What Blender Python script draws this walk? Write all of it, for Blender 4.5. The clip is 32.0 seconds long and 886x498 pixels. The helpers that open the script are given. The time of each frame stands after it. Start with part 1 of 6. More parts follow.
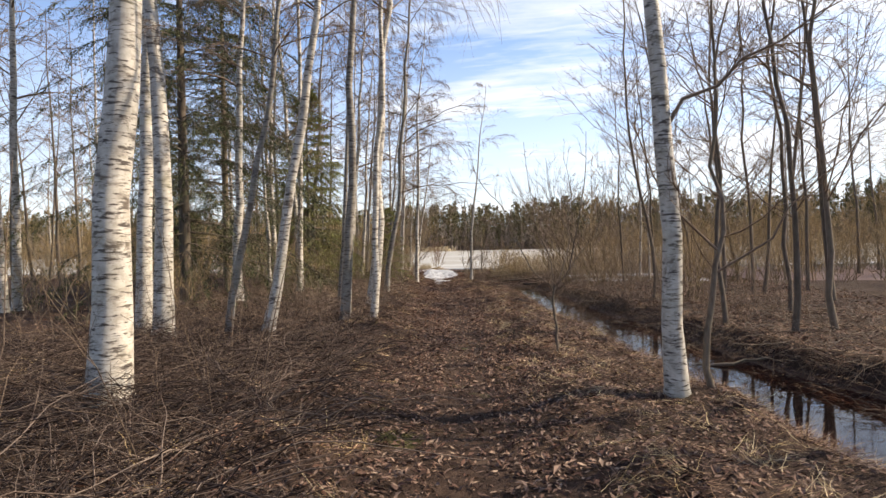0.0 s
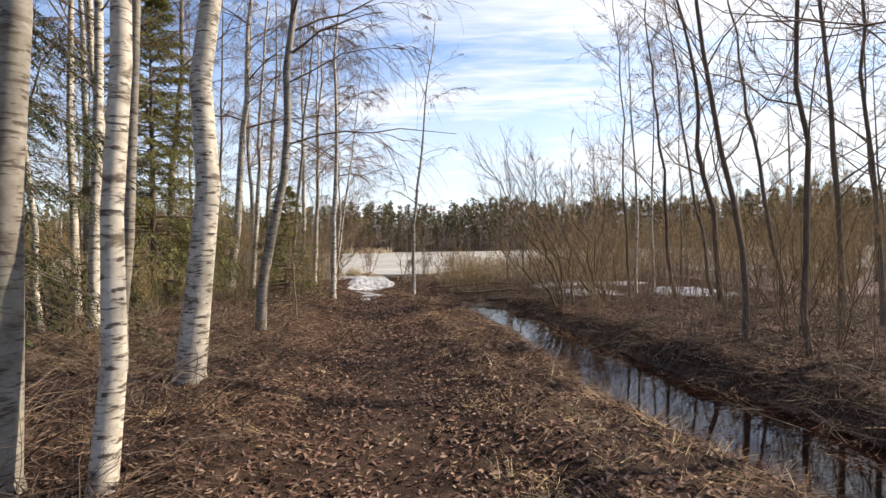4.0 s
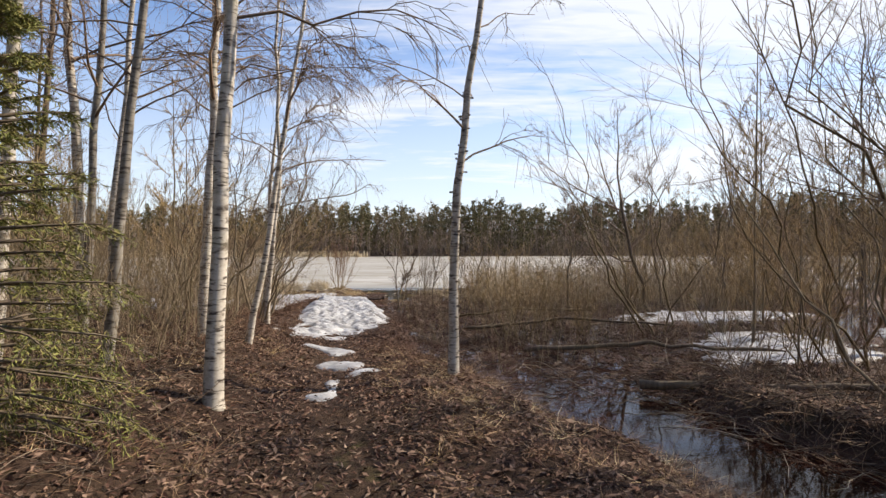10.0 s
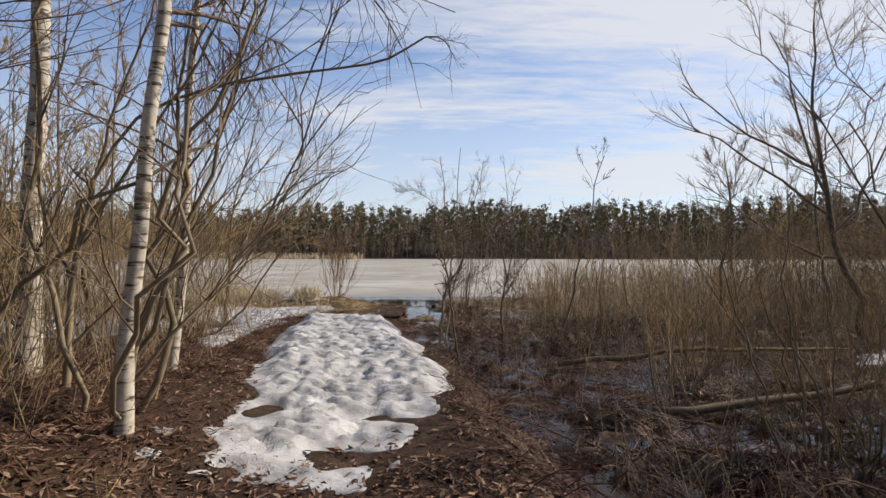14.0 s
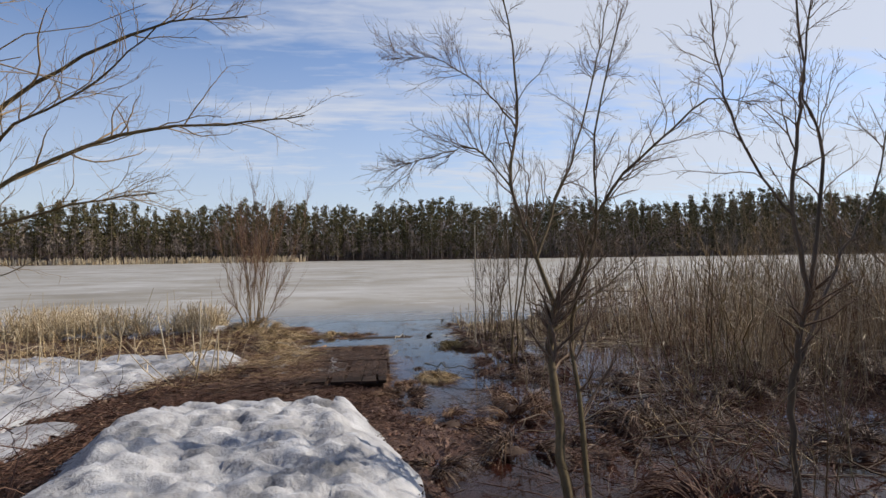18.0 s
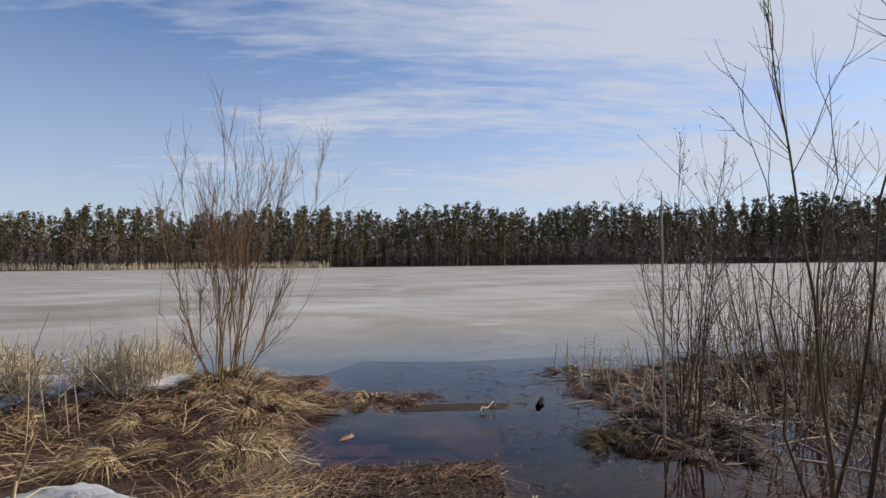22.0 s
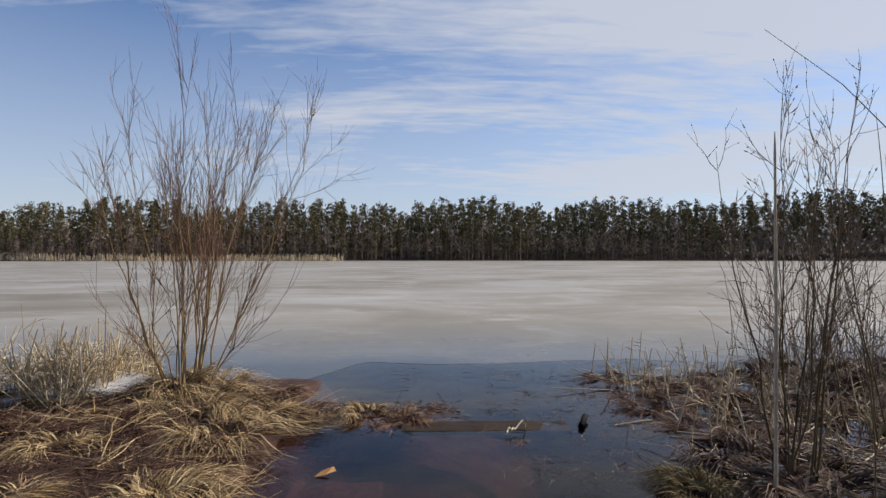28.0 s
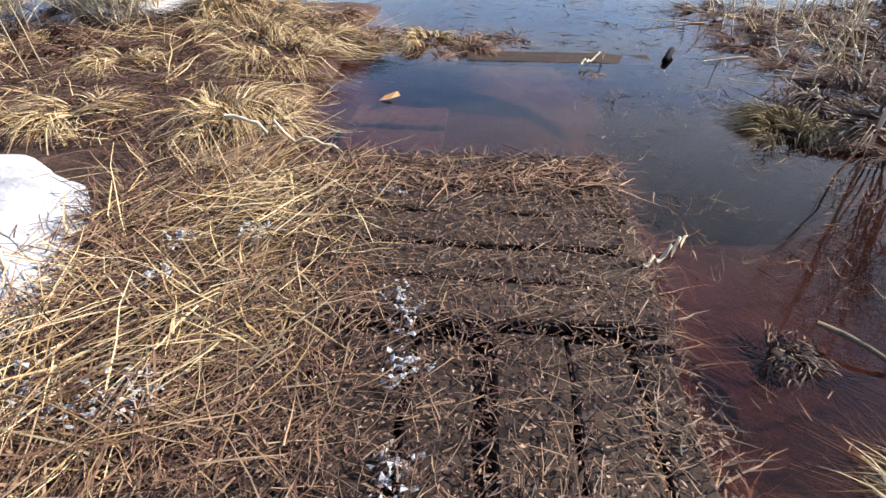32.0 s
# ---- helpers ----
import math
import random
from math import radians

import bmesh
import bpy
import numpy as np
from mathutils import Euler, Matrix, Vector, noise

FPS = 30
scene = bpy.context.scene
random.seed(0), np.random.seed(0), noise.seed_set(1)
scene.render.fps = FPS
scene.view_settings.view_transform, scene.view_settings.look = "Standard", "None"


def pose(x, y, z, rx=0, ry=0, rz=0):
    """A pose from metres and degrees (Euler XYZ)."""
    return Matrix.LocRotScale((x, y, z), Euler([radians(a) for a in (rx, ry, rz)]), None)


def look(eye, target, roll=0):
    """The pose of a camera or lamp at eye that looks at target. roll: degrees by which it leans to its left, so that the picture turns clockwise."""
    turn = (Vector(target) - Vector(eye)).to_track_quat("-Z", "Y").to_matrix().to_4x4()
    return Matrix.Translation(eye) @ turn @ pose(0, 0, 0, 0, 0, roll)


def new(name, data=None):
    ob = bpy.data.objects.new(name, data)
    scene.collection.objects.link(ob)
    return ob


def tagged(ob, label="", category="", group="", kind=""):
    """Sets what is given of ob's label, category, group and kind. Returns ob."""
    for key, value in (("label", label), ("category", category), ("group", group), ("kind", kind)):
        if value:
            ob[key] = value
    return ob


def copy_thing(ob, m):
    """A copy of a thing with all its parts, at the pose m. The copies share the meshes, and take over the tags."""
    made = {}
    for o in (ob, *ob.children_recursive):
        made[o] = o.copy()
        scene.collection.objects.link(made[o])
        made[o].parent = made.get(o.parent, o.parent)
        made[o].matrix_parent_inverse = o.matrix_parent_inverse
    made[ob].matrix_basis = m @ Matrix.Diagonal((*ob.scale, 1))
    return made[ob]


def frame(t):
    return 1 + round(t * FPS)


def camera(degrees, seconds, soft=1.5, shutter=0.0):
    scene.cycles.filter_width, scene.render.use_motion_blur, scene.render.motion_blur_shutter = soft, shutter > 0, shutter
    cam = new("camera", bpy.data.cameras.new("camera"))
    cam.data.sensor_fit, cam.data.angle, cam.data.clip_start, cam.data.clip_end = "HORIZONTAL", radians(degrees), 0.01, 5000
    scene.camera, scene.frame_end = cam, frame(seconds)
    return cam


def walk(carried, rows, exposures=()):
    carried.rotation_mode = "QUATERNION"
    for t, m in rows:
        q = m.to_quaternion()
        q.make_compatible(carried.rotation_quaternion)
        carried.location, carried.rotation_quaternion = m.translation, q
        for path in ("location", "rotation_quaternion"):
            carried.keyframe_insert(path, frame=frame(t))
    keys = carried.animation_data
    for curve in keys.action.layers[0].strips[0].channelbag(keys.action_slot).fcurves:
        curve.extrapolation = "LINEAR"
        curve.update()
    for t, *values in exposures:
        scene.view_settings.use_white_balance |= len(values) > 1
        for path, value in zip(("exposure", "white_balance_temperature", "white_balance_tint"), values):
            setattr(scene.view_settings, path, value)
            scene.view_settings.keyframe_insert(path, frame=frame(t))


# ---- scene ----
cam = camera(78.6, 32.0)
PATH = [
    (0, (3.585, -9.227, 1.345), (3.247, -7.255, 1.331), -1.20),
    (0.5, (3.485, -8.231, 1.345), (3.302, -6.240, 1.324), -1.26),
    (1, (3.412, -7.256, 1.339), (3.291, -5.260, 1.321), -1.32),
    (1.5, (3.353, -6.305, 1.323), (3.240, -4.308, 1.305), -1.36),
    (2, (3.253, -5.384, 1.306), (3.157, -3.386, 1.290), -1.31),
    (2.5, (3.081, -4.493, 1.294), (2.991, -2.495, 1.278), -1.18),
    (3, (2.866, -3.618, 1.285), (2.773, -1.620, 1.275), -1.02),
    (3.5, (2.641, -2.745, 1.275), (2.538, -0.748, 1.263), -0.90),
    (5.5, (2.299, 0.710, 1.304), (2.206, 2.708, 1.298), -0.80),
    (6, (2.117, 1.613, 1.322), (2.025, 3.611, 1.319), -0.68),
    (6.5, (1.947, 2.528, 1.334), (1.851, 4.525, 1.329), -0.58),
    (7, (1.780, 3.457, 1.326), (1.701, 5.456, 1.324), -0.50),
    (7.5, (1.600, 4.393, 1.296), (1.543, 6.392, 1.293), -0.43),
    (8, (1.400, 5.340, 1.260), (1.373, 7.340, 1.261), -0.37),
    (8.5, (1.185, 6.289, 1.231), (1.176, 8.289, 1.230), -0.31),
    (9, (0.963, 7.225, 1.214), (0.957, 9.225, 1.219), -0.25),
    (9.5, (0.746, 8.132, 1.206), (0.739, 10.132, 1.208), -0.19),
    (10, (0.544, 9.014, 1.200), (0.533, 11.014, 1.205), -0.14),
    (10.5, (0.358, 9.883, 1.186), (0.340, 11.883, 1.192), -0.10),
    (11, (0.185, 10.746, 1.154), (0.168, 12.746, 1.161), -0.02),
    (11.5, (0.027, 11.593, 1.106), (0.012, 13.593, 1.117), 0.08),
    (12, (-0.108, 12.400, 1.060), (-0.118, 14.400, 1.074), 0.13),
    (12.5, (-0.235, 13.175, 1.029), (-0.244, 15.175, 1.041), 0.10),
    (13, (-0.400, 13.988, 1.004), (-0.402, 15.988, 1.017), 0.05),
    (13.5, (-0.640, 14.916, 0.966), (-0.640, 16.916, 0.977), 0.06),
    (14, (-0.938, 15.943, 0.906), (-0.924, 17.943, 0.923), 0.09),
    (14.5, (-1.256, 17.001, 0.832), (-1.227, 19.000, 0.850), 0.10),
    (16.5, (-1.614, 21.159, 0.706), (-1.448, 23.152, 0.722), -1.00),
    (17, (-1.663, 21.728, 0.701), (-1.472, 23.719, 0.726), -0.91),
    (17.5, (-1.730, 22.298, 0.701), (-1.525, 24.287, 0.720), -0.86),
    (18, (-1.817, 22.868, 0.705), (-1.601, 24.856, 0.726), -0.77),
    (18.5, (-1.914, 23.444, 0.705), (-1.707, 25.433, 0.728), -0.62),
    (19, (-2.007, 24.027, 0.691), (-1.815, 26.017, 0.717), -0.49),
    (19.5, (-2.085, 24.615, 0.664), (-1.915, 26.608, 0.688), -0.42),
    (20, (-2.147, 25.192, 0.637), (-1.989, 27.186, 0.664), -0.36),
    (20.5, (-2.201, 25.741, 0.631), (-2.065, 27.737, 0.662), -0.34),
    (21, (-2.247, 26.236, 0.646), (-2.121, 28.232, 0.676), -0.38),
    (21.5, (-2.276, 26.648, 0.659), (-2.159, 28.644, 0.693), -0.45),
    (22, (-2.276, 26.959, 0.662), (-2.143, 28.954, 0.708), -0.58),
    (22.5, (-2.256, 27.178, 0.655), (-2.120, 29.173, 0.703), -0.70),
    (23, (-2.245, 27.328, 0.636), (-2.091, 29.321, 0.693), -0.69),
    (23.5, (-2.257, 27.434, 0.611), (-2.061, 29.424, 0.662), -0.60),
    (24, (-2.265, 27.515, 0.586), (-2.069, 29.505, 0.635), -0.54),
    (24.5, (-2.243, 27.580, 0.563), (-2.066, 29.572, 0.609), -0.54),
    (25, (-2.199, 27.632, 0.548), (-2.037, 29.625, 0.594), -0.53),
    (25.5, (-2.154, 27.670, 0.546), (-2.000, 29.664, 0.594), -0.50),
    (27.5, (-2.113, 27.895, 0.532), (-1.993, 29.891, 0.565), -0.10),
    (28, (-2.212, 28.059, 0.534), (-2.134, 30.057, 0.561), 0.00),
    (28.5, (-2.277, 28.184, 0.528), (-2.248, 30.184, 0.557), 0.04),
    (29, (-2.293, 28.246, 0.522), (-2.357, 30.244, 0.551), 0.03),
    (29.5, (-2.276, 28.255, 0.521), (-2.404, 30.251, 0.538), 0.02),
    (30, (-2.254, 28.248, 0.511), (-2.389, 30.239, 0.373), 0.03),
    (30.5, (-2.239, 28.246, 0.476), (-2.375, 30.203, 0.090), -0.02),
    (31, (-2.231, 28.249, 0.426), (-2.368, 30.135, -0.227), -0.12),
    (31.5, (-2.233, 28.252, 0.392), (-2.361, 30.020, -0.535), -0.17),
    (32, (-2.245, 28.251, 0.388), (-2.366, 29.869, -0.781), -0.20),
]
EXPOSURES = [(0, 0.9, 7500, 13), (3.5, 0.85, 7500, 13), (7, 0.8, 7400, 13), (10, 0.65, 7350, 13), (14, 0.25, 7350, 13), (18, 0.05, 6850, 13), (22, -0.1, 6750, 13), (29, -0.1, 6850, 13), (30.5, 0.2, 6850, 13), (32, 1.15, 6500, 13)]
walk(cam, [(t, look(eye, target, roll)) for t, eye, target, roll in PATH], EXPOSURES)

# ---- world, sun ----
SUN_AZ, SUN_EL = 70.0, 37.0   # degrees clockwise from +y, above the horizon


def build_world():
    w = bpy.data.worlds.new("world")
    scene.world = w
    w.use_nodes = True
    nt = w.node_tree
    nt.nodes.clear()
    n = nt.nodes.new
    out, bg = n("ShaderNodeOutputWorld"), n("ShaderNodeBackground")
    sky = n("ShaderNodeTexSky")
    sky.sky_type, sky.sun_disc = "NISHITA", False
    sky.sun_elevation, sky.sun_rotation = radians(SUN_EL), radians(SUN_AZ)
    sky.air_density, sky.dust_density, sky.ozone_density = 1.0, 0.6, 4.0
    # thin high cloud, projected on a flat layer overhead
    tc, sep, div, comb = n("ShaderNodeTexCoord"), n("ShaderNodeSeparateXYZ"), n("ShaderNodeMath"), n("ShaderNodeCombineXYZ")
    div2, add = n("ShaderNodeMath"), n("ShaderNodeMath")
    nt.links.new(tc.outputs["Generated"], sep.inputs[0])
    add.operation, add.inputs[1].default_value = "ADD", 0.12
    nt.links.new(sep.outputs["Z"], add.inputs[0])
    for d, ax in ((div, "X"), (div2, "Y")):
        d.operation = "DIVIDE"
        nt.links.new(sep.outputs[ax], d.inputs[0])
        nt.links.new(add.outputs[0], d.inputs[1])
    nt.links.new(div.outputs[0], comb.inputs[0])
    nt.links.new(div2.outputs[0], comb.inputs[1])
    big, fine, ripple = n("ShaderNodeTexNoise"), n("ShaderNodeTexNoise"), n("ShaderNodeTexNoise")
    for tex, sc, det, ro in ((big, 0.75, 7.0, 0.62), (fine, 3.4, 8.0, 0.7)):
        tex.inputs["Scale"].default_value, tex.inputs["Detail"].default_value, tex.inputs["Roughness"].default_value = sc, det, ro
    big.inputs["Distortion"].default_value = 0.5
    mp = n("ShaderNodeMapping")
    mp.inputs["Location"].default_value = (CLOUD_X, CLOUD_Y, 0.0)
    mp.inputs["Rotation"].default_value = (0, 0, radians(-35))
    mp.inputs["Scale"].default_value = (0.55, 1.25, 1.0)
    nt.links.new(comb.outputs[0], mp.inputs["Vector"])
    nt.links.new(mp.outputs[0], big.inputs["Vector"])
    nt.links.new(mp.outputs[0], fine.inputs["Vector"])
    mp2 = n("ShaderNodeMapping")
    mp2.inputs["Rotation"].default_value, mp2.inputs["Scale"].default_value = (0, 0, radians(25)), (2.2, 9.0, 1.0)
    nt.links.new(comb.outputs[0], mp2.inputs["Vector"])
    nt.links.new(mp2.outputs[0], ripple.inputs["Vector"])
    ripple.inputs["Scale"].default_value, ripple.inputs["Detail"].default_value = 1.6, 3.0
    ripple.inputs["Distortion"].default_value = 0.8
    # more cloud towards the sun's side
    sunny = n("ShaderNodeVectorMath")
    sunny.operation = "DOT_PRODUCT"
    sunny.inputs[1].default_value = (0.75, 0.5, 0.0)
    nt.links.new(tc.outputs["Generated"], sunny.inputs[0])
    m1, m2, m3, m4 = (n("ShaderNodeMath") for _ in range(4))
    m1.operation, m1.inputs[1].default_value = "MULTIPLY", 0.24
    nt.links.new(fine.outputs["Fac"], m1.inputs[0])
    m2.operation = "ADD"
    nt.links.new(big.outputs["Fac"], m2.inputs[0])
    nt.links.new(m1.outputs[0], m2.inputs[1])
    m3.operation, m3.inputs[1].default_value = "MULTIPLY", 0.30
    nt.links.new(sunny.outputs["Value"], m3.inputs[0])
    m4.operation = "ADD"
    nt.links.new(m2.outputs[0], m4.inputs[0])
    nt.links.new(m3.outputs[0], m4.inputs[1])
    m5, m6 = n("ShaderNodeMath"), n("ShaderNodeMath")
    m5.operation, m5.inputs[1].default_value = "MULTIPLY", 0.26
    nt.links.new(ripple.outputs["Fac"], m5.inputs[0])
    m6.operation = "ADD"
    nt.links.new(m4.outputs[0], m6.inputs[0])
    nt.links.new(m5.outputs[0], m6.inputs[1])
    ramp = n("ShaderNodeValToRGB")
    ramp.color_ramp.elements[0].position, ramp.color_ramp.elements[0].color = 0.76, (0, 0, 0, 1)
    ramp.color_ramp.elements[1].position, ramp.color_ramp.elements[1].color = 1.0, (0.85, 0.85, 0.85, 1)
    nt.links.new(m6.outputs[0], ramp.inputs[0])
    # haze whitens the sky low down
    low = n("ShaderNodeMapRange")
    low.inputs["From Min"].default_value, low.inputs["From Max"].default_value = 0.0, 0.40
    low.inputs["To Min"].default_value, low.inputs["To Max"].default_value = 0.70, 0.0
    nt.links.new(sep.outputs["Z"], low.inputs["Value"])
    mx = n("ShaderNodeMath")
    mx.operation = "MAXIMUM"
    nt.links.new(ramp.outputs["Color"], mx.inputs[0])
    nt.links.new(low.outputs[0], mx.inputs[1])
    tint = n("ShaderNodeMix")
    tint.data_type, tint.blend_type = "RGBA", "MULTIPLY"
    tint.inputs["Factor"].default_value, tint.inputs["B"].default_value = 1.0, (0.86, 0.98, 1.13, 1)
    nt.links.new(sky.outputs[0], tint.inputs["A"])
    mix = n("ShaderNodeMix")
    mix.data_type = "RGBA"
    mix.inputs["B"].default_value = CLOUD_COLOUR
    nt.links.new(mx.outputs[0], mix.inputs["Factor"])
    nt.links.new(tint.outputs["Result"], mix.inputs["A"])
    nt.links.new(mix.outputs["Result"], bg.inputs["Color"])
    bg.inputs["Strength"].default_value = SKY_STRENGTH
    nt.links.new(bg.outputs[0], out.inputs[0])


SKY_STRENGTH, CLOUD_X, CLOUD_Y = 0.125, 3.1, 1.7
CLOUD_COLOUR = (5.0, 5.5, 6.3, 1)
build_world()
sun = new("sun", bpy.data.lights.new("sun", "SUN"))
sun.data.energy, sun.data.angle, sun.data.color = 5.0, radians(0.6), (1.0, 0.93, 0.82)
sd = Vector((math.sin(radians(SUN_AZ)) * math.cos(radians(SUN_EL)), math.cos(radians(SUN_AZ)) * math.cos(radians(SUN_EL)), math.sin(radians(SUN_EL))))
sun.matrix_world = look(sd * 60, (0, 0, 0))

# ---- materials ----


def material(name, rough=0.8, spec=0.3):
    m = bpy.data.materials.new(name)
    m.use_nodes = True
    nt = m.node_tree
    b = nt.nodes["Principled BSDF"]
    b.inputs["Roughness"].default_value = rough
    b.inputs["Specular IOR Level"].default_value = spec
    return m, nt, b


def coords(nt, space="Object", scale=(1, 1, 1)):
    tc, mp = nt.nodes.new("ShaderNodeTexCoord"), nt.nodes.new("ShaderNodeMapping")
    mp.inputs["Scale"].default_value = scale
    if space == "World":
        geo = nt.nodes.new("ShaderNodeNewGeometry")
        nt.links.new(geo.outputs["Position"], mp.inputs["Vector"])
    else:
        nt.links.new(tc.outputs[space], mp.inputs["Vector"])
    return mp.outputs[0]


def noise_tex(nt, vec, scale, detail=4.0, rough=0.55, distort=0.0):
    t = nt.nodes.new("ShaderNodeTexNoise")
    t.inputs["Scale"].default_value, t.inputs["Detail"].default_value = scale, detail
    t.inputs["Roughness"].default_value, t.inputs["Distortion"].default_value = rough, distort
    nt.links.new(vec, t.inputs["Vector"])
    return t.outputs["Fac"]


def ramp(nt, fac, stops):
    r = nt.nodes.new("ShaderNodeValToRGB")
    e = r.color_ramp.elements
    while len(e) < len(stops):
        e.new(0.5)
    for i, (p, c) in enumerate(stops):
        e[i].position, e[i].color = p, (*c, 1)
    nt.links.new(fac, r.inputs[0])
    return r.outputs[0]


def mixed(nt, fac, a, b, mode="MIX"):
    m = nt.nodes.new("ShaderNodeMix")
    m.data_type, m.blend_type = "RGBA", mode
    for sock, v in (("Factor", fac), ("A", a), ("B", b)):
        if isinstance(v, (int, float)):
            m.inputs[sock].default_value = v
        elif isinstance(v, tuple):
            m.inputs[sock].default_value = (*v, 1)
        else:
            nt.links.new(v, m.inputs[sock])
    return m.outputs["Result"]


def bump(nt, b, height, strength=0.4, dist=0.01):
    k = nt.nodes.new("ShaderNodeBump")
    k.inputs["Strength"].default_value, k.inputs["Distance"].default_value = strength, dist
    nt.links.new(height, k.inputs["Height"])
    nt.links.new(k.outputs[0], b.inputs["Normal"])


def obj_random(nt):
    return nt.nodes.new("ShaderNodeObjectInfo").outputs["Random"]


def island_random(nt):
    return nt.nodes.new("ShaderNodeNewGeometry").outputs["Random Per Island"]


def birch_bark(name="birch_bark", pale=1.0):
    m, nt, b = material(name, 0.62, 0.3)
    v = coords(nt, "Object", (7.0, 7.0, 34.0))
    marks = noise_tex(nt, v, 1.0, 3.0, 0.6, 0.3)
    cracks = noise_tex(nt, coords(nt, "Object", (3.0, 3.0, 6.0)), 1.0, 5.0, 0.7, 0.6)
    tone = noise_tex(nt, coords(nt, "Object"), 9.0, 5.0, 0.65)
    white = ramp(nt, tone, [(0.25, (0.25 * pale, 0.215 * pale, 0.17 * pale)), (0.5, (0.45 * pale, 0.41 * pale, 0.35 * pale)), (0.75, (0.62 * pale, 0.58 * pale, 0.51 * pale))])
    dark = ramp(nt, marks, [(0.53, (0, 0, 0)), (0.62, (1, 1, 1))])
    c1 = mixed(nt, dark, white, (0.07, 0.055, 0.045))
    patch = ramp(nt, cracks, [(0.55, (0, 0, 0)), (0.66, (1, 1, 1))])
    c2 = mixed(nt, patch, c1, (0.11, 0.085, 0.065))
    lich = ramp(nt, noise_tex(nt, coords(nt, "Object"), 2.3, 4.0), [(0.52, (0, 0, 0)), (0.75, (0.5, 0.5, 0.5))])
    c3 = mixed(nt, lich, c2, (0.30, 0.27, 0.17))
    nt.links.new(c3, b.inputs["Base Color"])
    bump(nt, b, marks, 0.5, 0.006)
    return m


def plain_bark(name, lo, hi, streak=14.0, moss=0.0):
    m, nt, b = material(name, 0.85, 0.15)
    f = noise_tex(nt, coords(nt, "Object", (streak * 1.6, streak * 1.6, streak * 0.35)), 1.0, 6.0, 0.7)
    g = noise_tex(nt, coords(nt, "Object"), 1.3, 4.0)
    c = ramp(nt, f, [(0.3, lo), (0.7, hi)])
    if moss:
        c = mixed(nt, ramp(nt, g, [(0.45, (0, 0, 0)), (0.7, (moss, moss, moss))]), c, (0.13, 0.13, 0.055))
    c = mixed(nt, 0.35, c, mixed(nt, obj_random(nt), lo, hi))
    nt.links.new(c, b.inputs["Base Color"])
    bump(nt, b, f, 0.6, 0.008)
    return m


def tinted(name, cols, rough=0.8, spec=0.15, island=True, scale=60.0, trans=0.0):
    """Fine loose material: a colour for each piece, with grain."""
    m, nt, b = material(name, rough, spec)
    r = island_random(nt) if island else obj_random(nt)
    n = len(cols)
    c = ramp(nt, r, [((i + 0.5) / n, k) for i, k in enumerate(cols)])
    g = noise_tex(nt, coords(nt, "World"), scale, 3.0)
    c = mixed(nt, 0.45, c, ramp(nt, g, [(0.3, (0.35, 0.35, 0.35)), (0.7, (1, 1, 1))]), "MULTIPLY")
    nt.links.new(c, b.inputs["Base Color"])
    if trans:
        b.inputs["Transmission Weight"].default_value = 0.0
        b.inputs["Subsurface Weight"].default_value = 0.0
    return m


def forest_floor():
    m, nt, b = material("forest_floor", 0.92, 0.12)
    v = coords(nt, "World")
    big = noise_tex(nt, v, 0.55, 5.0, 0.6)
    mid = noise_tex(nt, v, 7.0, 6.0, 0.65)
    fine = noise_tex(nt, v, 46.0, 5.0, 0.7)
    c = ramp(nt, mid, [(0.28, (0.02, 0.013, 0.009)), (0.5, (0.06, 0.037, 0.027)), (0.72, (0.125, 0.082, 0.058))])
    c = mixed(nt, ramp(nt, big, [(0.48, (0, 0, 0)), (0.62, (0.75, 0.75, 0.75))]), c, (0.082, 0.054, 0.035))
    c = mixed(nt, 0.7, c, ramp(nt, fine, [(0.25, (0.3, 0.28, 0.26)), (0.7, (1, 1, 1))]), "MULTIPLY")
    green = ramp(nt, noise_tex(nt, v, 1.7, 4.0), [(0.64, (0, 0, 0)), (0.74, (0.6, 0.6, 0.6))])
    c = mixed(nt, green, c, (0.085, 0.085, 0.025))
    geo, sep, wet = nt.nodes.new("ShaderNodeNewGeometry"), nt.nodes.new("ShaderNodeSeparateXYZ"), nt.nodes.new("ShaderNodeMapRange")
    nt.links.new(geo.outputs["Position"], sep.inputs[0])
    wet.inputs["From Min"].default_value, wet.inputs["From Max"].default_value = -0.50, -0.62
    nt.links.new(sep.outputs["Z"], wet.inputs["Value"])
    c = mixed(nt, wet.outputs[0], c, mixed(nt, mid, (0.04, 0.021, 0.016), (0.16, 0.09, 0.07)))
    rough = nt.nodes.new("ShaderNodeMapRange")
    rough.inputs["To Min"].default_value, rough.inputs["To Max"].default_value = 0.92, 0.5
    nt.links.new(wet.outputs[0], rough.inputs["Value"])
    nt.links.new(rough.outputs[0], b.inputs["Roughness"])
    nt.links.new(c, b.inputs["Base Color"])
    h = nt.nodes.new("ShaderNodeMath")
    h.operation = "ADD"
    nt.links.new(mid, h.inputs[0])
    nt.links.new(fine, h.inputs[1])
    bump(nt, b, h.outputs[0], 0.9, 0.03)
    return m


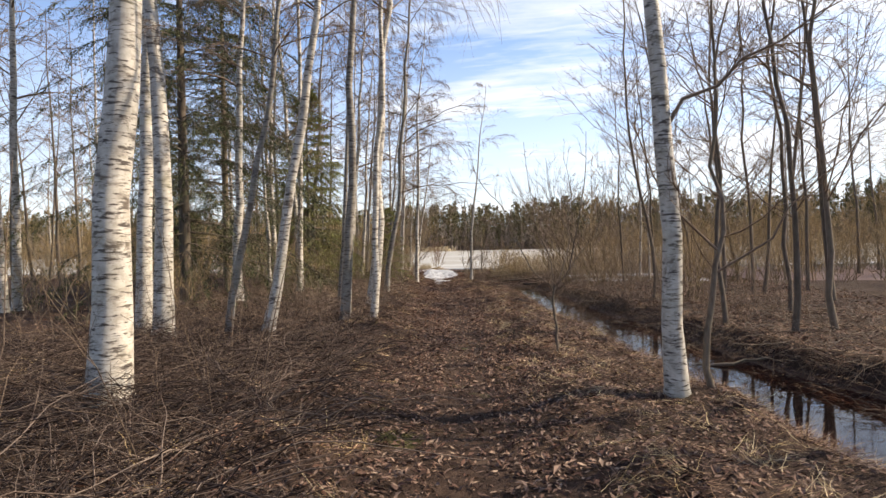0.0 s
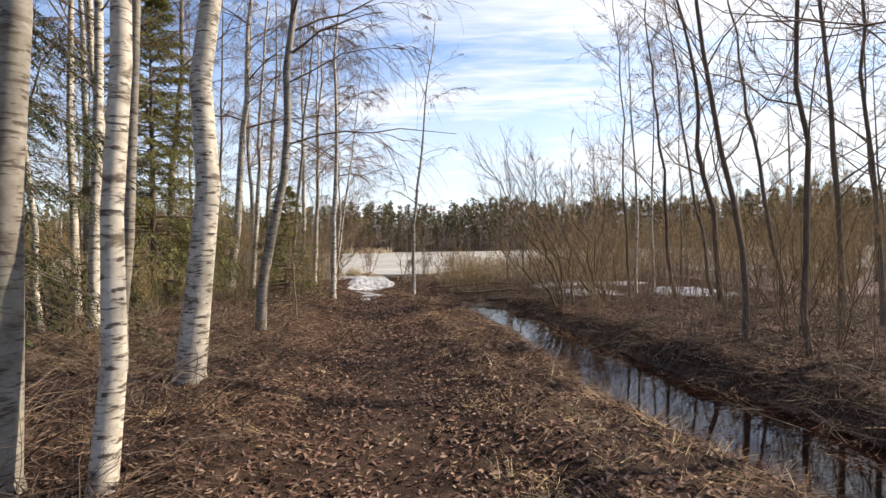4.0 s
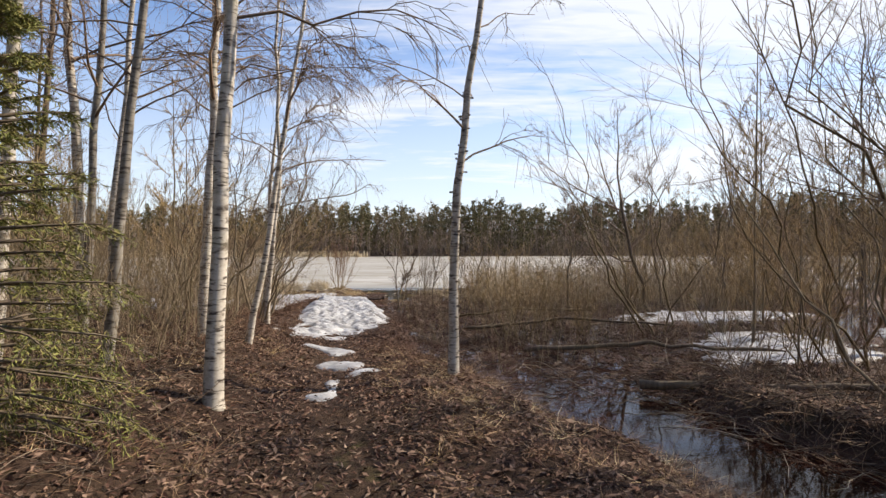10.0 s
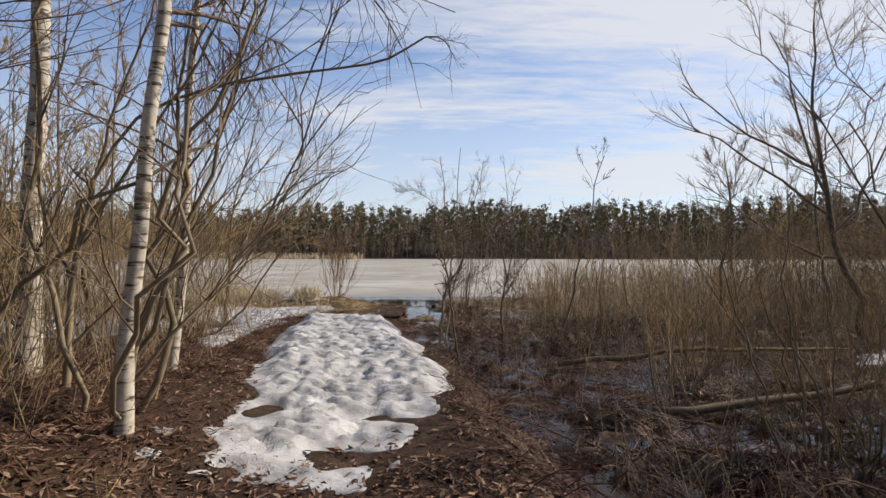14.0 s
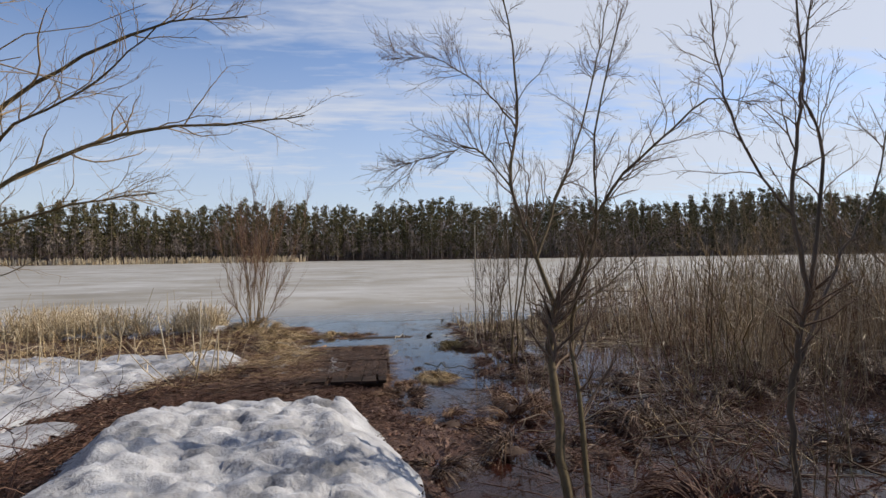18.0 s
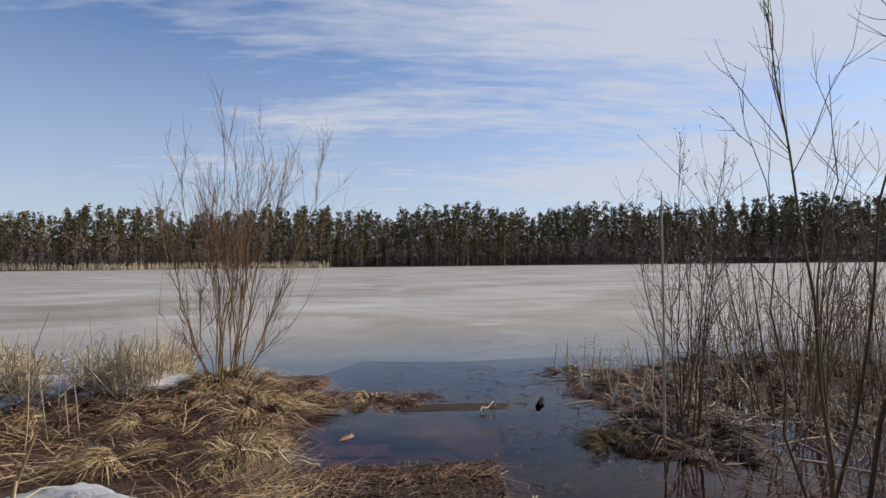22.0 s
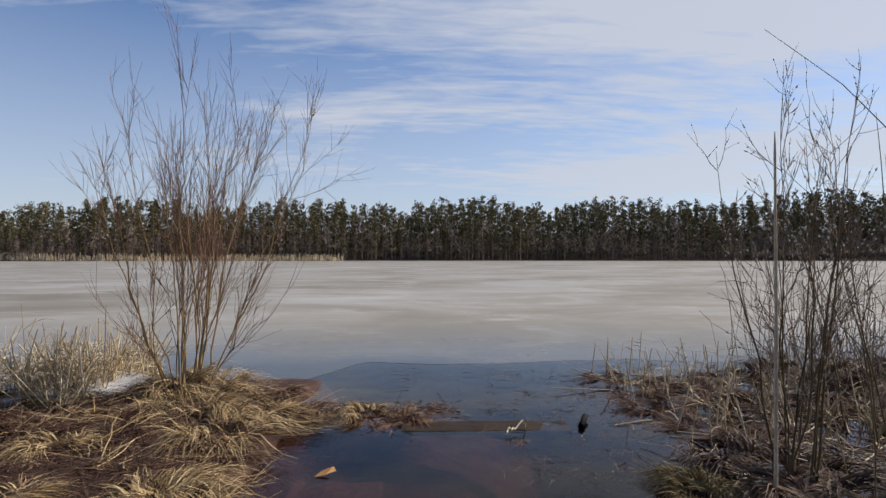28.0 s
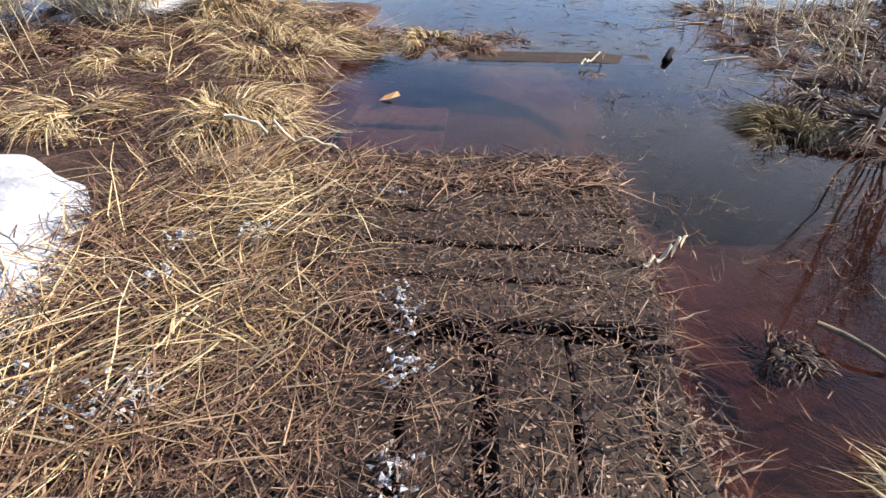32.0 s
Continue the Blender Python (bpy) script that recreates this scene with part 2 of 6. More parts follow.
def snow_mat():
    m, nt, b = material("old_snow", 0.55, 0.35)
    v = coords(nt, "World")
    c = ramp(nt, noise_tex(nt, v, 3.2, 6.0, 0.6), [(0.3, (0.14, 0.142, 0.145)), (0.45, (0.30, 0.305, 0.315)), (0.62, (0.44, 0.45, 0.465)), (0.75, (0.55, 0.56, 0.57))])
    dirt = ramp(nt, noise_tex(nt, v, 26.0, 5.0, 0.7), [(0.62, (0, 0, 0)), (0.78, (0.6, 0.6, 0.6))])
    c = mixed(nt, dirt, c, (0.25, 0.2, 0.15))
    nt.links.new(c, b.inputs["Base Color"])
    b.inputs["Subsurface Weight"].default_value = 0.15
    b.inputs["Subsurface Radius"].default_value = (0.04, 0.05, 0.06)
    mid, fine = noise_tex(nt, v, 11.0, 4.0, 0.6), noise_tex(nt, v, 42.0, 4.0, 0.65)
    bump(nt, b, mixed(nt, 0.35, mid, fine), 0.6, 0.04)
    return m


def water_mat():
    """Clear brown bog water: what lies under it shows, tinted, below a mirror of the sky."""
    m = bpy.data.materials.new("dark_water")
    m.use_nodes = True
    nt = m.node_tree
    nt.nodes.clear()
    n = nt.nodes.new
    out, mix, see, gloss, fres = n("ShaderNodeOutputMaterial"), n("ShaderNodeMixShader"), n("ShaderNodeBsdfTransparent"), n("ShaderNodeBsdfGlossy"), n("ShaderNodeLayerWeight")
    v = coords(nt, "World")
    nt.links.new(ramp(nt, noise_tex(nt, v, 1.1, 4.0), [(0.35, (0.46, 0.33, 0.30)), (0.65, (0.64, 0.49, 0.46))]), see.inputs["Color"])
    gloss.inputs["Roughness"].default_value = 0.02
    fres.inputs["Blend"].default_value = 0.5
    steep, share = n("ShaderNodeMath"), n("ShaderNodeMath")
    steep.operation, steep.inputs[1].default_value = "POWER", 5.0
    share.operation, share.inputs[1].default_value, share.inputs[2].default_value = "MULTIPLY_ADD", 0.98, 0.02
    k = n("ShaderNodeBump")
    k.inputs["Strength"].default_value, k.inputs["Distance"].default_value = 0.03, 0.02
    nt.links.new(noise_tex(nt, v, 6.0, 2.0), k.inputs["Height"])
    nt.links.new(k.outputs[0], gloss.inputs["Normal"])
    nt.links.new(k.outputs[0], fres.inputs["Normal"])
    nt.links.new(fres.outputs["Facing"], steep.inputs[0])
    nt.links.new(steep.outputs[0], share.inputs[0])
    nt.links.new(share.outputs[0], mix.inputs[0])
    nt.links.new(see.outputs[0], mix.inputs[1])
    nt.links.new(gloss.outputs[0], mix.inputs[2])
    nt.links.new(mix.outputs[0], out.inputs["Surface"])
    return m


def ice_mat():
    m, nt, b = material("lake_ice", 0.5, 0.15)
    v = coords(nt, "World", (0.7, 1.0, 1.0))
    streak = noise_tex(nt, v, 0.16, 6.0, 0.6, 0.5)
    blot = noise_tex(nt, coords(nt, "World", (0.7, 1.0, 1.0)), 0.9, 6.0, 0.65)
    c = ramp(nt, streak, [(0.34, (0.215, 0.19, 0.14)), (0.5, (0.29, 0.268, 0.222)), (0.64, (0.37, 0.355, 0.32))])
    c = mixed(nt, ramp(nt, blot, [(0.55, (0, 0, 0)), (0.70, (0.45, 0.45, 0.45))]), c, (0.56, 0.555, 0.54))
    # drifts and flooded places, drawn out along the shore
    drift = noise_tex(nt, coords(nt, "World", (0.62, 1.0, 1.0)), 0.30, 8.0, 0.72, 0.9)
    c = mixed(nt, ramp(nt, drift, [(0.52, (0, 0, 0)), (0.66, (0.5, 0.5, 0.5))]), c, (0.52, 0.515, 0.49))
    c = mixed(nt, ramp(nt, drift, [(0.36, (0.6, 0.6, 0.6)), (0.46, (0, 0, 0))]), c, (0.21, 0.185, 0.13))
    # the wet rim, where the ice thins towards the open water
    geo, sep = nt.nodes.new("ShaderNodeNewGeometry"), nt.nodes.new("ShaderNodeSeparateXYZ")
    nt.links.new(geo.outputs["Position"], sep.inputs[0])
    ad = nt.nodes.new("ShaderNodeMath")
    ad.operation = "MULTIPLY_ADD"
    nt.links.new(noise_tex(nt, coords(nt, "World"), 0.8, 5.0), ad.inputs[0])
    ad.inputs[1].default_value = 2.6
    nt.links.new(sep.outputs["Y"], ad.inputs[2])
    mr = nt.nodes.new("ShaderNodeMapRange")
    mr.inputs["From Min"].default_value, mr.inputs["From Max"].default_value = 35.0, 39.5
    nt.links.new(ad.outputs[0], mr.inputs["Value"])
    wet = ramp(nt, mr.outputs[0], [(0.0, (0.055, 0.06, 0.065)), (0.45, (0.19, 0.18, 0.165)), (1.0, (0.36, 0.335, 0.30))])
    c = mixed(nt, mr.outputs[0], wet, c)
    nt.links.new(c, b.inputs["Base Color"])
    rr = nt.nodes.new("ShaderNodeMapRange")
    rr.inputs["To Min"].default_value, rr.inputs["To Max"].default_value = 0.12, 0.5
    nt.links.new(mr.outputs[0], rr.inputs["Value"])
    nt.links.new(rr.outputs[0], b.inputs["Roughness"])
    bump(nt, b, blot, 0.12, 0.03)
    return m


def ditch_ice_mat():
    m, nt, b = material("ditch_ice", 0.22, 0.45)
    v = coords(nt, "World")
    c = ramp(nt, noise_tex(nt, v, 4.0, 6.0, 0.65), [(0.35, (0.025, 0.02, 0.02)), (0.6, (0.08, 0.073, 0.075)), (0.75, (0.19, 0.185, 0.19))])
    nt.links.new(c, b.inputs["Base Color"])
    bump(nt, b, noise_tex(nt, v, 14.0, 4.0), 0.15, 0.01)
    return m


def wet_wood():
    m, nt, b = material("wet_wood", 0.8, 0.12)
    v = coords(nt, "Object", (3.0, 34.0, 34.0))
    g = noise_tex(nt, v, 1.0, 6.0, 0.65)
    c = ramp(nt, g, [(0.3, (0.012, 0.008, 0.006)), (0.7, (0.06, 0.038, 0.028))])
    c = mixed(nt, 0.4, c, mixed(nt, obj_random(nt), (0.02, 0.016, 0.013), (0.055, 0.043, 0.035)))
    nt.links.new(c, b.inputs["Base Color"])
    bump(nt, b, g, 0.6, 0.006)
    return m


M_BIRCH, M_BIRCH_GREY = birch_bark(), birch_bark("grey_birch_bark", 0.48)
M_GREY = plain_bark("grey_bark", (0.10, 0.078, 0.055), (0.34, 0.275, 0.19), 12.0, 0.5)
M_ALDER = plain_bark("alder_bark", (0.06, 0.046, 0.036), (0.235, 0.185, 0.14), 14.0, 0.4)
M_WILLOW = plain_bark("willow_bark", (0.075, 0.055, 0.03), (0.22, 0.165, 0.095), 18.0, 0.5)
M_TWIG = plain_bark("twig_bark", (0.09, 0.065, 0.048), (0.26, 0.185, 0.13), 20.0)
M_TWIG_Y = plain_bark("willow_twig_bark", (0.19, 0.13, 0.065), (0.42, 0.30, 0.155), 20.0)
M_TWIG_R = plain_bark("reddish_twig_bark", (0.13, 0.075, 0.05), (0.34, 0.21, 0.14), 20.0)
M_BUD = tinted("catkins", [(0.55, 0.54, 0.50), (0.68, 0.67, 0.63), (0.42, 0.40, 0.36)], 0.8, 0.2)
M_FAR_TWIG = tinted("far_birch_twigs", [(0.20, 0.15, 0.115), (0.27, 0.21, 0.165), (0.34, 0.28, 0.23)], 0.85, 0.1)
M_SPRUCE = tinted("spruce_needles", [(0.03, 0.044, 0.018), (0.05, 0.068, 0.025), (0.08, 0.095, 0.034), (0.11, 0.115, 0.04)], 0.7, 0.2)
M_PINE = tinted("pine_needles", [(0.07, 0.068, 0.032), (0.125, 0.112, 0.05), (0.185, 0.158, 0.072), (0.165, 0.125, 0.07)], 0.8, 0.1)
M_SPRUCE_YOUNG = tinted("young_spruce_needles", [(0.13, 0.15, 0.045), (0.20, 0.215, 0.06), (0.28, 0.28, 0.085), (0.23, 0.20, 0.07)], 0.7, 0.2)
M_PINE_BARK = plain_bark("pine_bark", (0.12, 0.09, 0.075), (0.31, 0.235, 0.19), 3.0)
M_FLOOR = forest_floor()
M_LEAF = tinted("dead_leaves", [(0.055, 0.03, 0.022), (0.13, 0.072, 0.052), (0.20, 0.122, 0.088), (0.29, 0.195, 0.145), (0.10, 0.05, 0.036), (0.36, 0.255, 0.185), (0.15, 0.078, 0.056)], 0.8, 0.15)
M_STRAW = tinted("dead_grass", [(0.20, 0.118, 0.05), (0.42, 0.28, 0.12), (0.60, 0.44, 0.22), (0.72, 0.57, 0.33), (0.085, 0.048, 0.024)], 0.6, 0.35)
M_SEDGE = tinted("brown_sedge", [(0.095, 0.048, 0.032), (0.175, 0.095, 0.06), (0.27, 0.165, 0.10), (0.36, 0.24, 0.145)], 0.75, 0.2)
M_BRUSH = tinted("swamp_brush", [(0.045, 0.022, 0.017), (0.085, 0.042, 0.030), (0.13, 0.068, 0.048), (0.19, 0.115, 0.08)], 0.8, 0.2)
# brush with tree shade put into its colour; also the dark earth of tussocks
M_DARKBRUSH = tinted("shaded_brush_and_earth", [(0.03, 0.02, 0.016), (0.06, 0.04, 0.032), (0.10, 0.07, 0.055), (0.17, 0.13, 0.105)], 0.85, 0.12)
M_WETSEDGE = tinted("wet_sedge", [(0.03, 0.016, 0.011), (0.07, 0.036, 0.023), (0.125, 0.066, 0.04), (0.24, 0.15, 0.085)], 0.6, 0.35)
M_REED = tinted("dry_reed", [(0.52, 0.41, 0.25), (0.63, 0.52, 0.34), (0.72, 0.62, 0.45), (0.42, 0.31, 0.18)], 0.7, 0.25)
M_STICK = tinted("dead_sticks", [(0.09, 0.065, 0.048), (0.17, 0.13, 0.095), (0.27, 0.22, 0.17), (0.12, 0.08, 0.055)], 0.85, 0.15)
M_THICKET = tinted("thicket_twigs", [(0.20, 0.145, 0.095), (0.29, 0.22, 0.145), (0.37, 0.29, 0.20), (0.24, 0.20, 0.12)], 0.85, 0.1)
M_DITCH_ICE = ditch_ice_mat()
M_SUNK = plain_bark("sunken_wood", (0.07, 0.042, 0.034), (0.25, 0.165, 0.13), 14.0)
M_SNOW, M_WATER, M_ICE, M_WOOD = snow_mat(), water_mat(), ice_mat(), wet_wood()

# ---- mesh building ----
RNG = np.random.default_rng(7)


class Build:
    """Collects vertices, quads and triangles for one mesh."""

    def __init__(self):
        self.v, self.q, self.t, self.n = [], [], [], 0

    def add(self, v, quads=None, tris=None):
        v = np.asarray(v, float).reshape(-1, 3)
        if quads is not None and len(quads):
            self.q.append(np.asarray(quads, int).reshape(-1, 4) + self.n)
        if tris is not None and len(tris):
            self.t.append(np.asarray(tris, int).reshape(-1, 3) + self.n)
        self.v.append(v)
        self.n += len(v)

    def mesh(self, name, smooth=True):
        v = np.concatenate(self.v) if self.v else np.zeros((0, 3))
        q = np.concatenate(self.q) if self.q else np.zeros((0, 4), int)
        t = np.concatenate(self.t) if self.t else np.zeros((0, 3), int)
        me = bpy.data.meshes.new(name)
        me.vertices.add(len(v))
        me.vertices.foreach_set("co", v.ravel())
        me.loops.add(q.size + t.size)
        me.loops.foreach_set("vertex_index", np.concatenate([q.ravel(), t.ravel()]))
        me.polygons.add(len(q) + len(t))
        me.polygons.foreach_set("loop_start", np.concatenate([np.arange(len(q)) * 4, q.size + np.arange(len(t)) * 3]))
        me.polygons.foreach_set("use_smooth", np.full(len(q) + len(t), smooth))
        me.update(calc_edges=True)
        me.validate()
        return me


def part(name, data, mat, parent=None, label="", smooth=True):
    me = data.mesh(name, smooth) if isinstance(data, Build) else data
    if not me.materials:
        me.materials.append(mat)
    ob = new(name, me)
    if parent is not None:
        ob.parent = parent
    if label:
        tagged(ob, label)
    return ob


def thing(name, at, label, category, group="", kind="", turn=0.0):
    ob = new(name)
    ob.matrix_world = pose(*at, 0, 0, turn)
    return tagged(ob, label, category, group, kind)


def unit(a):
    return a / np.maximum(np.linalg.norm(a, axis=-1, keepdims=True), 1e-9)


def tubes(B, P, R, n=4):
    """Round tapering tubes along the lines P (N, k, 3) with radii R (N, k)."""
    P, R = np.asarray(P, float), np.asarray(R, float)
    N, k = P.shape[:2]
    d = unit(P[:, -1] - P[:, 0])
    ref = np.where(np.abs(d[:, 2:3]) > 0.9, np.array([[1.0, 0, 0]]), np.array([[0, 0, 1.0]]))
    a = unit(np.cross(d, ref))
    b = np.cross(d, a)
    th = np.arange(n) * 2 * np.pi / n
    ring = np.cos(th)[None, :, None] * a[:, None] + np.sin(th)[None, :, None] * b[:, None]
    v = P[:, :, None] + R[:, :, None, None] * ring[:, None]
    i, j, s = np.meshgrid(np.arange(N), np.arange(k - 1), np.arange(n), indexing="ij")
    base = i * k * n
    q = np.stack([base + j * n + s, base + j * n + (s + 1) % n, base + (j + 1) * n + (s + 1) % n, base + (j + 1) * n + s], -1)
    B.add(v.reshape(-1, 3), q.reshape(-1, 4))


def rods(start, dirs, length, k, bend=None, wob=0.0, rng=RNG):
    """Lines (N, k, 3) from start along dirs, bent by bend (N or one, 3) towards the tip, with wobble."""
    N = len(start)
    s = np.linspace(0, 1, k)[None, :, None]
    L = np.broadcast_to(np.asarray(length, float), (N,))[:, None, None]
    P = start[:, None] + dirs[:, None] * L * s
    if bend is not None:
        P = P + np.broadcast_to(bend, (N, 3))[:, None] * L * s * s
    if wob:
        w = rng.normal(0, 1, (N, k, 3)).cumsum(1)
        w -= w[:, :1]
        P = P + w * L * wob / k
    return P


def along(P, idx, s):
    """Points and directions at the fraction s along the lines P[idx]."""
    k = P.shape[1] - 1
    f = np.clip(s * k, 0, k - 1e-6)
    j = f.astype(int)
    a, b = P[idx, j], P[idx, j + 1]
    return a + (b - a) * (f - j)[:, None], unit(b - a)


def jitter(d, amount, rng):
    return unit(d + rng.normal(0, amount, d.shape))


def ribbons(B, P, W, side):
    """Flat blades along the lines P (N, k, 3) with half widths W (N, k), spread along side (N, 3)."""
    N, k = P.shape[:2]
    v = np.stack([P - side[:, None] * W[..., None], P + side[:, None] * W[..., None]], 2)
    i, j = np.meshgrid(np.arange(N), np.arange(k - 1), indexing="ij")
    o = i * k * 2 + j * 2
    B.add(v.reshape(-1, 3), np.stack([o, o + 1, o + 3, o + 2], -1).reshape(-1, 4))


# ---- the lie of the land ----
def trail_x(y):
    return np.interp(y, [-30, -8, -2, 0.7, 5, 9, 13, 17, 21, 25, 30], [5.2, 3.45, 2.6, 2.25, 1.5, 0.55, -0.2, -1.2, -1.7, -2.15, -2.3])


def trail_z(y):
    return np.interp(y, [-30, -10, -4, 2, 8, 13, 17, 21, 27, 30], [-0.14, -0.20, -0.25, -0.26, -0.26, -0.30, -0.37, -0.46, -0.55, -0.60])


def left_z(y):
    return np.interp(y, [-30, -10, 0, 10, 15, 18, 20, 23, 27, 32, 36], [-0.04, -0.05, -0.09, -0.07, -0.08, -0.10, -0.18, -0.38, -0.52, -0.56, -0.62])


def near_bank(y):
    return np.interp(y, [-30, -4.4, -3.4, -2.2, -0.8, 0.8, 1.6, 2.5, 3.6, 5.9, 7.4, 8.5, 10.4, 11.9, 13.6, 15, 17, 30], [9.0, 6.1, 5.9, 5.75, 5.4, 5.02, 4.82, 4.52, 4.12, 3.8, 3.66, 3.32, 2.94, 2.65, 2.24, 1.4, 0.95, 0.9])


def far_bank(y):
    return np.interp(y, [-30, -2, -0.9, 0, 1.9, 3.5, 4.6, 6.4, 8.6, 10, 11.9, 13.5, 14.4, 16, 18.5, 30], [10.5, 7.65, 7.25, 6.9, 6.55, 6.2, 5.9, 5.45, 5.1, 4.75, 4.5, 4.25, 3.7, 3.4, 3.2, 3.2])


def water_z(y):
    """The ditch falls gently to the lake."""
    return np.interp(y, [-30, 0, 18], [-0.59, -0.61, -0.64])


def smooth(a, b, x):
    t = np.clip((x - a) / (b - a), 0, 1)
    return t * t * (3 - 2 * t)


def waves(x, y, f, seed):
    r = np.random.default_rng(seed)
    z = 0.0
    for i in range(7):
        a, p = r.uniform(0, 2 * np.pi), r.uniform(0, 2 * np.pi)
        ff = f * r.uniform(0.6, 2.0)
        z = z + np.sin((x * np.cos(a) + y * np.sin(a)) * ff + p + 0.8 * np.sin((x * np.sin(a) - y * np.cos(a)) * ff * 0.6 + 2 * p))
    return z / 7


WATER_Z = -0.64


def ground_z(x, y):
    x, y = np.asarray(x, float), np.asarray(y, float)
    tx = trail_x(y)
    z = trail_z(y) + (left_z(y) - trail_z(y)) * smooth(0.7, 1.7, tx - x)
    z = z + 0.05 * waves(x, y, 1.4, 1) + 0.022 * waves(x, y, 5.0, 2) + 0.012 * waves(x, y, 14.0, 3)
    off = x - tx
    z = z - 0.05 * np.exp(-(off / 0.38) ** 2) * (1 - smooth(22, 26, y)) + 0.12 * smooth(0.45, 1.1, np.abs(off)) * (waves(x, y, 3.4, 41) + 0.25) * (1 - smooth(24, 28, y))
    z = z + 0.10 * smooth(1.2, 3.0, tx - x) * waves(x, y, 2.2, 4) * (1 - smooth(24, 30, y))
    z = z + 0.13 * np.exp(-((off - 1.15) / 0.4) ** 2) * np.clip(0.55 + 1.3 * waves(x, y, 1.9, 43), 0, 1.4) * (1 - smooth(13, 17, y))
    nb, fb = near_bank(y) + 0.12 * waves(x, y, 2.5, 5), far_bank(y) + 0.2 * waves(x, y, 1.8, 6)
    d = smooth(-0.6, 0.65, x - nb) * (1 - smooth(-0.6, 0.5, x - fb))
    z = z * (1 - d) + (water_z(y) - 0.36) * d
    over = smooth(0.1, 1.2, x - fb)
    z_r = np.interp(y, [-30, 0, 10, 15, 19, 36], [-0.16, -0.25, -0.32, -0.43, -0.57, -0.60]) + 0.10 * waves(x, y, 1.6, 7) + 0.04 * waves(x, y, 5, 8)
    z = z * (1 - over) + z_r * over
    # swamp right of the path, half under water
    e0 = np.interp(y, [20, 24, 26, 28], [0.95, 0.75, 0.36, 0.32])
    sw = smooth(15.5, 18.5, y) * smooth(e0, e0 + np.interp(y, [24, 27.5], [0.7, 0.25]), x - trail_x(y))
    z_s = -0.685 + 0.09 * waves(x, y, 2.1, 9) + 0.05 * waves(x, y, 6.0, 10)
    z = z * (1 - sw) + z_s * sw
    # open pool before the deck, and the lake's bed
    w = 0.16 * waves(x, y, 2.4, 14) + 0.07 * waves(x, y, 7.0, 15)
    pool = smooth(0.0, 0.35, x + 3.2 + w) * smooth(30.05, 30.3, y) * (1 - smooth(-1.15, -0.6, x + w)) * (1 - 0.62 * np.exp(-((y - 32.02 + 0.14 * (x + 2.6) + w) / 0.20) ** 2) * (1 - smooth(-2.35, -1.9, x)))
    pool2 = smooth(0.0, 0.25, x + 1.74) * (1 - smooth(-1.15, -0.6, x)) * smooth(27.2, 28.2, y)
    z = z - 0.35 * pool - 0.16 * pool2
    lake = smooth(33.0, 34.6, y + 0.35 * waves(x, y, 1.5, 11)) * (1 - smooth(164, 170, y + 0.0009 * x * x))
    z = z * (1 - lake) + (-1.6) * lake
    far = smooth(164, 200, y + 0.0009 * x * x)
    return np.where(far > 0, z * (1 - far) + far * (1.5 + 0.8 * waves(x, y, 0.05, 12)) + 9.0 * smooth(205, 240, y + 0.0009 * x * x), z)


def build_ground():
    def axis(lo, hi, step, out_lo, out_hi):
        mid = list(np.arange(lo, hi + 1e-6, step))
        a, s = [lo], step
        while a[-1] > out_lo:
            s *= 1.22
            a.append(a[-1] - s)
        c, s = [mid[-1]], step
        while c[-1] < out_hi:
            s *= 1.22
            c.append(c[-1] + s)
        return np.array(a[:0:-1] + mid + c[1:])
    xs, ys = axis(-7.0, 8.5, 0.11, -2500, 2500), axis(-8.5, 35.5, 0.11, -2500, 2500)
    X, Y = np.meshgrid(xs, ys)
    nx, ny = len(xs), len(ys)
    B = Build()
    i, j = np.meshgrid(np.arange(nx - 1), np.arange(ny - 1))
    o = (j * nx + i).ravel()
    B.add(np.stack([X, Y, ground_z(X, Y)], -1).reshape(-1, 3), np.stack([o, o + 1, o + nx + 1, o + nx], -1))
    g = part("ground", B, M_FLOOR)
    tagged(g, "brown forest floor of dead leaves and damp earth", "ground", kind="structure")


build_ground()


def build_water():
    ys = np.concatenate([np.arange(-40, 16, 0.5), np.arange(16, 36.1, 1.0)])
    lo = np.where(ys < 15.9, near_bank(ys) - 0.9, -7.0)
    hi = np.where(ys < 15.9, far_bank(ys) + 0.7, 14.0)
    n = len(ys)
    z = water_z(ys)
    B = Build()
    i = np.arange(n - 1)
    B.add(np.concatenate([np.stack([lo, ys, z], -1), np.stack([hi, ys, z], -1)]), np.stack([i, i + n, i + n + 1, i + 1], -1))
    tagged(part("water", B, M_WATER), "still dark brown water of the ditch and swamp", "water", kind="structure")


build_water()


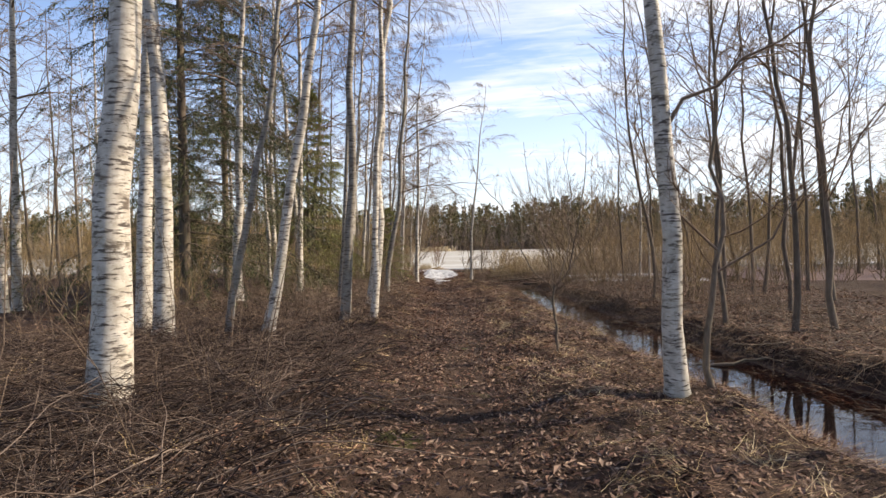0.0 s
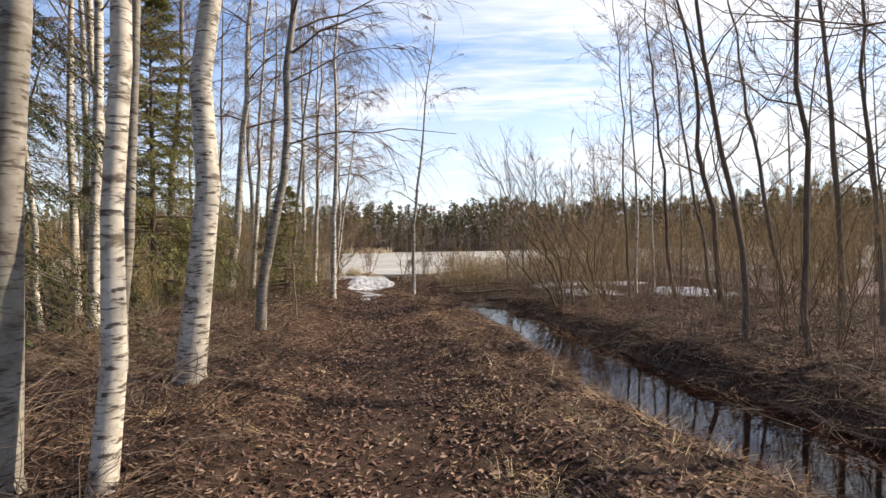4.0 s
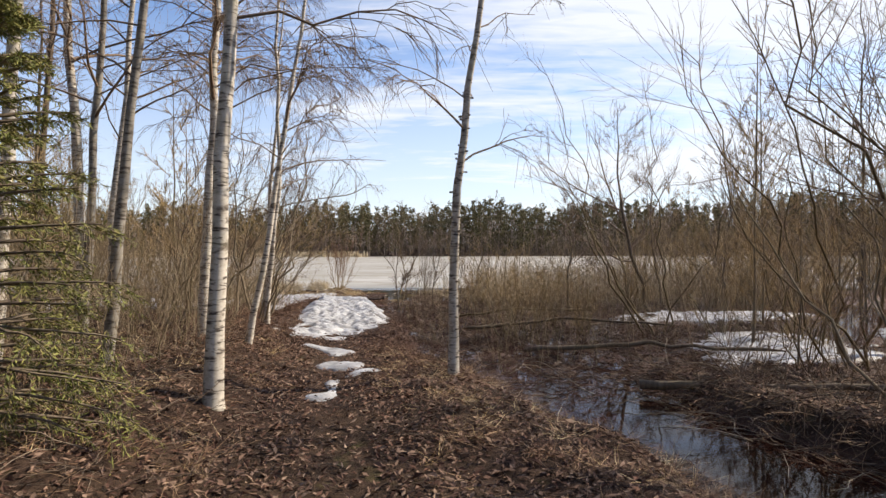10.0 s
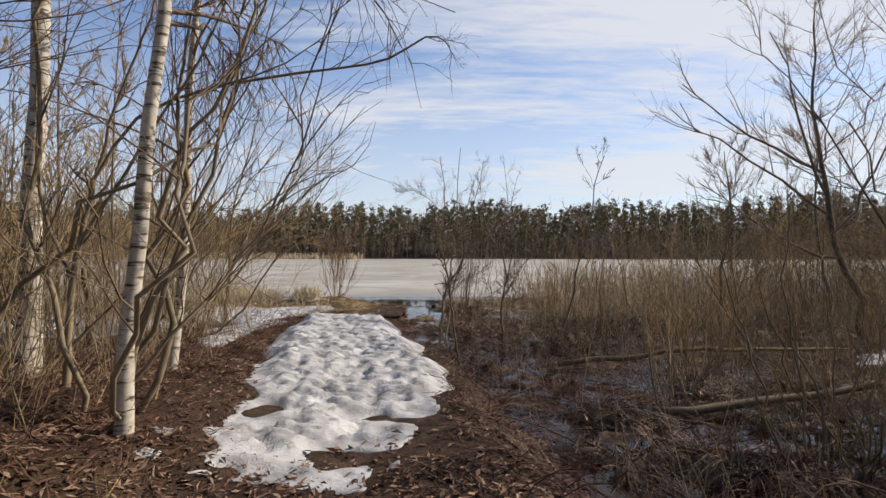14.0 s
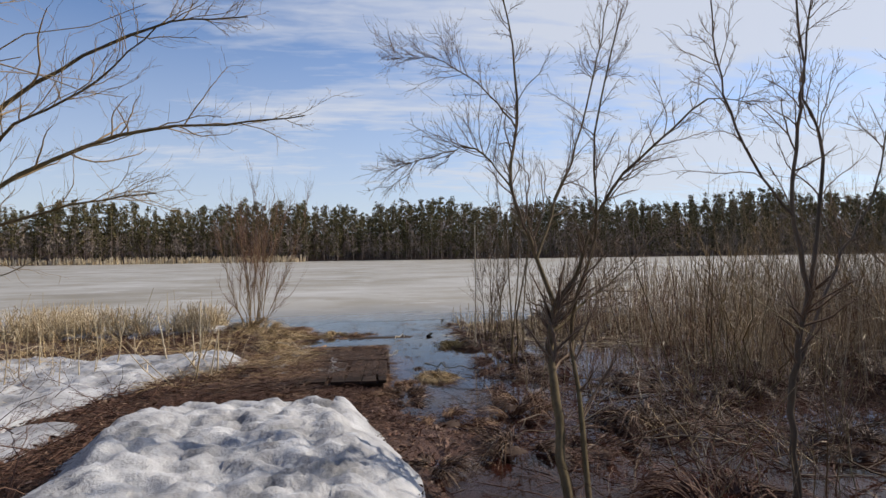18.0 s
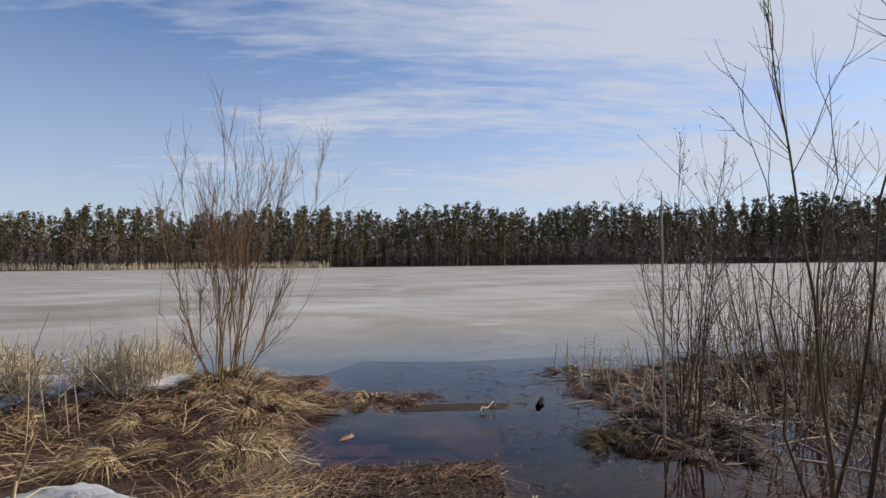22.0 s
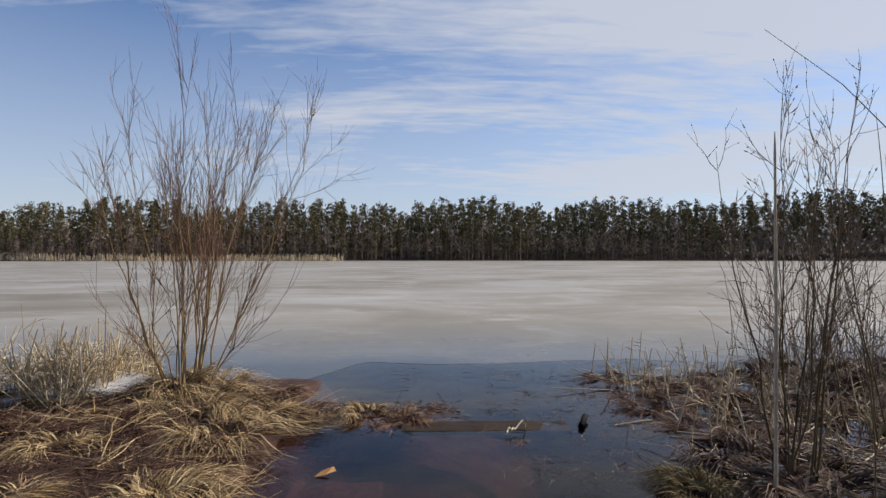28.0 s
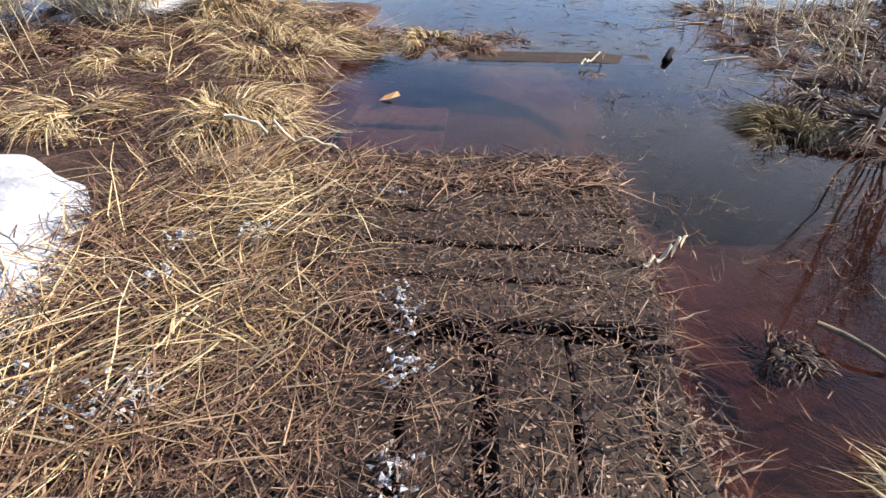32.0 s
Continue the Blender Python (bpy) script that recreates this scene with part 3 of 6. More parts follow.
def build_ice():
    # ragged near edge, then out to the far shore
    xs = np.concatenate([np.linspace(-400, -8, 12), np.arange(-7.5, 14, 0.12), np.linspace(14.5, 400, 12)])
    edge = 33.9 + 0.5 * waves(xs, xs * 0, 1.3, 21) + 0.2 * waves(xs, xs * 0, 5.0, 22) - 1.0 * smooth(-2.7, -3.5, xs) + 0.5 * smooth(-4.2, -5.2, xs)
    v0 = np.stack([xs, edge, np.full_like(xs, WATER_Z - 0.004)], -1)
    v1 = np.stack([xs, edge + 0.03, np.full_like(xs, WATER_Z + 0.004)], -1)
    v2 = np.stack([xs, np.full_like(xs, 60.0), np.full_like(xs, WATER_Z + 0.012)], -1)
    v3 = np.stack([xs, np.full_like(xs, 185.0), np.full_like(xs, WATER_Z + 0.012)], -1)
    n = len(xs)
    i = np.arange(n - 1)
    q = [np.stack([i + r * n, i + 1 + r * n, i + 1 + (r + 1) * n, i + (r + 1) * n], -1) for r in range(3)]
    B = Build()
    B.add(np.concatenate([v0, v1, v2, v3]), np.concatenate(q))
    tagged(part("lake_ice", B, M_ICE, smooth=False), "grey, rotting spring ice over the whole lake", "ice", kind="structure")


build_ice()

# ---- trees ----


def tree_parts(seed, h, r0, lean, bow=0.0, lo=0.3, limbs=26, spread=0.30, rise=0.9, droop=-0.15, twig=0.012, fine=9, k=16, sides=10, flare=0.5, extra=(), crook=0.10, sway=0.0035, thick=0.22, hang=-0.34):
    """Trunk and crown of a bare broadleaved tree at the origin: (trunk Build, crown Build)."""
    rng = np.random.default_rng(seed)
    s = np.linspace(0, 1, k)
    wob = rng.normal(0, 1, (k, 2)).cumsum(0) * h * sway
    wob -= wob[0]
    path = np.zeros((k, 3))
    path[:, 0] = lean[0] * h * s + bow * h * (s - s * s) + wob[:, 0]
    path[:, 1] = lean[1] * h * s + wob[:, 1]
    path[:, 2] = h * s - 0.12 * (1 - s)
    r = r0 * (1 - 0.93 * s ** 0.85) * (1 + rng.normal(0, 0.025, k)) + 0.004
    r[0] *= 1 + flare
    T = Build()
    # extra rings near the root for the flare
    path = np.insert(path, 1, path[0] * 0.75 + path[1] * 0.25, 0)
    r = np.insert(r, 1, r0 * (1 + 0.25 * flare))
    tubes(T, path[None], r[None], sides)
    C = Build()
    hs = lo + (1 - lo) * rng.uniform(0, 1, limbs) ** 0.9
    hs = np.clip(hs, 0, 0.985)
    P1 = path[None]
    idx = np.zeros(limbs, int)
    st, _ = along(P1, idx, hs)
    az = np.arange(limbs) * 2.4 + rng.uniform(0, 1.2, limbs)
    up = rise * rng.uniform(0.55, 1.25, limbs)
    d = unit(np.stack([np.cos(az), np.sin(az), up], -1))
    L = h * spread * (1.08 - 0.8 * (hs - lo) / (1 - lo)) * rng.uniform(0.55, 1.15, limbs)
    rl = np.interp(hs, s, r[1:]) * rng.uniform(0.25, 0.5, limbs)
    PL = rods(st, d, L, 7, np.array([0, 0, droop]), crook, rng)
    tubes(C, PL, np.maximum(rl[:, None] * np.linspace(1, 0.18, 7)[None], twig * 0.5), 4)
    for z0, dx, dy, dz, ln in extra:
        st0, _ = along(P1, np.zeros(1, int), np.array([z0 / h]))
        PE = rods(st0, unit(np.array([[dx, dy, dz]])), ln, 7, np.array([0, 0, hang]), 0.20, rng)
        PL = np.concatenate([PL, PE])
        L, rl = np.append(L, ln), np.append(rl, r0 * thick)
        tubes(C, PE, (r0 * thick * np.linspace(1, 0.25, 7))[None], 5)
    limbs = len(PL)
    # second order
    m = limbs * 5
    i2 = rng.integers(0, limbs, m)
    s2 = rng.uniform(0.22, 0.97, m)
    st2, d2 = along(PL, i2, s2)
    d2 = jitter(d2, 0.42, rng)
    L2 = L[i2] * rng.uniform(0.22, 0.5, m) * (1.15 - 0.5 * s2)
    P2 = rods(st2, d2, L2, 5, np.array([0, 0, droop * 1.3]), 0.16, rng)
    tubes(C, P2, np.maximum(rl[i2][:, None] * 0.42, twig * 0.75) * np.linspace(1, 0.35, 5)[None], 3)
    # fine twigs
    m3 = m * fine
    i3 = rng.integers(0, m, m3)
    st3, d3 = along(P2, i3, rng.uniform(0.15, 1.0, m3))
    P3 = rods(st3, jitter(d3, 0.55, rng), L2[i3] * rng.uniform(0.25, 0.65, m3), 4, np.array([0, 0, droop * 2.2]), 0.2, rng)
    tubes(C, P3, np.full((m3, 1), twig * 0.42) * np.linspace(1, 0.45, 4)[None], 3)
    return T, C


def plant_tree(name, x, y, T, C, bark, twigs, label, cat, group="", turn=0.0, sink=0.03):
    z = float(ground_z(x, y)) - sink
    t = thing(name, (x, y, z), label, cat, group, turn=turn)
    part("trunk", T, bark, t)
    part("crown", C, twigs, t)
    return t


BIRCH_WHITE = "white-barked birch with dark bark scars, bare of leaves"
HERO_BIRCHES = [
    # x, y, diameter, height, lean x, lean y, seed, lowest limb
    (-0.28, -4.90, 0.36, 15, 0.010, 0.0, 1, 0.50), (-3.15, -0.85, 0.28, 15, 0.025, 0.0, 2, 0.45), (-2.28, -1.50, 0.31, 16, 0.040, 0.0, 3, 0.45),
    (-3.85, 3.40, 0.25, 13, 0.010, 0.0, 4, 0.40), (-0.83, -0.90, 0.19, 13, 0.135, 0.02, 5, 0.42), (-0.18, 1.03, 0.20, 14, 0.045, 0.0, 6, 0.42),
    (0.40, 1.05, 0.145, 13, 0.060, 0.0, 7, 0.42), (-0.40, 3.50, 0.27, 16, 0.050, 0.0, 8, 0.42), (-1.30, 3.80, 0.13, 12, 0.065, 0.0, 9, 0.4),
    (-1.57, 13.9, 0.165, 12, 0.058, 0.0, 12, 0.34), (-0.93, 6.75, 0.165, 13, 0.105, 0.0, 13, 0.36), (-4.80, 14.2, 0.26, 15, 0.10, 0.0, 14, 0.35),
    (-4.4, 14.85, 0.17, 12, 0.10, 0.0, 15, 0.33), (-4.85, 17.0, 0.14, 12, 0.057, 0.0, 16, 0.32), (-4.6, 20.8, 0.20, 13, 0.031, 0.0, 17, 0.33),
    (-2.98, 16.85, 0.155, 12, 0.054, 0.0, 18, 0.3), (-3.45, 18.35, 0.14, 12, 0.052, 0.0, 19, 0.3), (-2.47, 17.2, 0.10, 9, 0.168, 0.0, 20, 0.3),
    (-2.85, 19.25, 0.10, 10, 0.028, 0.0, 21, 0.3), (-3.2, 14.9, 0.13, 11, 0.12, 0.0, 22, 0.32), (-3.74, 21.6, 0.11, 9, 0.05, 0.0, 23, 0.3),
    (4.98, -3.43, 0.22, 13, -0.012, 0.0, 24, 0.46), (-5.69, 18.2, 0.20, 14, 0.041, 0.0, 25, 0.35), (-9.5, 2.55, 0.23, 15, 0.02, 0.0, 27, 0.4),
    (-1.45, -1.05, 0.13, 11, 0.17, 0.0, 28, 0.4), (-6.0, 12.9, 0.24, 14, 0.064, 0.0, 29, 0.38), (-8.0, 13.6, 0.2, 14, 0.04, 0.0, 30, 0.4),
]
for x, y, dm, h, lx, ly, sd_, lo in HERO_BIRCHES:
    ex = [(3.75, 1.0, 0.15, 0.45, 2.7)] if sd_ == 13 else [(3.4, 0.8, 0.1, 1.1, 2.6)] if sd_ == 24 else [(4.2, 0.8, 0.1, 0.3, 2.2)] if sd_ in (12, 18, 24) else ()
    T, C = tree_parts(100 + sd_, h, dm / 2, (lx, ly), 0.0, lo, 26, 0.24, 0.75, -0.28, 0.010, 8, extra=ex)
    grey = sd_ in (6, 9, 13, 16, 22, 28, 29, 30)
    plant_tree("birch", x, y, T, C, M_BIRCH_GREY if grey else M_BIRCH, M_TWIG, "grey-olive birch trunk with dull bark, bare of leaves" if grey else BIRCH_WHITE, "tree", "birches along the path")
# the crooked young birch on the ditch bank
T, C = tree_parts(140, 9.0, 0.068, (0.095, 0.0), -0.02, 0.34, 20, 0.26, 0.7, -0.2, 0.008, 7)
peel = plant_tree("birch", 0.63, 15.6, T, C, birch_bark("tan_birch_bark", 0.88), M_TWIG, "slender young birch with peeling bark on the ditch bank", "tree")
rp = np.random.default_rng(5)
sway = np.random.default_rng(140).normal(0, 1, (16, 2)).cumsum(0) * 9.0 * 0.0035
sway -= sway[0]
for i in range(46):
    zz, a = rp.uniform(0.6, 3.6), rp.uniform(0, 2 * np.pi)
    f = (zz + 0.12) / 9.12
    k = np.linspace(0, 1, 16)
    ax = np.array([0.095 * 9 * f - 0.02 * 9 * (f - f * f) + np.interp(f, k, sway[:, 0]), np.interp(f, k, sway[:, 1]), zz])
    o, tg = np.array([np.cos(a), np.sin(a), 0.0]), np.array([-np.sin(a), np.cos(a), 0.0])
    w, hgt, r = rp.uniform(0.02, 0.06), rp.uniform(0.012, 0.035), 0.068 * (1 - 0.93 * f ** 0.85) + 0.003
    row = [ax + o * (r + c) + tg * w * u for u, c in ((0.0, 0.0), (0.5, 0.006), (1.0, rp.uniform(0.015, 0.035)))]
    B = Build()
    B.add(np.concatenate([row, np.array(row) + np.array([0, 0, hgt])]), [[0, 1, 4, 3], [1, 2, 5, 4]])
    part("bark_strip", B, M_STICK, peel, smooth=False)

# grey trunks across the ditch
ALDERS = [(8.65, 1.05, 0.17, 11, -0.047, 1), (7.1, 1.7, 0.14, 11, -0.015, 2), (8.9, 3.35, 0.14, 12, -0.016, 3), (6.9, 7.05, 0.16, 12, -0.096, 4), (7.9, 0.85, 0.16, 11, -0.04, 5),
          (9.1, 8.15, 0.19, 12, -0.033, 6), (12.1, 10.5, 0.26, 13, 0.036, 7), (8.75, 14.9, 0.18, 12, -0.098, 8), (7.05, 5.6, 0.13, 11, -0.033, 9), (10.0, 8.35, 0.16, 12, 0.0, 10),
          (10.7, 16.9, 0.2, 12, -0.145, 11), (9.3, 13.2, 0.26, 13, -0.163, 12), (12.7, 24.9, 0.15, 11, -0.009, 13), (11.8, 14.7, 0.24, 12, -0.2, 14), (7.2, 14.4, 0.12, 10, -0.018, 15)]
for x, y, dm, h, lx, sd_ in ALDERS:
    T, C = tree_parts(200 + sd_, h, dm * 0.32, (lx, 0.0), 0.0, 0.22, 26, 0.26, 1.1, 0.02, 0.008, 7, crook=0.2, sway=0.0048)
    plant_tree("alder", x, y, T, C, M_ALDER, M_TWIG, "grey-brown alder, bare, growing across the ditch", "tree", "alders across the ditch")


TIPS = []


def catkins(bush, n, seed):
    """Pale buds along the twigs of the willow that was grown last."""
    rng = np.random.default_rng(seed)
    P = TIPS[0]
    c, d = along(P, rng.integers(0, len(P), n), rng.uniform(0.2, 1.0, n))
    L = rng.uniform(0.008, 0.014, n)[:, None]
    line = np.stack([c + d * L * f for f in (-0.6, -0.3, 0.3, 0.75)], 1)
    B = Build()
    tubes(B, line, np.array([0.0008, 0.0042, 0.0038, 0.0006])[None] * rng.uniform(0.7, 1.3, (n, 1)), 4)
    tagged(part("catkin", B, M_BUD, bush, "small silvery catkins"), kind="stuff")


def willow_parts(seed, stems, h, r0, spread, tilt=(0.0, 0.0), fine=6, twig=0.007, sub=9, k=9, curve=0.25, base=0.12, crook=None, stray=1.0):
    """A willow of several stems that rise and fan out: (stems Build, twigs Build)."""
    rng = np.random.default_rng(seed)
    az = rng.uniform(0, 2 * np.pi, stems)
    out = spread * rng.uniform(0.25, 1.0, stems)
    d = unit(np.stack([np.cos(az) * out + tilt[0], np.sin(az) * out + tilt[1], np.ones(stems)], -1))
    st = np.stack([np.cos(az) * base * rng.uniform(0.2, 1, stems), np.sin(az) * base * rng.uniform(0.2, 1, stems), np.full(stems, -0.08)], -1)
    L = h * rng.uniform(0.7, 1.0, stems)
    P = rods(st, d, L, k, np.array([0, 0, curve * spread]), crook or (0.16 if h > 3 else 0.08), rng)
    R = r0 * rng.uniform(0.55, 1.0, stems)[:, None] * np.linspace(1, 0.15, k)[None]
    S, C = [], Build()
    for i in range(stems):
        one = Build()
        tubes(one, P[i:i + 1], R[i:i + 1], 6)
        S.append(one)
    m = stems * sub
    i2 = rng.integers(0, stems, m)
    s2 = rng.uniform(0.2, 0.95, m)
    st2, d2 = along(P, i2, s2)
    L2 = L[i2] * rng.uniform(0.15, 0.42, m) * (1.2 - 0.75 * s2)
    P2 = rods(st2, jitter(d2, 0.36 * stray, rng), L2, 5, np.array([0, 0, 0.12 + 0.35 * (1 - stray)]), 0.14 * stray, rng)
    tubes(C, P2, np.maximum(r0 * 0.25, twig * 0.8) * np.linspace(1, 0.3, 5)[None] * np.ones((m, 1)), 3)
    if fine:
        m3 = m * fine
        i3 = rng.integers(0, m, m3)
        st3, d3 = along(P2, i3, rng.uniform(0.1, 1.0, m3))
        P3 = rods(st3, jitter(d3, 0.45 * stray, rng), L2[i3] * rng.uniform(0.25, 0.6, m3), 4, np.array([0, 0, 0.05 + 0.3 * (1 - stray)]), 0.16 * stray, rng)
        tubes(C, P3, np.full((m3, 1), twig * 0.5) * np.linspace(1, 0.45, 4)[None], 3)
        TIPS[:] = [P3]
    return S, C


def plant_willow(name, x, y, S, C, label, cat="shrub", group="", turn=0.0, bark=None, twigs=None, z=None):
    zz = max(float(ground_z(x, y)), WATER_Z - 0.08) if z is None else z
    t = thing(name, (x, y, zz), label, cat, group, turn=turn)
    for one in S:
        part("stem", one, bark or M_WILLOW, t)
    part("crown", C, twigs or M_TWIG, t)
    return t


def curve_line(pts, k):
    """A smooth line of k points through the given ones."""
    p = np.array(pts, float)
    n = len(p)
    q = np.concatenate([[2 * p[0] - p[1]], p, [2 * p[-1] - p[-2]]])
    u = np.linspace(0, n - 1 - 1e-6, k)
    i = u.astype(int)
    f = (u - i)[:, None]
    a, b, c, d = q[i], q[i + 1], q[i + 2], q[i + 3]
    return 0.5 * (2 * b + (c - a) * f + (2 * a - 5 * b + 4 * c - d) * f ** 2 + (3 * b - a - 3 * c + d) * f ** 3)


def crooked(rng, st, d, L, k, turn, up):
    """Lines (N, k, 3) that change their way a little at each joint, tending upwards by up."""
    P = [st]
    d = d.copy()
    for _ in range(k - 1):
        d = unit(d + rng.normal(0, turn, d.shape) + np.array([0, 0, up]))
        P.append(P[-1] + d * (L / (k - 1))[:, None])
    return np.stack(P, 1)


def limbed_tree(name, x, y, limbs, bark, twigs, label, seed, sub=16, fine=7, reach=0.75, twig=0.0032, z=None):
    """A bare tree whose main limbs, lines of (x, y, z) with a thickness at each end, are given; twigs grow on them."""
    rng = np.random.default_rng(seed)
    zz = max(float(ground_z(x, y)), WATER_Z - 0.06) if z is None else z
    t = thing(name, (x, y, zz - 0.04), label, "tree")
    lines, thick = [], []
    for j, (pts, r0, r1) in enumerate(limbs):
        P = curve_line(pts, 16)
        P[1:-1] += rng.normal(0, 0.006, (14, 3))
        R = np.linspace(r0, r1, 16) * (1 + rng.normal(0, 0.05, 16))
        if j == 0:
            R[0] *= 1.35
        B = Build()
        tubes(B, P[None], R[None], 8)
        part("trunk" if j == 0 else "limb", B, bark, t)
        lines.append(P)
        thick.append(R)
    lines, thick = np.array(lines), np.array(thick)
    n = len(lines)
    C = Build()
    m = n * sub
    i = np.repeat(np.arange(n), sub)
    f = rng.uniform(0.12, 1.0, m) ** 0.8
    f[i == 0] = 0.55 + 0.45 * f[i == 0]
    st, d = along(lines, i, f)
    side = unit(np.cross(d, rng.normal(0, 1, (m, 3))))
    L = reach * rng.uniform(0.35, 1.1, m) * (1.15 - 0.5 * f)
    P2 = crooked(rng, st, unit(d + side * rng.uniform(0.5, 1.2, m)[:, None]), L, 8, 0.17, 0.045)
    r2 = np.clip(thick[i, (f * 15).astype(int)] * 0.5, twig, 0.011)
    tubes(C, P2, r2[:, None] * np.linspace(1, 0.35, 8)[None], 4)
    m3 = m * fine
    i3 = np.repeat(np.arange(m), fine)
    st3, d3 = along(P2, i3, rng.uniform(0.15, 1.0, m3))
    side = unit(np.cross(d3, rng.normal(0, 1, (m3, 3))))
    P3 = crooked(rng, st3, unit(d3 + side * rng.uniform(0.4, 1.1, m3)[:, None]), L[i3] * rng.uniform(0.18, 0.55, m3), 6, 0.20, 0.05)
    tubes(C, P3, np.full((m3, 1), twig * 0.5) * np.linspace(1, 0.5, 6)[None], 3)
    m4 = m3
    i4 = rng.integers(0, m3, m4)
    st4, d4 = along(P3, i4, rng.uniform(0.2, 0.9, m4))
    P4 = crooked(rng, st4, jitter(d4, 0.6, rng), L[i3[i4]] * rng.uniform(0.06, 0.2, m4), 4, 0.2, 0.05)
    tubes(C, P4, np.full((m4, 1), twig * 0.38) * np.linspace(1, 0.6, 4)[None], 3)
    part("crown", C, twigs, t)
    TIPS[:] = [P3]
    return t


# willows with a place of their own
limbed_tree("willow_tree", -0.97, 25.35, [
    ([(0.03, 0.00, -0.05), (0.08, 0.29, 0.35), (0.12, 0.60, 0.77), (0.23, 0.87, 1.11)], 0.0286, 0.0204),
    ([(0.23, 0.84, 1.07), (0.15, 1.01, 1.42), (0.03, 1.20, 1.92), (0.13, 1.38, 2.39), (0.13, 1.50, 3.00), (0.04, 1.56, 3.58)], 0.0177, 0.0048),
    ([(0.23, 0.84, 1.07), (0.39, 0.88, 1.36), (0.67, 1.00, 1.87), (0.96, 0.94, 2.15), (1.33, 0.94, 2.46), (1.61, 0.87, 2.41)], 0.0150, 0.0034),
    ([(0.15, 1.00, 1.40), (0.36, 1.23, 1.79), (0.61, 1.43, 2.32), (0.83, 1.56, 3.00), (0.93, 1.56, 3.52)], 0.0109, 0.0034),
    ([(0.03, 1.19, 1.90), (-0.19, 1.33, 2.19), (-0.42, 1.32, 2.16), (-0.72, 1.27, 2.05)], 0.0082, 0.0027),
    ([(0.20, 0.78, 0.96), (0.52, 1.04, 1.13), (0.85, 1.21, 1.30), (1.24, 1.42, 1.62)], 0.0095, 0.0027),
    ([(0.12, 1.37, 2.35), (-0.09, 1.48, 2.66), (-0.40, 1.51, 2.87), (-0.73, 1.51, 2.89)], 0.0068, 0.0020),
    ([(0.12, -0.06, -0.05), (0.21, 0.37, 0.50), (0.29, 0.75, 1.02), (0.49, 0.83, 1.54), (0.49, 0.82, 2.19), (0.69, 0.83, 3.00)], 0.0177, 0.0041),
], M_WILLOW, M_TWIG, "many-branched bare willow standing in the swamp water", 301, 30, 11, 0.5, 0.0026)
b = limbed_tree("willow_tree", 0.17, 25.3, [
    ([(0, 0, -0.05), (-0.03, 0, 0.70), (0.07, 0, 1.25)], 0.0186, 0.0136),
    ([(0.07, 0, 1.22), (0.0, 0, 1.65), (0.05, 0.02, 2.10), (0.10, 0.04, 2.40), (0.02, 0.05, 3.2)], 0.0124, 0.0031),
    ([(0.07, 0, 1.22), (0.20, 0.05, 1.90), (0.12, 0.08, 2.30), (0.26, 0.10, 3.0)], 0.0105, 0.0031),
    ([(0.02, 0, 0.9), (0.30, 0.1, 1.35), (0.55, 0.12, 1.75), (0.70, 0.12, 2.4)], 0.0087, 0.0025),
    ([(0.0, 0, 1.6), (-0.22, 0.05, 1.95), (-0.36, 0.05, 2.4), (-0.40, 0.05, 2.9)], 0.0074, 0.0025),
], M_ALDER, M_TWIG, "dark bare willow forking low over the swamp", 302, 16, 8, 0.42, 0.0026)
b = limbed_tree("willow_tree", -0.80, 23.45, [
    ([(0.15, 0, -0.05), (0.05, 0, 0.60), (0.0, 0, 1.15)], 0.0149, 0.0118),
    ([(0.0, 0, 1.13), (0.03, 0, 1.40), (0.06, 0, 1.65), (0.11, 0.02, 2.0), (0.10, 0.04, 2.3), (0.16, 0.05, 3.0)], 0.0112, 0.0037),
    ([(0.0, 0, 1.13), (-0.08, 0.02, 1.35), (-0.23, 0.05, 1.55), (-0.47, 0.08, 1.80), (-0.78, 0.10, 2.05), (-1.02, 0.12, 2.22)], 0.0099, 0.0031),
    ([(-0.08, 0.02, 1.33), (-0.05, 0.06, 1.6), (-0.10, 0.1, 2.0), (-0.06, 0.1, 2.5)], 0.0062, 0.0025),
    ([(0.06, 0, 1.62), (0.30, 0.05, 1.85), (0.55, 0.08, 1.92), (0.80, 0.1, 2.05)], 0.0056, 0.0019),
    ([(0.08, 0, 0.45), (0.30, -0.05, 0.75), (0.55, -0.1, 0.95), (0.85, -0.1, 1.15)], 0.0062, 0.0025),
    ([(0.12, 0, 0.1), (0.35, 0.0, 0.35), (0.65, 0.0, 0.42), (0.95, 0.05, 0.5)], 0.0056, 0.0025),
], M_ALDER, M_TWIG, "dark thin willow with arching limbs beside the snowy path", 303, 13, 7, 0.36, 0.0022)
catkins(b, 160, 15)
T, C = tree_parts(314, 3.4, 0.024, (0.26, 0.0), 0.1, 0.25, 14, 0.42, 1.1, 0.12, 0.006, 7, 14, 8, 0.3, (), 0.25, 0.012)
plant_tree("willow_tree", 1.15, 25.6, T, C, M_ALDER, M_TWIG, "dark thin willow leaning away from the swamp", "tree")
plant_willow("willow_tree", -3.15, 19.5, *willow_parts(303, 6, 4.8, 0.028, 0.40, (0.26, 0.0), 6, 0.006, 14, 14, 0.1, 0.3, 0.34), "leaning grey willow beside the snowy path", "tree", bark=M_GREY)
plant_willow("willow_tree", -3.9, 18.4, *willow_parts(345, 6, 4.6, 0.028, 0.6, (0.35, 0.0), 6, 0.006, 12, 14, 0.1, 0.4, 0.45), "tangled grey willow beside the path", "tree", bark=M_GREY)
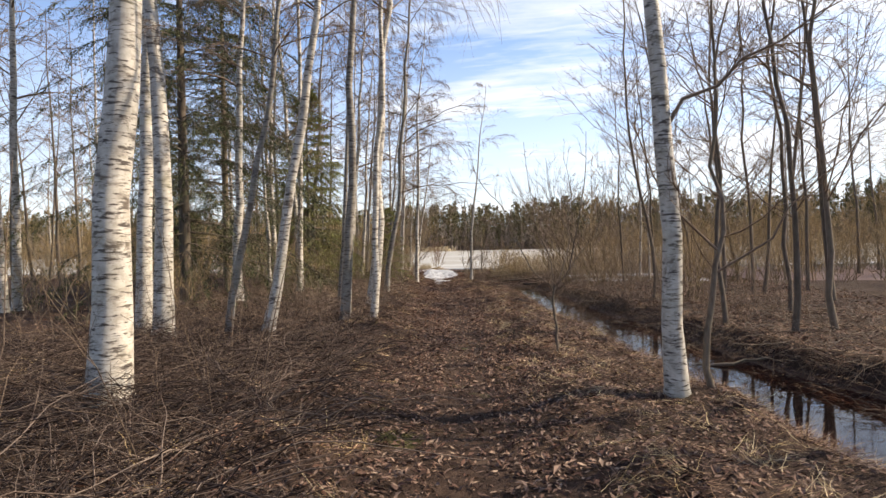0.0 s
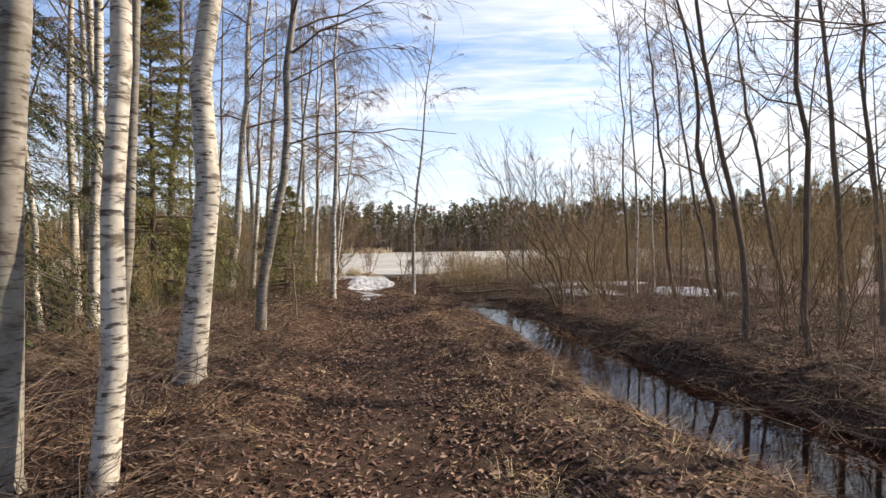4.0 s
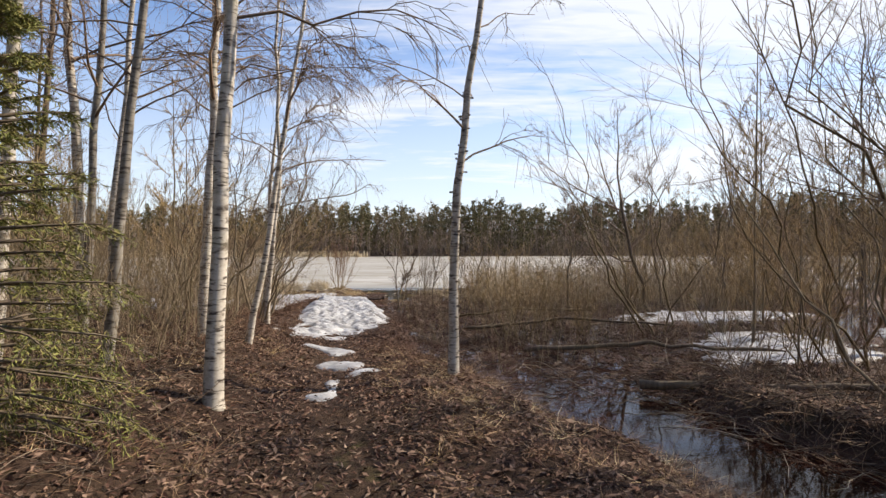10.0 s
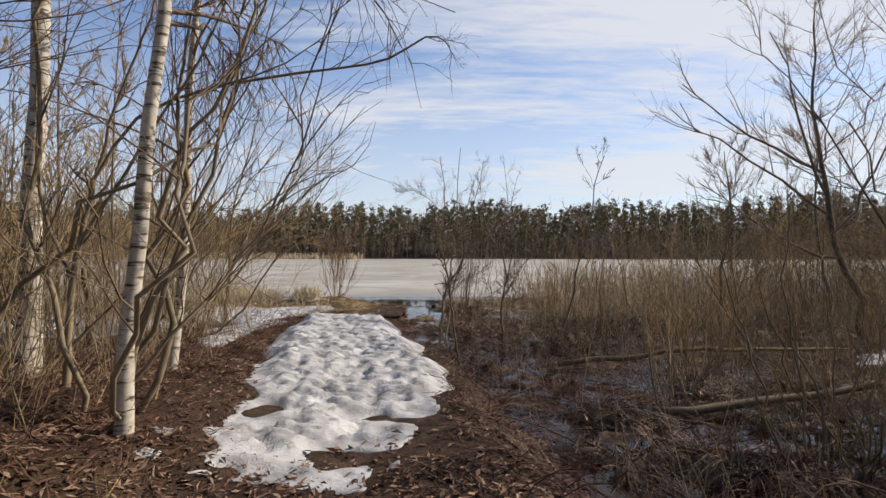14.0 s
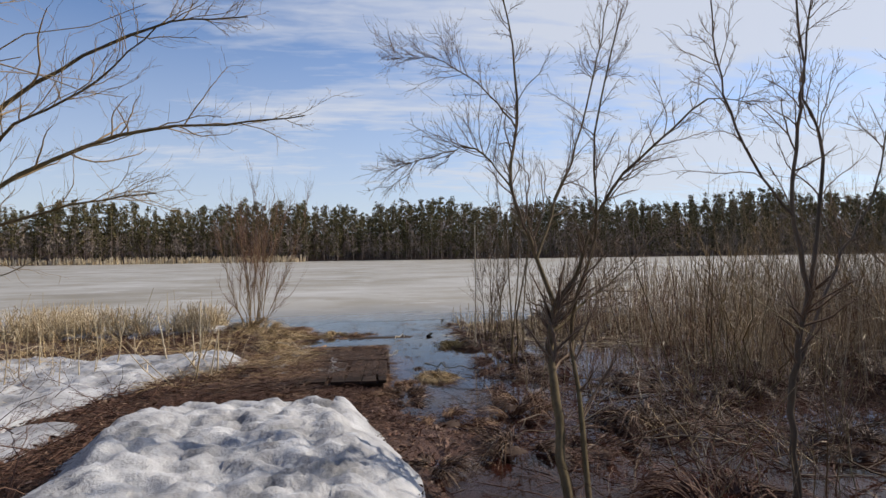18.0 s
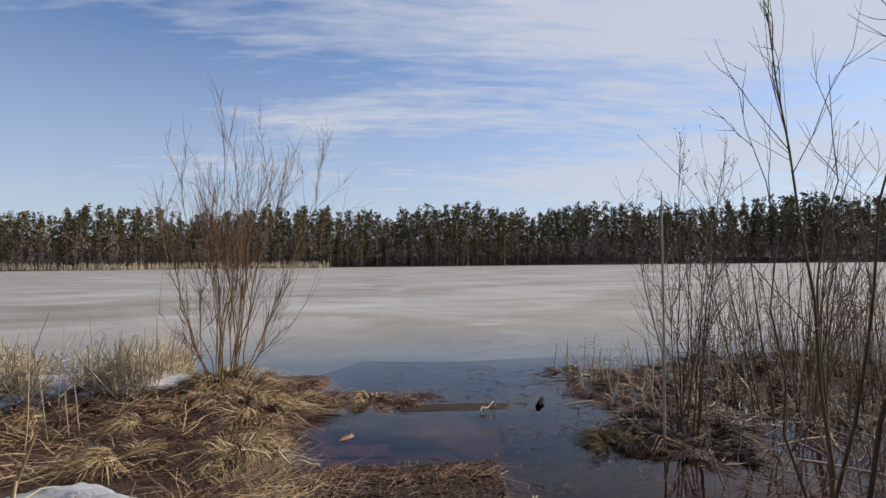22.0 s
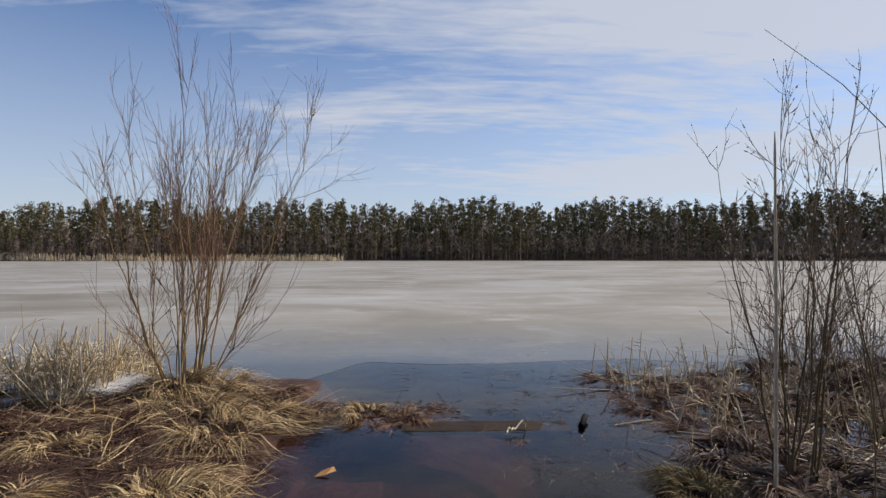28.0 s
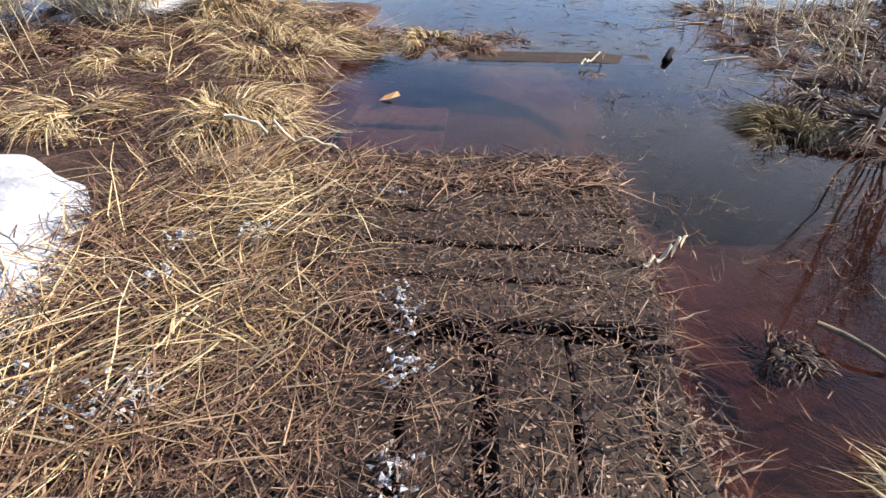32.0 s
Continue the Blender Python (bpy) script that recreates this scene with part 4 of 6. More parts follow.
limbed_tree("willow_tree", -5.3, 27.0, [
    ([(0, 0, -0.05), (0.05, 0, 0.60), (0.10, 0, 1.30), (0.08, 0, 1.9)], 0.045, 0.028),
    ([(0.10, 0, 1.30), (0.80, 0.1, 1.88), (1.60, 0.2, 2.25), (2.30, 0.3, 2.35), (2.85, 0.4, 2.45)], 0.021, 0.005),
    ([(0.08, 0, 1.70), (0.90, 0.2, 2.60), (1.70, 0.3, 3.10), (2.40, 0.4, 3.25)], 0.020, 0.005),
    ([(0.06, 0, 1.0), (0.70, -0.2, 1.42), (1.40, -0.3, 1.65), (2.0, -0.4, 1.72)], 0.015, 0.004),
    ([(0.08, 0, 1.85), (0.25, 0, 2.8), (0.50, 0, 3.6), (0.65, 0.1, 4.4)], 0.022, 0.006),
    ([(0.08, 0, 1.85), (-0.40, -0.2, 2.7), (-0.60, -0.3, 3.8)], 0.018, 0.006),
    ([(0.50, 0.05, 1.62), (1.0, -0.3, 2.1), (1.6, -0.5, 2.35), (2.1, -0.6, 2.75)], 0.012, 0.004),
], M_WILLOW, M_TWIG_Y, "bare willow reaching over the snow", 315, 18, 8, 0.75, 0.003)
plant_willow("willow_tree", -5.0, 24.1, *willow_parts(349, 9, 4.3, 0.022, 0.6, (0.5, 0.12), 8, 0.005, 14, 12, 0.0, 0.3, 0.3), "pale bare willow with fine twigs over the snow", "tree", bark=M_GREY, twigs=M_TWIG_Y)
plant_willow("lake_willow", -4.05, 32.4, *willow_parts(304, 19, 2.45, 0.0105, 0.40, (0, 0), 6, 0.0036, 14, 11, 0.26, 0.12, 0.13, 0.75), "yellow-brown willow bush rising from a straw tussock at the ice edge", "shrub", bark=M_TWIG_Y, twigs=M_TWIG_R)
plant_willow("willow_thicket", -0.2, 29.5, *willow_parts(305, 5, 3.2, 0.013, 0.24, (0.02, 0), 3, 0.004, 7, 9, 0.2, 0.3, 0.14), "clump of dark willow stems beside the water")
b = plant_willow("willow_thicket", 0.75, 31.2, *willow_parts(306, 15, 2.3, 0.009, 0.42, (-0.05, 0), 3, 0.004, 6, 9, 0.2, 0.4), "dense clump of thin brown willow rods with catkins beside the water")
catkins(b, 420, 11)
plant_willow("willow_thicket", 1.7, 29.0, *willow_parts(316, 7, 2.6, 0.011, 0.35, (-0.1, 0), 2, 0.004, 5, 9, 0.2, 0.5), "clump of thin brown willow rods in the swamp")
for i, (x, y, h, tx) in enumerate([(6.4, 14.2, 5.2, -0.45), (6.7, 17.2, 5.6, -0.2), (5.2, 21.0, 5.2, -0.2), (4.9, 12.3, 4.2, -0.35), (7.6, 19.6, 5.5, -0.3)]):
    plant_willow("willow_tree", x, y, *willow_parts(307 + i, 6, h * 1.05, 0.027, 0.6, (tx, 0.0), 7, 0.005, 15, 14, 0.3, 0.3, 0.36), "dark crooked willow leaning over the swampy ditch", "tree", "crooked willows")
for i, (x, y, h, lx) in enumerate([(8.3, 28.6, 5.2, -0.2), (4.4, 26.2, 3.6, 0.05), (9.6, 26.4, 5.0, -0.1)]):
    T, C = tree_parts(330 + i, h, 0.05, (lx, 0.0), 0.05, 0.2, 26, 0.5, 0.9, 0.15, 0.008, 9, 14, 8, 0.3, (), 0.25, 0.013)
    plant_tree("willow_tree", x, y, T, C, M_ALDER, M_TWIG, "bare spreading willow at the shore", "tree", "willows at the shore")
T, C = tree_parts(348, 6.2, 0.075, (-0.20, 0.0), -0.1, 0.35, 22, 0.36, 0.9, 0.12, 0.007, 9, 14, 9, 0.3, [(2.0, -0.9, 0.0, 0.55, 2.8), (2.7, -0.9, 0.2, 0.75, 3.4), (3.0, -0.5, -0.2, 1.0, 2.8), (2.4, 0.6, 0.0, 1.0, 2.6), (3.4, -0.9, 0.0, 0.4, 2.6)], 0.25, 0.011, 0.42, 0.12)
plant_tree("willow_tree", 6.75, 25.6, T, C, M_ALDER, M_TWIG, "big dark willow with arching limbs in the swamp", "tree")
limbed_tree("willow_tree", 3.83, -1.54, [
    ([(0.03, 0, -0.06), (0.02, 0, 0.35), (-0.02, 0, 0.70), (0.0, 0, 0.97)], 0.022, 0.015),
    ([(0.00, 0.00, 0.93), (-0.20, 0.02, 1.08), (-0.33, 0.04, 1.23), (-0.44, 0.06, 1.43), (-0.56, 0.08, 1.77), (-0.76, 0.09, 2.15), (-0.89, 0.09, 2.29), (-1.07, 0.09, 2.55), (-1.17, 0.08, 2.93)], 0.0100, 0.0030),
    ([(0.00, 0.00, 0.93), (0.20, 0.00, 1.19), (0.28, 0.02, 1.57), (0.39, 0.02, 2.05), (0.45, 0.04, 2.50), (0.47, 0.04, 3.09)], 0.0115, 0.0035),
    ([(0.02, 0.00, 0.93), (-0.03, 0.03, 1.19), (-0.06, 0.06, 1.37), (-0.13, 0.08, 1.54), (-0.22, 0.09, 1.73), (-0.28, 0.12, 2.10), (-0.33, 0.14, 2.39), (-0.39, 0.16, 3.01)], 0.0090, 0.0025),
    ([(0.06, 0.00, 1.02), (0.19, 0.08, 1.41), (0.22, 0.11, 1.65), (0.13, 0.14, 1.88), (-0.04, 0.16, 2.21), (-0.08, 0.17, 2.77)], 0.0080, 0.0025),
    ([(0.20, 0.00, 1.17), (0.35, -0.02, 1.41), (0.55, -0.04, 1.65), (0.66, -0.05, 2.05), (0.70, -0.08, 2.69)], 0.0085, 0.0025),
    ([(-0.13, 0.08, 1.53), (-0.31, 0.11, 1.66), (-0.55, 0.16, 1.77), (-0.78, 0.16, 1.90), (-0.98, 0.20, 1.87)], 0.0050, 0.0015),
    ([(0.28, 0.02, 1.53), (0.20, 0.04, 1.89), (0.25, 0.08, 2.29), (0.16, 0.08, 2.77)], 0.0060, 0.0020),
], M_ALDER, M_TWIG, "low-forked dark willow with crooked limbs on the ditch bank", 340, 13, 7, 0.5, 0.0024)
T, C = tree_parts(341, 4.4, 0.036, (0.09, 0.02), -0.22, 0.3, 12, 0.32, 1.1, 0.1, 0.007, 7, 14, 8, 0.3, [(1.5, 0.8, 0.0, 0.8, 1.8), (1.7, -0.5, 0.2, 1.0, 1.6)], 0.22, 0.011, 0.45, 0.1)
plant_tree("willow_tree", 5.36, -3.35, T, C, M_ALDER, M_TWIG, "dark curved willow stem beside the birch", "tree")
b = plant_willow("willow_shrub", -0.28, 30.85, *willow_parts(323, 9, 2.15, 0.008, 0.30, (0.0, 0), 5, 0.0036, 9), "upright bare willow shrub with catkins at the shore")
catkins(b, 700, 12)
T, C = tree_parts(347, 2.4, 0.013, (0.03, 0.0), 0.06, 0.2, 9, 0.3, 1.2, 0.1, 0.004, 4, 12, 6, 0.2, (), 0.2, 0.01)
plant_tree("sapling", -0.78, 8.2, T, C, M_GREY, M_TWIG, "thin grey sapling beside the path", "sapling")

# copies that fill the thickets
SHRUBS = []
for i in range(6):
    S, C = willow_parts(400 + i, 8, 3.4, 0.020, 0.6, (0, 0), 6, 0.006, 10, 11, 0.25, 0.25, 0.34)
    SHRUBS.append(plant_willow("willow_shrub", 60.0 + i, -20.0, S, C, "bare brown willow shrub of many thin stems", "shrub", "willow shrubs round the swamp", z=0.0, bark=M_GREY if i % 2 else M_WILLOW, twigs=M_TWIG_Y))


def scatter_copies(src, spots, rng, lo=0.7, hi=1.25):
    for x, y in spots:
        m = src[rng.integers(len(src))]
        s = rng.uniform(lo, hi)
        z = max(float(ground_z(x, y)), WATER_Z - 0.1)
        c = copy_thing(m, pose(x, y, z, 0, 0, rng.uniform(0, 360)))
        c.scale = (s, s, s * rng.uniform(0.9, 1.15))


def spots(rng, n, x0, x1, y0, y1, keep):
    out = []
    while len(out) < n:
        x, y = rng.uniform(x0, x1), rng.uniform(y0, y1)
        if keep(x, y):
            out.append((x, y))
    return out


rg = np.random.default_rng(51)
right = lambda x, y: x > float(far_bank(y)) + 0.8
scatter_copies(SHRUBS, spots(rg, 34, 4.5, 18, 5, 26, right), rg, 0.6, 1.15)
scatter_copies(SHRUBS, spots(rg, 55, 7, 34, 25, 35, lambda x, y: True), rg, 0.55, 1.0)
scatter_copies(SHRUBS, spots(rg, 60, -26, -4.6, 12, 25.5, lambda x, y: x < trail_x(y) - 2.6), rg, 0.5, 1.05)
scatter_copies(SHRUBS, spots(rg, 22, -12, -3.4, -4, 12, lambda x, y: x < trail_x(y) - 3.6), rg, 0.4, 0.8)
scatter_copies(SHRUBS, spots(rg, 14, 0.8, 3.5, 19, 28, lambda x, y: True), rg, 0.35, 0.6)

FILL = []
for i in range(5):
    T, C = tree_parts(500 + i, 13, 0.085, (0.03 * (i - 2), 0.02), 0.0, 0.33, 24, 0.24, 0.9, -0.12, 0.011, 6, 12, 7)
    b = i < 3
    FILL.append(plant_tree("birch" if b else "alder", 70.0 + i, -20.0, T, C, M_BIRCH if b else M_ALDER, M_TWIG, BIRCH_WHITE if b else "grey-brown bare alder in the wood", "tree", "trees of the wood"))
YOUNG = []
for i in range(4):
    T, C = tree_parts(540 + i, 5.2, 0.028, (0.04 * (i - 1.5), 0.02), 0.0, 0.12, 30, 0.26, 1.5, 0.05, 0.009, 7, 10, 6)
    YOUNG.append(plant_tree("young_birch", 80.0 + i, -20.0, T, C, M_GREY, M_TWIG_Y, "young bare birch with a haze of fine brown twigs", "tree", "young birches of the thicket"))
scatter_copies(YOUNG, spots(rg, 105, 5.5, 34, 17, 35.0, lambda x, y: x > 9 or y < 24), rg, 0.55, 1.1)
scatter_copies(YOUNG, spots(rg, 75, -30, -5.5, 14, 30, lambda x, y: x < trail_x(y) - 3.4), rg, 0.55, 1.1)
scatter_copies(FILL, spots(rg, 70, -26, -3.5, -8, 27, lambda x, y: x < trail_x(y) - 3.2), rg, 0.7, 1.2)
scatter_copies(FILL[2:], spots(rg, 34, 8, 30, -6, 27, lambda x, y: x > float(far_bank(y)) + 2.5), rg, 0.6, 1.05)
# unseen trees added right of the start, to shade the verge on the left
scatter_copies(FILL, spots(rg, 16, 7, 17, -14, -5.5, lambda x, y: True), rg, 0.8, 1.1)
# unseen trees added behind the start, for the light and the reflections
scatter_copies(FILL, spots(rg, 30, -20, 24, -30, -12, lambda x, y: abs(x - trail_x(y)) > 2.0), rg, 0.8, 1.2)


def spruce_parts(seed, h, r0, w, lo=0.06, whorls=34, per=6, dens=1.0, hang=-0.10, wide=0.0065):
    rng = np.random.default_rng(seed)
    T, N = Build(), Build()
    s = np.linspace(0, 1, 12)
    p = np.stack([0 * s, 0 * s, h * s - 0.1], -1)
    tubes(T, p[None], (r0 * (1 - 0.95 * s))[None], 8)
    n = whorls * per
    hs = lo + (0.985 - lo) * np.repeat(np.linspace(0, 1, whorls), per) + rng.normal(0, 0.008, n)
    az = rng.uniform(0, 2 * np.pi, n)
    L = w * np.clip(1 - hs, 0.0, 1) ** 0.75 * rng.uniform(0.6, 1.1, n) + 0.15
    d = unit(np.stack([np.cos(az), np.sin(az), np.interp(hs, [0, 1], [-0.15, 0.55])], -1))
    st = np.stack([0 * hs, 0 * hs, hs * h], -1)
    PB = rods(st, d, L, 7, np.array([0, 0, hang]), 0.05, rng)
    tubes(T, PB, (0.018 + 0 * L)[:, None] * np.linspace(1, 0.3, 7)[None], 3)
    # side shoots, hanging, with flat sprays of needles
    m = int(n * 16 * dens)
    i2 = rng.integers(0, n, m)
    st2, d2 = along(PB, i2, rng.uniform(0.12, 1, m) ** 0.8)
    side = np.cross(d2, [0, 0, 1.0]) * rng.choice([-1, 1], m)[:, None]
    ds = unit(d2 * 0.8 + side * rng.uniform(0.3, 1.1, m)[:, None] + np.array([0, 0, -0.35]))
    Ls = np.clip(L[i2] * 0.28, 0.12, 0.55) * rng.uniform(0.6, 1.2, m)
    P2 = rods(st2, ds, Ls, 4, np.array([0, 0, -0.25]), 0.08, rng)
    tubes(T, P2, np.full((m, 1), 0.004) * np.linspace(1, 0.5, 4)[None], 3)
    k = 20
    mm = m * k
    i3 = np.repeat(np.arange(m), k)
    st3, d3 = along(P2, i3, np.tile(np.linspace(0.05, 1.0, k), m))
    nd = unit(d3 * 0.8 + rng.normal(0, 0.6, (mm, 3)))
    ln = 0.06 * rng.uniform(0.7, 1.3, mm) * np.clip(Ls[i3] / 0.3, 0.8, 1.4)
    wd = unit(np.cross(nd, rng.normal(0, 1, (mm, 3)))) * wide
    a, b, c, e = st3 - wd * 0.4, st3 + nd * ln[:, None] * 0.5 - wd, st3 + nd * ln[:, None], st3 + nd * ln[:, None] * 0.5 + wd
    v = np.stack([a, b, c, e], 1).reshape(-1, 3)
    N.add(v, np.arange(mm * 4).reshape(-1, 4))
    return T, N


def plant_spruce(x, y, T, N, label, needles=None):
    t = thing("spruce", (x, y, float(ground_z(x, y)) - 0.03), label, "tree")
    part("trunk", T, M_ALDER, t)
    part("crown", N, needles or M_SPRUCE, t, "dull green hanging needle sprays", smooth=False)
    return t


plant_spruce(-5.6, 3.8, *spruce_parts(601, 15, 0.16, 4.7, 0.09, 42, 6, 1.6, -0.34, 0.0085), "tall dark green spruce with hanging boughs among the birches")
plant_spruce(-5.3, 11.1, *spruce_parts(602, 8.0, 0.10, 2.2, 0.04, 38, 7, 1.7), "young green spruce with boughs down to the ground", M_SPRUCE_YOUNG)
plant_spruce(-2.5, 12.55, *spruce_parts(603, 3.0, 0.022, 0.95, 0.04, 22, 6, 0.9, -0.10, 0.0045), "small light green spruce beside the birches", M_SPRUCE_YOUNG)
plant_spruce(-6.6, 7.4, *spruce_parts(605, 14, 0.14, 2.9, 0.08, 42, 6, 1.0), "tall dark green spruce inside the wood")
plant_spruce(-10.5, 9.6, *spruce_parts(604, 9.0, 0.11, 2.2, 0.06, 34, 6, 0.8), "dark green spruce inside the wood")


# ---- far woods across the lake ----
def far_woods():
    rng = np.random.default_rng(71)
    W, K, D = Build(), Build(), Build()

    def one(kind, base, h):
        r = 0.0075 * h
        p = np.stack([base + np.array([0, 0, h * f]) + np.array([rng.normal(0, 0.1), 0, 0]) for f in (0, 0.33, 0.66, 1.0)])
        tubes(D if kind == "bare" else K, p[None], ((0.5 if kind == "bare" else 1.0) * r * np.array([1.0, 0.8, 0.5, 0.1]))[None], 4)
        if kind == "pine":
            n = 46
            lo = rng.uniform(0.2, 0.46)
            u = rng.uniform(lo, 1.0, n)
            rad = h * 0.155 * np.sqrt(np.clip((u - lo) * 4.0, 0, 1)) * np.clip((1.02 - u) * 2.0, 0.03, 1)
        elif kind == "spruce":
            n = 46
            u = rng.uniform(0.05, 1.0, n) ** 0.75
            rad = h * 0.185 * (1.01 - u)
        else:
            n = 20
            u = rng.uniform(0.35, 0.98, n)
            rad = h * 0.09 * np.ones(n)
        az = rng.uniform(0, 2 * np.pi, n)
        rr = rad * rng.uniform(0.25, 1.0, n)
        c = base + np.stack([np.cos(az) * rr, np.sin(az) * rr, u * h], -1)
        q = 6 if kind != "bare" else 4
        cc = np.repeat(c, q, 0) + rng.normal(0, 0.024 * h, (n * q, 3)) * np.array([1.0, 1.0, 0.7])
        e1, e2 = rng.normal(0, 1, (n * q, 3)), rng.normal(0, 1, (n * q, 3))
        sz = 0.022 * h * rng.uniform(0.4, 1.45, (n * q, 1))
        if kind == "bare":
            e1, e2 = e1 * np.array([0.3, 0.3, 2.0]), e2 * np.array([0.5, 0.5, 0.15])
            sz = sz * 1.2
        v = np.stack([cc + unit(e1) * sz, cc + unit(e2) * sz, cc - unit(e1 + e2) * sz], 1).reshape(-1, 3)
        (W if kind != "bare" else D).add(v, None, np.arange(len(v)).reshape(-1, 3))

    for row in range(8):
        x = -260.0
        while x < 300:
            x += rng.uniform(1.0, 2.7)
            y = 171 - 0.0009 * x * x + row * 4.5 + rng.uniform(-4, 4)
            z = float(ground_z(x, y)) - 0.3
            pick = rng.uniform()
            tall = 14.5 + 0.8 * math.sin(x * 0.021 + 1) + 1.0 * math.sin(x * 0.13) + row * 0.12 + 2.5 * smooth(60, 130, x)
            if row == 0 and pick < 0.9 or row == 1 and pick < 0.5 or row == 2 and pick < 0.25:
                one("bare", np.array([x, y, z]), tall * rng.uniform(0.35, 0.75))
            elif pick < (0.70 if row < 3 else 0.45):
                one("pine", np.array([x, y, z]), tall * rng.uniform(0.70, 1.04))
            else:
                one("spruce", np.array([x, y, z]), tall * rng.uniform(0.6, 1.10))
    for _ in range(1300):
        x = rng.uniform(-260, 300)
        y = 172 - 0.0009 * x * x + rng.uniform(0, 26)
        one("spruce" if rng.uniform() < 0.55 else "bare", np.array([x, y, float(ground_z(x, y)) - 0.3]), rng.uniform(3.5, 8.0))
    t = thing("far_woods", (0, 0, 0), "dark pine and spruce forest along the far shore", "forest", kind="stuff")
    tagged(part("crowns", W, M_PINE, t, smooth=False), kind="stuff")
    tagged(part("bare_birches", D, M_FAR_TWIG, t, smooth=False), kind="stuff")
    tagged(part("trunks", K, M_PINE_BARK, t, smooth=False), kind="stuff")


far_woods()

# ---- snow ----


def snow_patch(x0, x1, y0, y1, inside, thick, seed, label, step=0.07, holes=0.0, name="snow_patch", thin=None):
    xs, ys = np.arange(x0, x1, step), np.arange(y0, y1, step)
    X, Y = np.meshgrid(xs, ys)
    d = inside(X, Y) + 0.16 * waves(X, Y, 3.0, seed) + 0.07 * waves(X, Y, 9.0, seed + 1) - holes * (0.5 + waves(X, Y, 4.2, seed + 2))
    h = thick * smooth(0.0, 0.40, d) * (1 + 0.25 * waves(X, Y, 2.0, seed + 3)) + 0.03 * smooth(0, 0.08, d)
    if thin:
        d = d - 0.42 * (1 - smooth(thin[0], thin[1] - 1.0, Y)) * np.clip(0.25 + 1.5 * waves(X, Y, 4.5, seed + 6) + 0.8 * waves(X, Y, 13.0, seed + 7), -0.2, 1.2)
        h = np.minimum(h, thick * smooth(0.0, 0.40, d) * 1.2 + 0.03 * smooth(0, 0.08, d))
        h = h * (0.25 + 0.75 * smooth(thin[0], thin[1], Y))
    dents = np.clip(waves(X, Y, 13.0, seed + 4) + 1.0 * waves(X, Y, 29.0, seed + 5) + 0.7 * waves(X, Y, 52.0, seed + 8), -0.35, 1.1)
    h = h - 0.062 * dents * smooth(0.05, 0.4, d) * min(1, thick / 0.07)
    Z = np.maximum(ground_z(X, Y), WATER_Z) + np.where(d > 0, np.maximum(h, 0.006), 0.7 * d)
    nx, ny = len(xs), len(ys)
    i, j = np.meshgrid(np.arange(nx - 1), np.arange(ny - 1))
    o = (j * nx + i).ravel()
    q = np.stack([o, o + 1, o + nx + 1, o + nx], -1)
    keep = (d.ravel()[q] > 0).any(1)
    q = q[keep]
    used = np.unique(q)
    remap = np.full(nx * ny, -1)
    remap[used] = np.arange(len(used))
    B = Build()
    B.add(np.stack([X, Y, Z], -1).reshape(-1, 3)[used], remap[q])
    return tagged(part(name, B, M_SNOW), label, "snow")


def band(ys, xl, xr):
    def f(X, Y):
        a, b = np.interp(Y, ys, xl), np.interp(Y, ys, xr)
        return np.minimum(np.minimum(X - a, b - X), np.minimum(Y - ys[0], ys[-1] - Y))
    return f


snow_patch(-4.4, -0.2, 18.4, 27.6, band([19.15, 19.6, 20.2, 21, 22, 24, 25.3, 26.4, 27.25], [-2.6, -2.9, -2.65, -2.75, -3.1, -3.4, -3.6, -3.75, -3.5], [-1.2, -1.3, -1.1, -0.85, -0.82, -1.2, -1.6, -1.7, -1.95]),
           0.185, 31, "trodden heap of old grey-white snow on the path", 0.033, 0.10, thin=(20.2, 23.6))
snow_patch(-2.2, 0.2, 14.4, 18.6, band([14.7, 15.0, 15.4, 16.3, 17.4, 18.3], [-0.9, -1.05, -1.25, -1.4, -1.6, -1.9], [-0.35, -0.45, -0.45, -0.5, -0.7, -1.1]), 0.022, 37, "broken remains of icy snow on the path", 0.03, 0.62)
snow_patch(-7.6, -3.0, 26.2, 30.6, band([26.5, 27.5, 28.4, 29.0, 29.6, 30.15], [-5.2, -6.5, -7.0, -7.2, -7.0, -6.2], [-4.5, -4.15, -3.9, -3.1, -3.15, -3.5]), 0.06, 43, "old white snow lying among dry grass", 0.04, 0.42)
snow_patch(-7.6, -4.0, 31.5, 33.6, band([31.8, 32.4, 32.9, 33.4], [-6.8, -7.2, -7.2, -6.8], [-5.5, -4.6, -4.4, -4.8]), 0.05, 49, "thin grey snow at the ice edge", 0.07, 0.08)
snow_patch(-13, -5, 23.6, 28, band([23.9, 25, 26.4, 27.6], [-10, -12, -12, -10], [-6.2, -5.6, -5.8, -6.6]), 0.07, 55, "snow lying in the wet wood", 0.12, 0.1)
snow_patch(3.8, 9.2, 17, 21.6, band([17.2, 18.2, 19.4, 21.2], [4.4, 4.6, 5.2, 6.2], [5.6, 8.0, 8.8, 8.4]), 0.035, 61, "thin snow and ice in the swamp", 0.06, 0.5)
snow_patch(4.0, 11.5, 22.2, 25.4, band([22.4, 23.4, 24.2, 25.2], [4.6, 4.6, 5.6, 7], [7.2, 9.5, 11, 10]), 0.035, 67, "thin snow and ice in the swamp", 0.08, 0.45)
snow_patch(8.6, 13, 16, 22, band([16.2, 18, 20, 21.6], [9.2, 9.0, 9.4, 10], [11, 12.4, 12.4, 11.5]), 0.04, 73, "thin snow and ice in the swamp", 0.09, 0.45)

